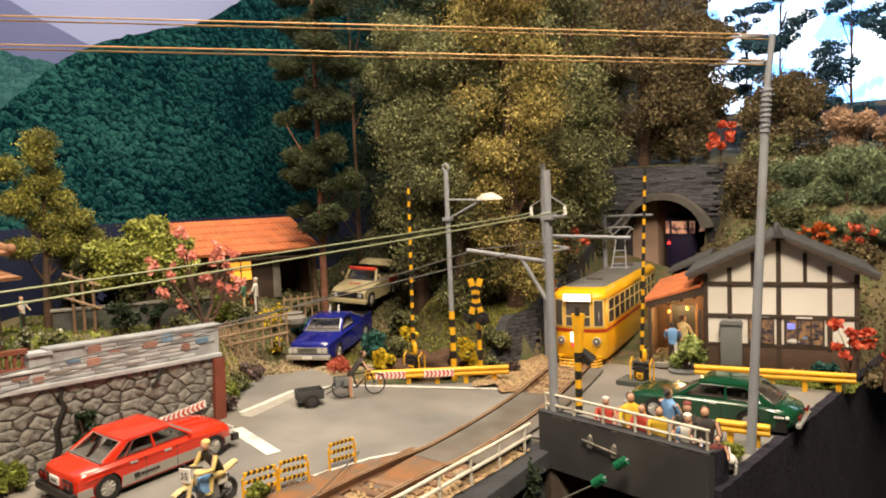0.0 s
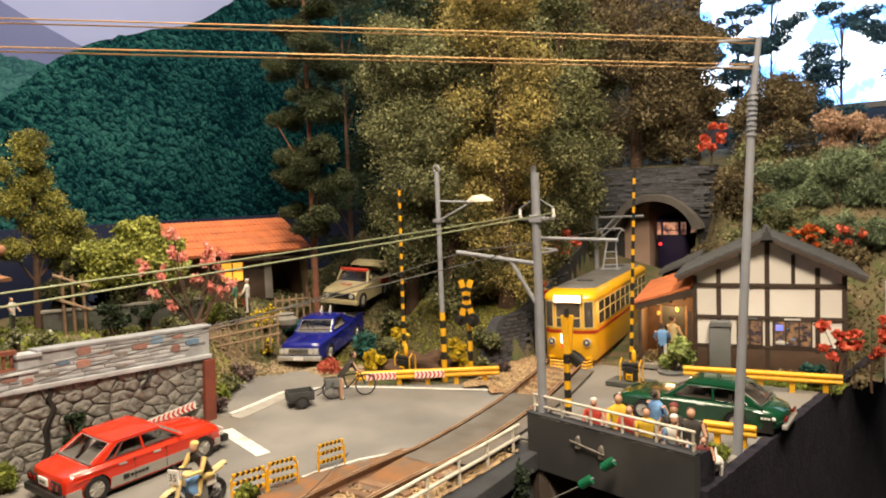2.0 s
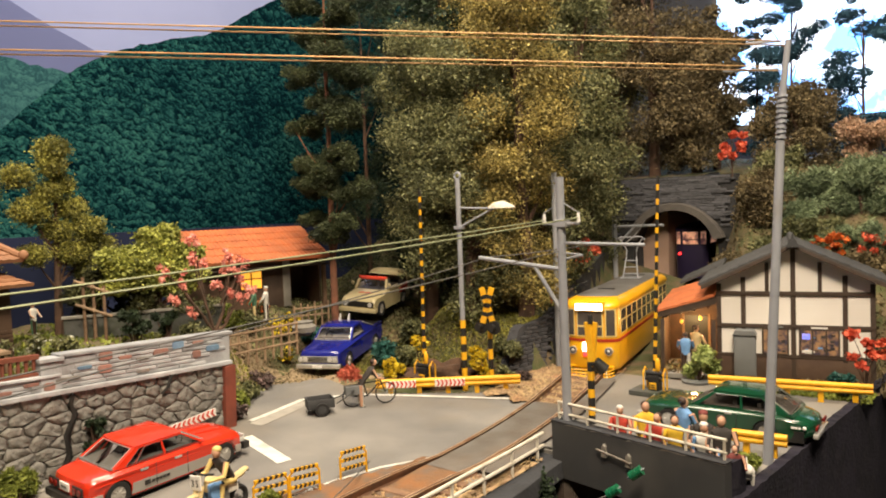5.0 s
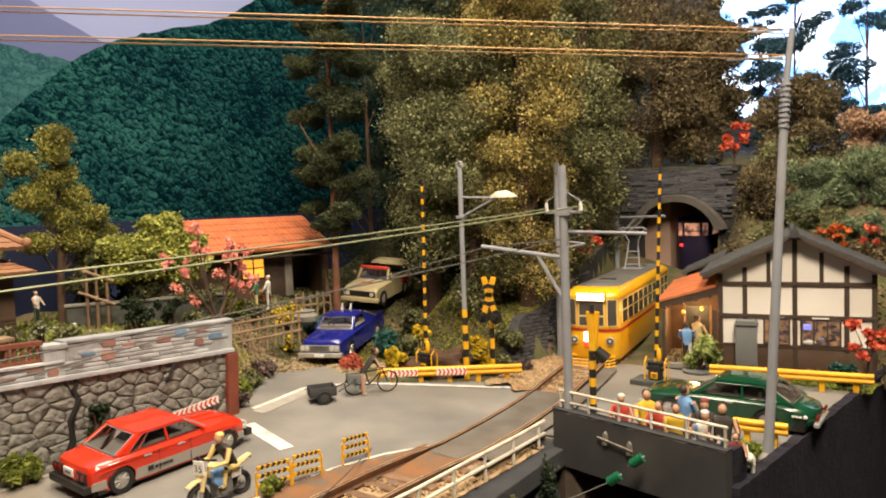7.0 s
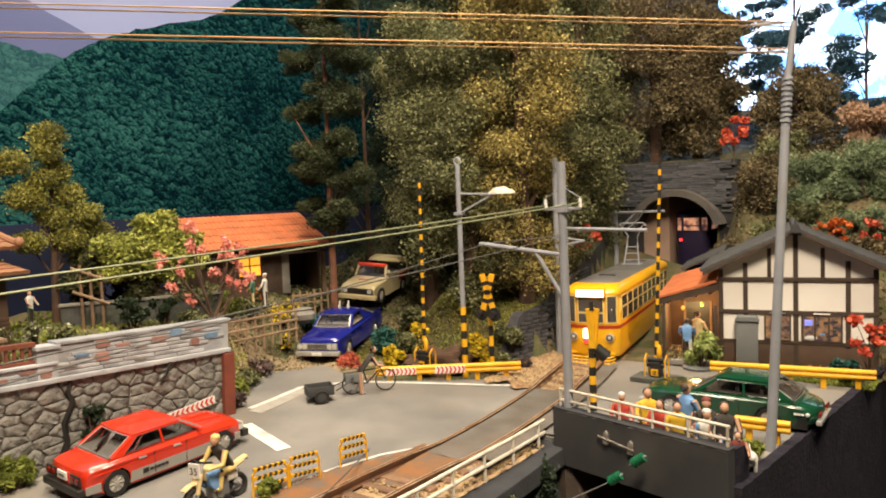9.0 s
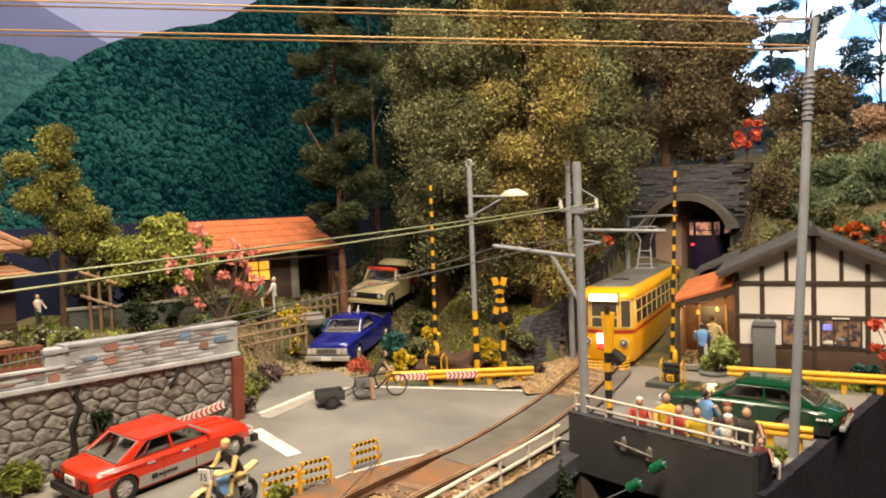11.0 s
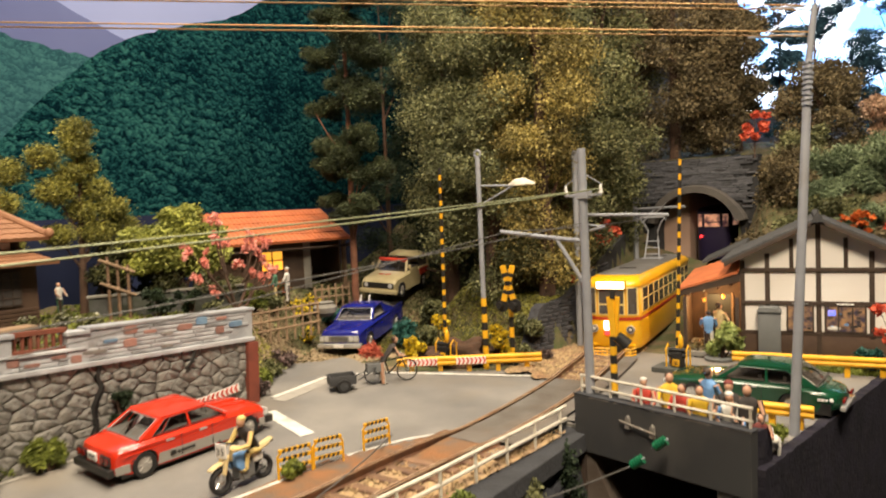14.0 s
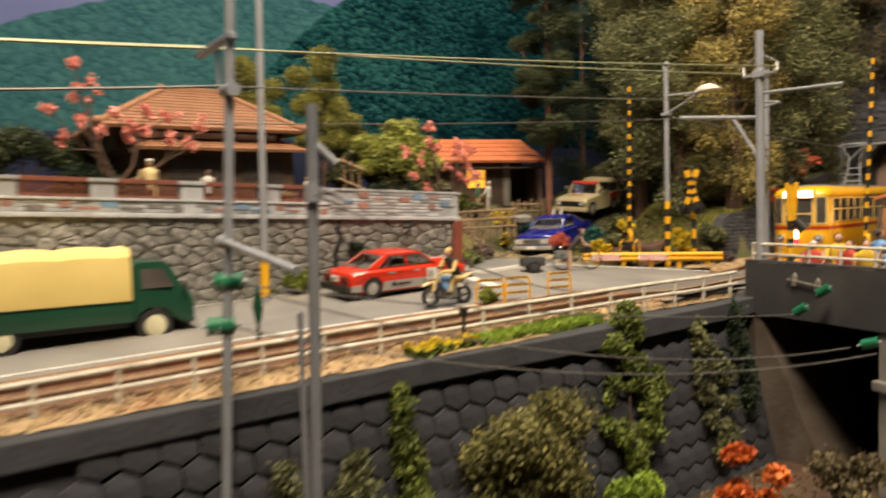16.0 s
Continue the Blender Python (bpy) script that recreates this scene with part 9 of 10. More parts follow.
def bush(name, x, y, z, rx, ry, h, n, size, leaf, label, category="shrub", group="", seed=1, clumps=7, flowers=None, aspect=0.6):
    g = np.random.default_rng(seed)
    cs = [(g.uniform(-1, 1) * rx * 0.65, g.uniform(-1, 1) * ry * 0.65, h * g.uniform(0.25, 0.8)) for _ in range(clumps)]
    rs = [min(rx, ry, h) * g.uniform(0.35, 0.6) for _ in range(clumps)]
    root = thing(name, x, y, z, 0, label, category, group)
    bm = bmesh.new()
    for c in cs:
        rod(bm, (c[0] * 0.15, c[1] * 0.15, -0.4), c, 0.12, 0.05, 5)
    tagged(part("stems", bm, BARK, root), kind="stuff")
    ob = new("foliage", leaves_mesh("foliage", clump_points(g, cs, rs, n, 0.3, 0.9), size, leaf, g, 0.1, aspect))
    ob.parent = root
    tagged(ob, kind="stuff")
    if flowers:
        fm, fn, fs = flowers
        P = clump_points(g, cs, [r * 1.15 for r in rs], fn, 0.85, 0.9)
        P = P[P[:, 2] > h * 0.2]
        ob = new("blossom", leaves_mesh("blossom", P, fs, fm, g, 0.3, 0.9))
        ob.parent = root
        tagged(ob, "blossom", kind="stuff")
    return root


# the tall wooded bank behind the crossing
tree("broadleaf_tree", -64.5, 92.5, 6.0, envelope(1, 8.5, 6.0, 4, 42, 46, 2.6, 4.2), 72000, 0.38, LEAF_OLIVE, BARK, "tall olive-green broadleaf tree on the wooded bank", group="trees on the wooded bank", seed=1, trunk=1.2, keep=lambda P: (P[:, 2] > 19.5) | (P[:, 0] > -64.5))
tree("broadleaf_tree", -56.0, 91.5, 7.5, envelope(2, 7.0, 5.5, 2, 38, 40, 2.4, 4.0), 62000, 0.38, LEAF_OLIVE, BARK, "tall olive-green broadleaf tree on the wooded bank", group="trees on the wooded bank", seed=2, trunk=1.1)
tree("broadleaf_tree", -48.6, 93.5, 8.0, envelope(3, 7.2, 5.5, 4, 44, 44, 2.6, 4.2), 72000, 0.36, LEAF_GOLD, BARK, "tall golden-leaved tree on the wooded bank", group="trees on the wooded bank", seed=3, trunk=1.2)
tree("broadleaf_tree", -53.0, 106.0, 9.5, envelope(4, 8.0, 6.5, 2, 38, 40, 2.8, 4.4), 54000, 0.44, LEAF_OLIVE, BARK, "dark olive broadleaf tree above the track", group="trees on the wooded bank", seed=4, trunk=1.2)
tree("broadleaf_tree", -64.0, 112.0, 9.5, envelope(5, 10.0, 8.0, 4, 62, 44, 3.4, 5.2), 52000, 0.52, LEAF_GOLD, BARK, "tall golden-brown tree behind the bank", group="trees on the wooded bank", seed=5, trunk=1.4)
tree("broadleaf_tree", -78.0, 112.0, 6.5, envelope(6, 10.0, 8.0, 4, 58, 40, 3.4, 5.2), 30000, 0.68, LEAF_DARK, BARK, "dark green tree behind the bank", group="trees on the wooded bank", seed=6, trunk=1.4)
tree("broadleaf_tree", -60.0, 132.0, 14.0, envelope(7, 9.0, 8.0, 0, 46, 40, 3.4, 5.0), 50000, 0.54, LEAF_OLIVE, BARK, "olive broadleaf tree beside the tunnel", group="trees on the wooded bank", seed=7, trunk=1.3)
tree("broadleaf_tree", -57.0, 160.0, 27.5, envelope(8, 11.0, 8.0, 4, 44, 44, 3.6, 5.4), 46000, 0.6, LEAF_BROWN, BARK, "brown-leaved tree above the tunnel", group="trees above the tunnel", seed=8, trunk=1.3)
tree("broadleaf_tree", -49.0, 163.0, 27.5, envelope(9, 6.5, 6.0, 5, 30, 36, 3.2, 5.0), 42000, 0.6, LEAF_BROWN, BARK, "brown-leaved tree above the tunnel", group="trees above the tunnel", seed=9, trunk=1.2)
tree("broadleaf_tree", -74.0, 162.0, 26.5, envelope(10, 12.0, 9.0, 2, 50, 40, 4.0, 6.0), 42000, 0.66, LEAF_GOLD, BARK, "tall golden-brown tree above the tunnel", group="trees above the tunnel", seed=10, trunk=1.4)
tree("broadleaf_tree", -28.5, 158.0, 24.0, envelope(11, 6.5, 6.0, 0, 18, 30, 2.6, 4.2), 34000, 0.52, LEAF_BROWN, BARK, "brown-leaved small tree on the slope", group="trees above the tunnel", seed=11, trunk=0.9)
tree("broadleaf_tree", -29.6, 146.0, 15.0, envelope(12, 4.6, 5.0, -4, 12, 30, 2.2, 3.4), 32000, 0.48, LEAF_BROWN, BARK, "brown scrub tree beside the tunnel portal", group="trees above the tunnel", seed=12, trunk=0.8)

tree("broadleaf_tree", -46.5, 168.0, 30.0, envelope(14, 4.5, 4.0, 8, 32, 26, 1.6, 3.0), 12000, 0.7, LEAF_BROWN, BARK, "brown-leaved slender tree at the window edge", group="trees above the tunnel", seed=14, trunk=0.8)
# red pine
pine_c = [(0.5, 0, 12.5), (-3.6, 0.5, 14.0), (3.6, -0.6, 13.4), (-4.6, 0, 19.0), (0.3, -1.5, 19.8), (4.2, 0.6, 18.0), (-2.2, 0, 22.2), (2.6, 0, 22.6), (-4.0, 0.5, 27.5), (3.6, 0, 28.6), (0.3, 0.8, 31.0), (-4.4, 0, 34.5), (2.2, -0.5, 36.5), (4.8, 0.5, 33.8), (-1.0, 0, 40.5), (3.0, 0.5, 43.0), (-3.5, 0.6, 45), (1.0, 0, 49)]
pine_r = [3.2, 2.4, 2.6, 2.8, 3.4, 3.0, 3.0, 2.8, 2.9, 2.8, 2.8, 2.9, 3.2, 2.8, 3.0, 3.2, 3.0, 3.0]
gp = np.random.default_rng(19)
tufts, tuft_r = list(pine_c), [r * 0.55 for r in pine_r]
for c, r in zip(pine_c, pine_r):
    for _ in range(9):
        d = gp.normal(size=3)
        d *= r * gp.uniform(0.5, 0.95) / np.linalg.norm(d)
        tufts.append((c[0] + d[0], c[1] + d[1], c[2] + d[2] * 0.65))
        tuft_r.append(r * gp.uniform(0.28, 0.52))
tree("pine_tree", -73.6, 81.6, 8.2, (tufts, tuft_r), 110000, 0.42, LEAF_PINE, PINEBARK,
     "tall red-barked pine with clumped dark needles by the shed", trunk=0.55, lean=(0.6, 0), squash=0.75, limbs=8, top=50, seed=20, aspect=0.3, shell=0.35)
# dense dark crown added as a fill for the black shade behind the shed
tree("pine_tree", -80.0, 96.0, 6.0, envelope(21, 7.0, 5.0, 3, 54, 46, 2.8, 4.2), 42000, 0.6, LEAF_DARK, BARK, "pine filling the dark gap behind the shed, shade put into its colour", seed=21, trunk=0.5, squash=0.55, aspect=0.2)
# moss-green garden trees
def garden_tree(x, y, z, cs, rs, n, leaf, label, seed, trunk=0.55, squash=0.75, size=0.5, lean=(0, 0), aspect=0.5):
    tree("garden_tree", x, y, z, (cs, rs), n, size, leaf, BARK, label, trunk=trunk, squash=squash, limbs=len(cs), seed=seed, lean=lean, group="garden trees", aspect=aspect)


PADS = [(0, 0.6, 22.6), (0.6, 0.2, 20.6), (0, -3.4, 19.4), (-0.5, 1.4, 18.4), (0.8, -0.6, 17.4), (0.4, -2.4, 15.4), (-0.4, 2.6, 15.6), (0.6, 4.0, 13.2), (0, 0.6, 13.0), (0.5, 2.0, 10.4), (0, 5.6, 11.0), (0.6, -2.6, 10.2), (0, 4.0, 8.0)]
garden_tree(-86.5, 48.5, 9.4, PADS, [2.0, 1.7, 1.9, 1.8, 1.6, 2.2, 1.9, 2.0, 1.9, 2.2, 1.9, 1.8, 2.0], 36000, LEAF_MOSS, "tall moss-green garden pine with layered uneven pads", 31, lean=(0, 0.8), size=0.3)
garden_tree(-89.5, 38.5, 9.4, [(p[0], -p[1] * 1.1, p[2] * 0.92) for p in PADS], [1.9, 1.8, 2.0, 1.7, 1.7, 2.1, 1.8, 2.0, 1.8, 2.1, 2.0, 1.8, 2.0], 34000, LEAF_MOSS, "tall moss-green garden pine with layered uneven pads", 32, lean=(0, -0.6), size=0.3)
garden_tree(-84.0, 55.0, 9.4, [(0, 0, 9), (0.5, -2.5, 7.2), (0, 2.6, 7.6), (1, 0.6, 5.5), (0, 4.5, 5.2), (0.5, -4.4, 5.4)], [2.2, 2.0, 2.2, 2.2, 2.2, 1.8], 9000, LEAF_SHADEOLIVE, "olive-green garden tree with shade put into its leaf colour", 33)
garden_tree(-80.0, 58.0, 9.2, [(0, 0.4, 10.4), (0.6, -3.0, 9.4), (0, 3.0, 9.2), (0.8, 4.0, 7.0), (0.5, -4.6, 8.2), (0, 1.5, 12.2), (0.4, -1.2, 12.0), (0.3, -6.0, 9.6), (0.8, 0.4, 8.0), (0.6, -2.4, 6.8), (0.2, 4.8, 9.6), (0.3, -5.6, 6.4), (1.0, 1.8, 5.6)], [2.3, 2.2, 2.3, 2.1, 2.1, 1.6, 1.5, 1.7, 2.4, 2.1, 1.6, 1.6, 2.0], 26000, LEAF_LIME, "fresh yellow-green leafy tree beside the shed", 34, size=0.5)
garden_tree(-92.0, 10.0, 9.4, [(0, 0, 9.4), (0, -3.5, 7.6), (0, 4.2, 8.2), (0, 7.5, 6.5), (0, -7, 7)], [2.8, 2.8, 2.8, 2.6, 2.6], 9000, LEAF_PINE, "dark green tree beside the house", 35)
garden_tree(-72.0, 13.8, 9.4, [(0, 0, 4.2), (0.5, -1.4, 3.2), (0, 2.0, 3.4), (0, 3.6, 2.4)], [1.7, 1.6, 1.7, 1.6], 6000, LEAF_DARK, "dark garden shrub before the house", 36)


# cherry blossoms: bare dark limbs with pompoms of pink
def cherry(x, y, z, twigs, label, seed):
    g = np.random.default_rng(seed)
    root = thing("cherry_tree", x, y, z, 0, label, "tree", "cherry trees")
    bm = bmesh.new()
    rod(bm, (0, 0, -0.5), (0.2, 0.2, 3.4), 0.42, 0.3, 8)
    part("trunk", bm, BARK, root, smooth=True)
    fork = Vector((0.2, 0.2, 3.2))
    mains = [Vector(c) for c in twigs[::4]]
    for k, c in enumerate(twigs):
        c = Vector(c)
        start, thick = fork - Vector((0, 0, 0.2)), 0.24
        if k % 4:
            near_main = min(mains, key=lambda q: (q - c).length)
            start, thick = fork.lerp(near_main, g.uniform(0.35, 0.6)) + Vector((0, 0, -0.2)), 0.13
        bm = bmesh.new()
        d = c - start
        m1 = start + d * 0.35 + Vector((g.uniform(-0.3, 0.3), g.uniform(-0.5, 0.5), -0.1 * d.length * g.random()))
        m2 = start + d * 0.7 + Vector((g.uniform(-0.3, 0.3), g.uniform(-0.5, 0.5), g.uniform(-0.5, 0.2)))
        for p, q, r0, r1 in ((start, m1, thick, thick * 0.75), (m1, m2, thick * 0.75, thick * 0.5), (m2, c, thick * 0.5, 0.05)):
            rod(bm, p, q, r0, r1, 6)
        part("limb", bm, BARK, root, smooth=True)
        P = clump_points(g, [tuple(c)] + [tuple(c + Vector(g.normal(size=3) * 0.5)) for _ in range(2)], [0.52, 0.4, 0.36], 120, 0.3, 1.2)
        ob = new("blossom", leaves_mesh("blossom", P, 0.36, LEAF_PINK, g, 0, 0.9))
        ob.parent = root
    return root


cherry(-71.8, 59.8, 6.2, [(0, -5.6, 11.0), (0.3, -3.8, 9.6), (0, -4.6, 7.6), (0, -1.8, 14.6), (0.3, -2.2, 12.2), (0, -0.6, 11.6), (0.4, 0.6, 9.0), (0.3, 1.8, 10.6), (0, 3.0, 12.0), (0.4, 3.6, 10.2), (0, 4.4, 9.2), (0.6, 2.6, 7.6), (0.4, 4.0, 6.8), (0.5, 5.2, 7.8), (0, -2.8, 6.2), (0.2, 5.0, 11.0)], "small cherry tree with pink blossom pompoms", 41)
cherry(-67.6, 16.0, 9.4, [(0, -3.2, 15.2), (0, -1.6, 13.6), (0, -3.4, 11.8), (0, -5.6, 10.4), (0.2, -2.6, 9.6), (0.2, -4.6, 7.4), (0.3, 0.4, 10.4), (0.4, 1.6, 7.8), (0.2, 3.4, 10.8), (0.4, 3.2, 8.6), (0.3, 5.6, 10.2), (0.6, 5.6, 7.6), (0.3, 8.0, 7.2), (0.4, 8.6, 9.4), (0.2, -1.0, 8.6)], "small cherry tree with pink blossom pompoms behind the balustrade", 42)


# red and orange maples
def maple(x, y, z, h, r, leaf, label, seed, n=700, size=0.6):
    g = np.random.default_rng(seed)
    cs = [(g.uniform(-1, 1) * r, g.uniform(-0.6, 0.6) * r, h * g.uniform(0.35, 1)) for _ in range(9)]
    tree("maple_tree", x, y, z, (cs, [r * 0.36] * 9), n, size, leaf, BARK, label, trunk=0.16, limbs=9, seed=seed, group="small maples", squash=0.8, aspect=0.8)


maple(-38.6, 152.0, 27.6, 8.5, 2.2, LEAF_RED, "vivid red maple above the tunnel portal", 51, 450, 0.8)
maple(-8.8, 99.5, 0.7, 7.0, 1.6, LEAF_RED, "vivid red maple beside the station wall", 52, 380, 0.6)
maple(-5.6, 101.0, 0.8, 7.5, 1.7, LEAF_RED, "vivid red maple beside the station wall", 53, 380, 0.6)
maple(-17.0, 129.0, 13.0, 4.0, 1.5, LEAF_ORANGE, "orange maple on the slope behind the station", 54, 260, 0.6)
maple(-12.0, 129.0, 13.0, 4.6, 1.8, LEAF_RED, "red maple on the slope behind the station", 55, 200, 0.55)
maple(-20.0, 130.0, 13.0, 3.6, 1.0, LEAF_ORANGE, "orange maple on the slope behind the station", 56, 160, 0.55)
maple(-52.6, 117.5, 10.0, 7.5, 2.2, LEAF_RED, "red maple above the cutting wall", 57, 800, 0.7)
maple(-47.6, 101.0, 7.5, 3.2, 1.5, LEAF_RED, "small red maple on the bank", 58, 400, 0.6)
maple(-17.4, 49.2, -15.8, 6.6, 2.2, LEAF_ORANGE, "bright orange maple in the ravine", 59, 1800, 0.6)

# slopes right of the tunnel
bush("pine_bush", -22.5, 141.0, ground_z(-22.5, 141) - 2, 5.0, 4.0, 9.0, 9000, 1.0, LEAF_PINEGLARE, "bushy green pine on the slope behind the station", "tree", seed=61, clumps=16, aspect=0.16)
bush("pine_bush", -15.0, 140.0, ground_z(-15, 140) - 3, 6.0, 4.0, 13.0, 14000, 1.0, LEAF_PINEGLARE, "bushy green pine on the slope behind the station", "tree", seed=62, clumps=20, aspect=0.16)
bush("pine_bush", -9.0, 141.0, ground_z(-9, 141) - 3, 5.0, 4.0, 14.5, 11000, 1.0, LEAF_PINEGLARE, "bushy green pine on the slope behind the station", "tree", seed=66, clumps=18, aspect=0.16)
bush("scrub", -29.0, 138.0, ground_z(-29, 138) - 1, 5.0, 4.0, 8.0, 7000, 0.5, LEAF_BROWN, "brown scrub behind the station roof", seed=63, clumps=12)
bush("scrub", -29.0, 148.0, ground_z(-29, 148) - 2, 5.0, 4.0, 11.0, 9000, 0.55, LEAF_OLIVE, "olive scrub beside the tunnel portal", seed=67, clumps=14)
bush("scrub", -15.0, 130.0, ground_z(-15, 130) - 1.5, 7.0, 3.0, 4.5, 6000, 0.5, LEAF_BROWN, "brown scrub behind the station roof", seed=64, clumps=12)
bush("straw_heap", -14.5, 153.0, ground_z(-14.5, 153) - 1, 6.5, 4.0, 13.0, 15000, 0.5, LEAF_STRAW, "pinkish straw-coloured shrub on the slope", seed=65, clumps=14)
bush("scrub", -31.0, 141.0, ground_z(-31, 141) - 1, 3.2, 4.0, 6.0, 6000, 0.5, LEAF_BROWN, "brown scrub beside the tunnel portal", seed=68, clumps=12)
bush("scrub", -27.0, 130.0, ground_z(-27, 130) - 1, 4.5, 4.0, 5.5, 6000, 0.5, LEAF_OLIVE, "olive scrub behind the station roof", seed=69, clumps=12)
bush("scrub", -32.0, 131.0, ground_z(-32, 131) - 1, 3.5, 4.0, 4.5, 5000, 0.5, LEAF_BROWN, "brown scrub on the slope beside the track", seed=70, clumps=12)
bush("scrub", -21.0, 134.0, ground_z(-21, 134) - 1, 4.5, 3.0, 5.0, 5000, 0.5, LEAF_OLIVE, "olive scrub behind the station roof", seed=75, clumps=12)
bush("pine_bush", -18.5, 132.0, ground_z(-18.5, 132) - 2, 4.5, 3.0, 7.5, 9000, 0.95, LEAF_PINEGLARE, "low green pine boughs behind the station roof", "tree", seed=76, clumps=14, aspect=0.16)
bush("pine_bush", -10.5, 132.0, ground_z(-10.5, 132) - 2, 4.5, 3.0, 8.5, 9000, 0.95, LEAF_PINEGLARE, "low green pine boughs behind the station roof", "tree", seed=77, clumps=14, aspect=0.16)
bush("pine_bush", -24.5, 136.0, ground_z(-24.5, 136) - 2, 4.0, 3.0, 7.5, 8000, 0.95, LEAF_PINEGLARE, "low green pine boughs behind the station roof", "tree", seed=78, clumps=14, aspect=0.16)
# dark pines against the bright window, its blue glare put into their needle colour
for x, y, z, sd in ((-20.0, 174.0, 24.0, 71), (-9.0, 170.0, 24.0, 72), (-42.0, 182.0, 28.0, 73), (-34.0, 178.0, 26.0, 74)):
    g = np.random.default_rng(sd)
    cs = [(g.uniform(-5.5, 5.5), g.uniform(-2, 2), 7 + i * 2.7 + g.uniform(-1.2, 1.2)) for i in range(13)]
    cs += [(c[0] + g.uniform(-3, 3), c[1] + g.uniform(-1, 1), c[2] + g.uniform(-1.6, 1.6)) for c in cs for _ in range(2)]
    tree("dark_pine", x, y, z, (cs, list(g.uniform(0.9, 2.6, 39))), 13000, 0.9, LEAF_GLARE, BARK, "pine in front of the bright window, blue glare put into its needle colour", trunk=0.45, squash=0.6, limbs=14, seed=sd, group="pines before the window", aspect=0.25)

# bank, verges and beds
g = np.random.default_rng(91)
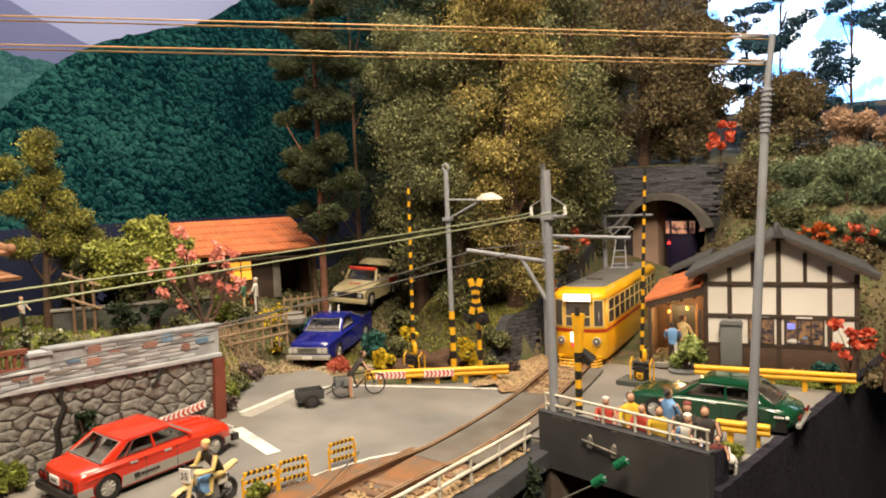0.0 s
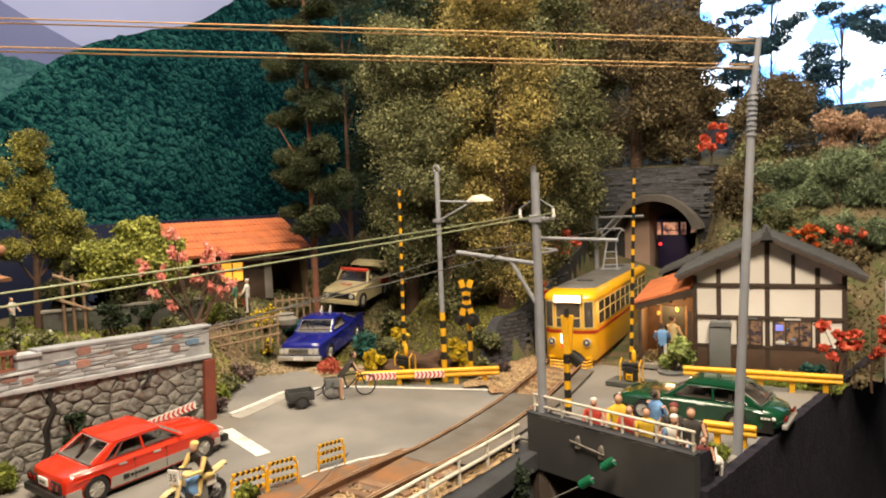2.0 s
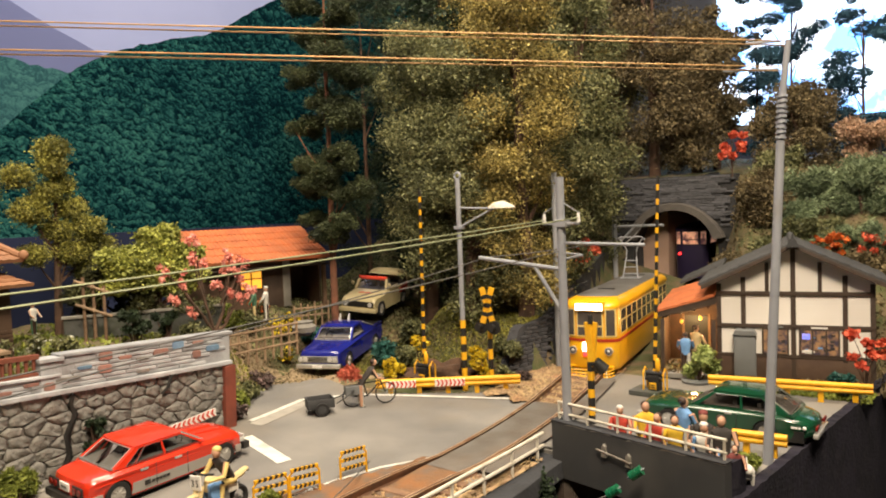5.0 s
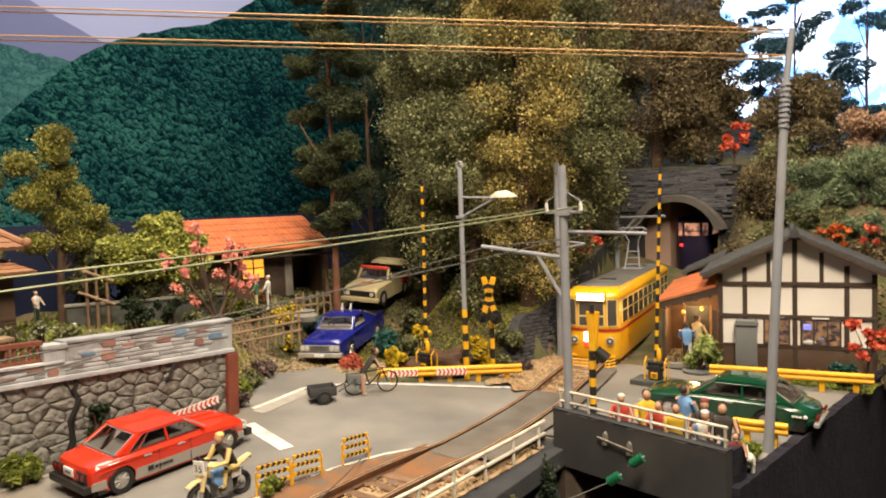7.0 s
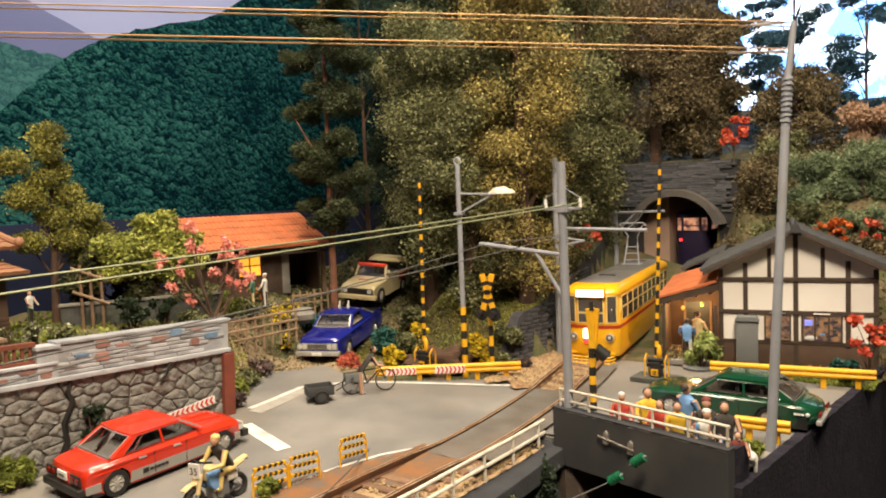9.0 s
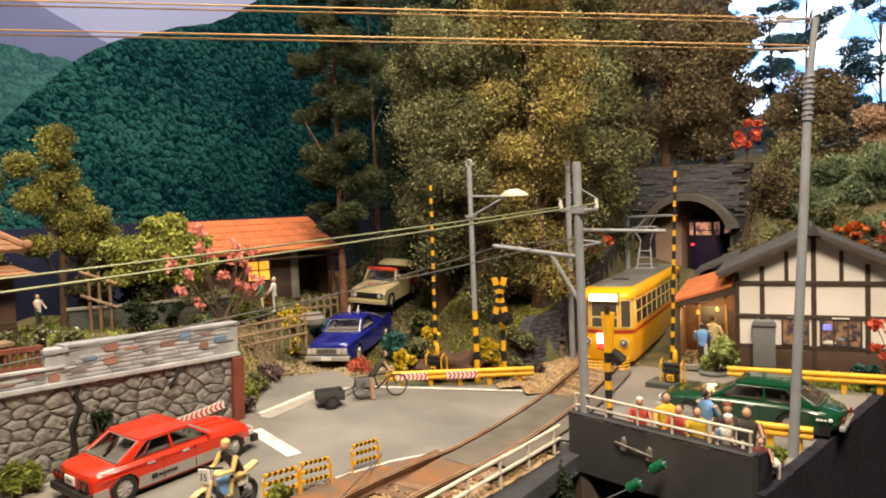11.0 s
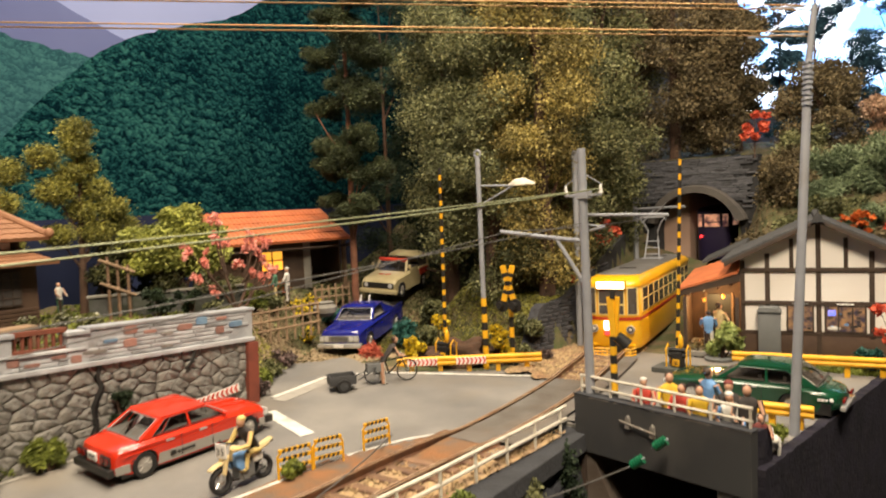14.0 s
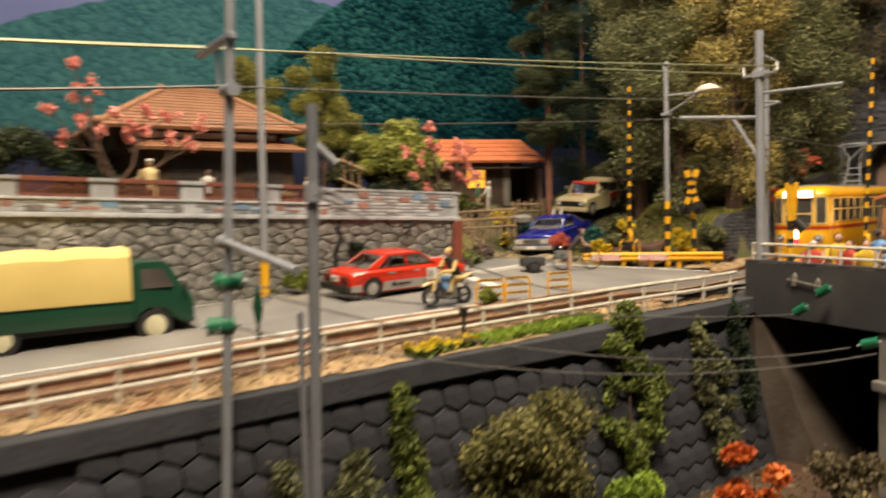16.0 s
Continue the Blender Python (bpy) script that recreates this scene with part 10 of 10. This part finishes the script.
for i, (x, y, dz, rx, ry, h, n, s, lf, lab) in enumerate((
        (-63.0, 79.5, 0, 2.6, 2.2, 4.2, 1800, 0.55, LEAF_TEAL, "bluish-green shrub on the bank"),
        (-60.6, 82.0, 0, 2.0, 1.6, 3.2, 1200, 0.5, LEAF_OLIVE, "olive shrub on the bank"),
        (-52.6, 82.6, 0, 1.8, 1.6, 3.0, 1200, 0.5, LEAF_GREEN, "green shrub on the bank"),
        (-46.5, 84.5, 0, 1.8, 1.4, 3.2, 1200, 0.5, LEAF_OLIVE, "olive shrub by the cutting wall"),
        (-48.0, 88.0, 0, 2.2, 1.6, 4.0, 1500, 0.5, LEAF_OLIVE, "olive shrub by the cutting wall"),
        (-65.6, 58.2, 0, 1.5, 1.5, 2.2, 900, 0.4, GRASS, "grassy tuft at the wall's end"),
        (-67.4, 61.4, 0, 1.6, 1.8, 2.4, 1000, 0.4, LEAF_OLIVE, "olive tuft along the fence"),
        (-69.0, 65.0, 0, 1.4, 1.6, 2.0, 900, 0.4, LEAF_PURPLE, "purple-brown plant along the fence"),
        (-54.5, 82.6, 0, 1.4, 1.2, 2.4, 800, 0.45, LEAF_GREEN, "green shrub on the bank"),
        (-45.2, 86.0, 0, 1.0, 1.0, 2.2, 600, 0.4, LEAF_PURPLE, "purple-brown plant by the cutting wall"),
        (-64.6, 88.0, 0, 2.4, 2.0, 4.6, 1600, 0.5, LEAF_OLIVE, "olive shrub on the bank"),
                (-62.4, 55.6, 0, 1.5, 1.2, 2.8, 900, 0.4, LEAF_PURPLE, "purple-tinged flowering plant at the wall's end"),
        (-74.6, 64.4, 0, 1.8, 1.6, 2.4, 1000, 0.4, GRASS, "grassy tuft along the fence"),
        (-75.5, 68.0, 0, 2.0, 1.6, 2.4, 1000, 0.4, LEAF_OLIVE, "olive shrub on the bank"),
        (-77.0, 80.0, 0, 1.8, 1.5, 3.2, 1000, 0.45, LEAF_TEAL, "bluish-green potted shrub by the shed"),
        (-80.6, 84.0, 0, 2.2, 1.8, 3.4, 1100, 0.45, LEAF_OLIVE, "olive shrub by the shed"),
        (-62.2, 33.4, 0, 1.4, 1.8, 3.0, 1000, 0.4, GRASS, "grassy green tuft at the wall's foot"),
        (-62.0, 30.0, 0, 1.2, 1.6, 2.0, 700, 0.4, GRASS, "grassy green tuft at the wall's foot"),
        (-26.6, 97.0, 0.2, 2.2, 1.9, 4.2, 1900, 0.6, LEAF_FRESH, "fresh green shrub in the station planter"),
        (-13.6, 71.0, 0, 1.2, 1.4, 1.5, 900, 0.4, GRASS, "green grass tuft at the pole's foot"),
        (-42.5, 44.7, -0.1, 0.8, 1.5, 1.7, 1100, 0.4, GRASS, "yellow-green grass tuft at the foot of a barricade"),
        (-74.6, 43.6, 0, 1.8, 2.0, 1.2, 900, 0.4, GRASS, "low yellow-green grass tuft behind the wall"),
        (-80.0, 36.0, 0, 2.4, 2.0, 3.6, 1100, 0.45, LEAF_GREEN, "green garden shrub by the house"),
        (-76.0, 52.4, 0, 1.6, 2.0, 4.6, 1200, 0.4, LEAF_DARK, "dark green garden shrub by the wall"),
        (-73.6, 55.0, 0, 1.3, 1.6, 3.6, 1000, 0.4, LEAF_DARK, "dark green garden shrub by the wall"),
        (-71.0, 57.0, -0.4, 1.6, 1.8, 2.8, 1000, 0.4, LEAF_OLIVE, "olive garden shrub behind the wall"),
        (-78.4, 65.0, 0, 1.6, 2.2, 3.2, 1000, 0.45, LEAF_GREEN, "green garden shrub by the house"),
        (-81.0, 56.0, 0, 2.6, 3.6, 6.4, 4200, 0.4, LEAF_SHADEOLIVE, "dark olive undergrowth below the garden trees"),
        (-77.0, 61.0, -0.4, 2.2, 3.4, 5.8, 3600, 0.4, LEAF_OLIVE, "olive undergrowth behind the cherry tree"),
        (-84.0, 50.5, 0, 2.2, 2.6, 6.0, 3200, 0.4, LEAF_SHADEOLIVE, "dark olive undergrowth below the garden trees"),
        (-10.4, 97.6, 0, 1.6, 1.4, 3.0, 900, 0.5, LEAF_TEAL, "bluish-green shrub at the station corner"))):
    z = road_z(x, y) if on_road(x, y) else max(ground_z(x, y), zg(y) if x > -60 else -9)
    bush("shrub", x, y, z + dz, rx, ry, h, int(n * 1.3), s, lf, lab, seed=100 + i)
for i, (x, y, rx, ry, h, n) in enumerate(((-77.2, 74.4, 1.7, 1.5, 3.4, 220), (-58.2, 77.2, 1.6, 1.0, 3.6, 360), (-48.9, 82.4, 1.6, 1.3, 6.4, 420), (-56.0, 79.6, 1.2, 1.0, 7.6, 260), (-78.6, 78.0, 1.3, 1.2, 3.0, 160), (-74.0, 72.4, 1.0, 1.0, 2.2, 90))):
    z = max(ground_z(x, y), zg(y))
    bush("flowering_shrub", x, y, z, rx, ry, h, 700, 0.4, LEAF_OLIVE, "olive shrub covered in yellow flowers", seed=200 + i, flowers=(LEAF_YELLOW, int(n * 2.4), 0.42))
for i, (x, y) in enumerate(((-74.5, 37.2), (-74.0, 41.0), (-73.4, 43.2))):
    bush("flowering_shrub", x, y, 9.5, 1.3, 1.3, 2.4, 400, 0.4, LEAF_OLIVE, "garden plant with white flowers", seed=220 + i, flowers=(LEAF_WHITE, 14, 0.42))
for i, (x, y) in enumerate(((-80.4, 73.0), (-48.6, 83.6))):
    bush("flowering_shrub", x, y, max(ground_z(x, y), zg(y)), 1.8, 1.2, 2.0, 400, 0.4, LEAF_OLIVE, "low plant with red flowers", seed=230 + i, flowers=(LEAF_ORANGE, 150, 0.45))
# black-green plant climbing the wall behind the red saloon
bush("wall_plant", -60.6, 39.9, 1.2, 0.6, 1.7, 5.4, 1300, 0.75, LEAF_DARK, "dark spiky plant growing against the stone wall", seed=240, clumps=12, aspect=0.3)
bush("grass_tuft", -60.6, 32.6, 0.2, 1.2, 2.6, 3.2, 2600, 0.7, GRASS, "yellow-green grass tuft between the car and the wall", "grass", seed=241, clumps=14, aspect=0.2)
# ravine and wall planting
g = np.random.default_rng(250)
bed = thing("yellow_flower_bed", -30.0, 32.0, zg(32) - 0.6, 0, "low continuous bed of yellow flowers over green leaves on the coping", "flower bed")
for nm, n, lf, z0, z1, sz in (("foliage", 3200, LEAF_GREEN, 0.0, 0.6, 0.32), ("blossom", 620, LEAF_YELLOW, 0.5, 0.85, 0.28), ("daisies", 24, LEAF_WHITE, 0.1, 0.6, 0.3)):
    P = np.column_stack([g.uniform(-1.0, 0.6, n), g.uniform(-4.4, 1.6, n), g.uniform(z0, z1, n)])
    P[:, 2] += 0.16 * np.sin(P[:, 1] * 2.3) + 0.1 * np.sin(P[:, 1] * 5.1 + P[:, 0] * 3)
    ob = new(nm, leaves_mesh(nm, P, sz, lf, g, 0.1, 0.7))
    ob.parent = bed
    tagged(ob, kind="stuff")
P = np.array([(x, y, zg(y) - 0.5 + h) for x, y, h in zip(g.uniform(-31.0, -28.9, 7000), g.uniform(33.4, 46.0, 7000), g.uniform(0, 0.7, 7000))])
tagged(new("grass_bed", leaves_mesh("grass_bed", P, 0.42, LEAF_LAWN, g, -0.8, 0.3)), "strip of bright green grass on the coping", "grass", kind="stuff")


def ivy(y, z0, z1, w, n, leaf, label, seed):
    """Leaves climbing the leaning face of the retaining wall."""
    g = np.random.default_rng(seed)
    root = thing("ivy", -31.0 + (-1 - z0) * 0.2125 + 0.2 + face_shift(y), y, z0, 0, label, "climbing plant", "plants on the retaining wall")
    bm = bmesh.new()
    run, cs = [], []
    for i in range(12):
        t = i / 11
        p = (-t * (z1 - z0) * 0.2125 + 0.35, w * 0.5 * noise.noise(Vector((t * 2.5, seed, 0))), t * (z1 - z0))
        run.append(p)
        for _ in range(3):
            cs.append((p[0] + g.uniform(0, 0.5), p[1] + g.uniform(-w, w) * math.sin(math.pi * (0.15 + 0.8 * t)), p[2] + g.uniform(-0.5, 0.5)))
    tube(bm, run, 0.1, 5)
    part("stem", bm, BARK, root)
    ob = new("foliage", leaves_mesh("foliage", clump_points(g, cs, g.uniform(0.4, 0.95, len(cs)), int(n * 1.7), 0.3, 1.0), 0.36, leaf, g))
    ob.parent = root
    tagged(ob, kind="stuff")


ivy(45.8, -10.5, 0.4, 3.4, 7400, LEAF_GREEN, "green ivy hanging over the retaining wall", 252)
ivy(57.0, -13.0, -2.0, 2.6, 2600, LEAF_OLIVE, "olive ivy on the retaining wall", 253)
ivy(62.5, -10.0, -1.5, 1.0, 1500, LEAF_DARK, "dark ivy near the bridge end of the retaining wall", 260)
ivy(25.5, -12.0, -3.2, 0.9, 2400, LEAF_GREEN, "thin green ivy on the retaining wall", 254)
ivy(21.5, -12.5, -6.5, 1.4, 1900, LEAF_OLIVE, "thin olive ivy on the retaining wall", 255)
ivy(17.0, -11.5, -6.5, 0.9, 900, LEAF_OLIVE, "thin olive ivy on the retaining wall", 261)
bush("ravine_bush", -24.8, 33.4, -16.0, 3.6, 5.2, 13.0, 34000, 0.36, LEAF_KHAKI, "large olive-gold bush in the ravine", seed=256, clumps=34)
bush("ravine_bush", -23.6, 42.6, -16.0, 2.2, 2.6, 5.4, 6080, 0.4, LEAF_LAWN, "fresh green bush in the ravine", seed=257, clumps=10)
bush("ravine_bush", -12.2, 52.0, -16.0, 2.4, 2.8, 8.0, 5440, 0.4, LEAF_BROWN, "brownish bush at the pier's foot", seed=258, clumps=10)
bush("ravine_bush", -25.6, 8.6, -16.0, 1.6, 2.4, 12.6, 4160, 0.4, LEAF_GREEN, "green bush below the near mast", seed=259, clumps=10)
# grass and leaf litter over the banks and garden
P = scatter(42000, -100, -41, 54, 150, lambda x, y: ground_z(x, y) + 0.12, lambda x, y: not on_road(x, y) and (x + 62) * -0.88 + (y - 56) * 0.47 > 3 and x < side_at(y) - 0.4 and not ((x + 62) * -0.88 + (y - 56) * 0.47 < 16 and y < 76 + (x + 59.5) * 0.5 + 3 and x > -74))
tagged(new("bank_grass", leaves_mesh("bank_grass", P, 0.45, LEAF_OLIVE, rng, -0.6)), "olive moss and leaf litter on the banks", "grass", kind="stuff")
P = scatter(40000, -68, -43, 74, 94, lambda x, y: ground_z(x, y) + 0.15, lambda x, y: not on_road(x, y) and y > 78.5 + (x + 59.5) * 0.5 and x < side_at(y) - 0.4)
tagged(new("bank_moss", leaves_mesh("bank_moss", P, 0.34, LEAF_MOSS, rng, -0.3)), "yellow-green moss over the bank behind the guard rail", "grass", kind="stuff")
P = scatter(16000, -80, -41, 58, 100, lambda x, y: ground_z(x, y) + 0.15, lambda x, y: not on_road(x, y) and (x + 62) * -0.88 + (y - 56) * 0.47 > 12 and x < side_at(y) - 0.4)
tagged(new("bank_litter", leaves_mesh("bank_litter", P, 0.4, LEAF_BROWN, rng, -0.4)), "brown leaf litter over the wooded bank", "grass", kind="stuff")
P = scatter(9000, -76, -61, 54.6, 70, lambda x, y: ground_z(x, y) + 0.15, lambda x, y: not on_road(x, y) and (x + 62) * -0.88 + (y - 56) * 0.47 < 12)
tagged(new("fence_grass", leaves_mesh("fence_grass", P, 0.42, LEAF_MOSS, rng, -0.3)), "mossy grass on the slope below the lattice fence", "grass", kind="stuff")
P = scatter(9000, -100, -63, -20, 58, lambda x, y: ground_z(x, y) + 0.15, lambda x, y: True)
tagged(new("garden_grass", leaves_mesh("garden_grass", P, 0.55, GRASS, rng, -0.6)), "yellow-green garden grass behind the wall", "grass", kind="stuff")
P = scatter(9000, -36, -6, 100, 168, lambda x, y: ground_z(x, y) + 0.15, lambda x, y: x > track_x(y) + 8)
tagged(new("slope_grass", leaves_mesh("slope_grass", P, 0.6, LEAF_BROWN, rng, -0.6)), "brown and olive leaf litter on the slope", "grass", kind="stuff")
P = scatter(3500, -24, -8, 96, 101, lambda x, y: zg(y) + 0.1, lambda x, y: y < 100)
tagged(new("station_grass", leaves_mesh("station_grass", P, 0.5, GRASS, rng, -0.8)), "green grass strip before the station", "grass", kind="stuff")
P = scatter(6000, -31, -8, -10, 64, lambda x, y: ground_z(x, y) + 0.1, lambda x, y: True)
tagged(new("ravine_grass", leaves_mesh("ravine_grass", P, 0.5, LEAF_BROWN, rng, -0.5)), "brown leaf litter on the ravine floor", "grass", kind="stuff")
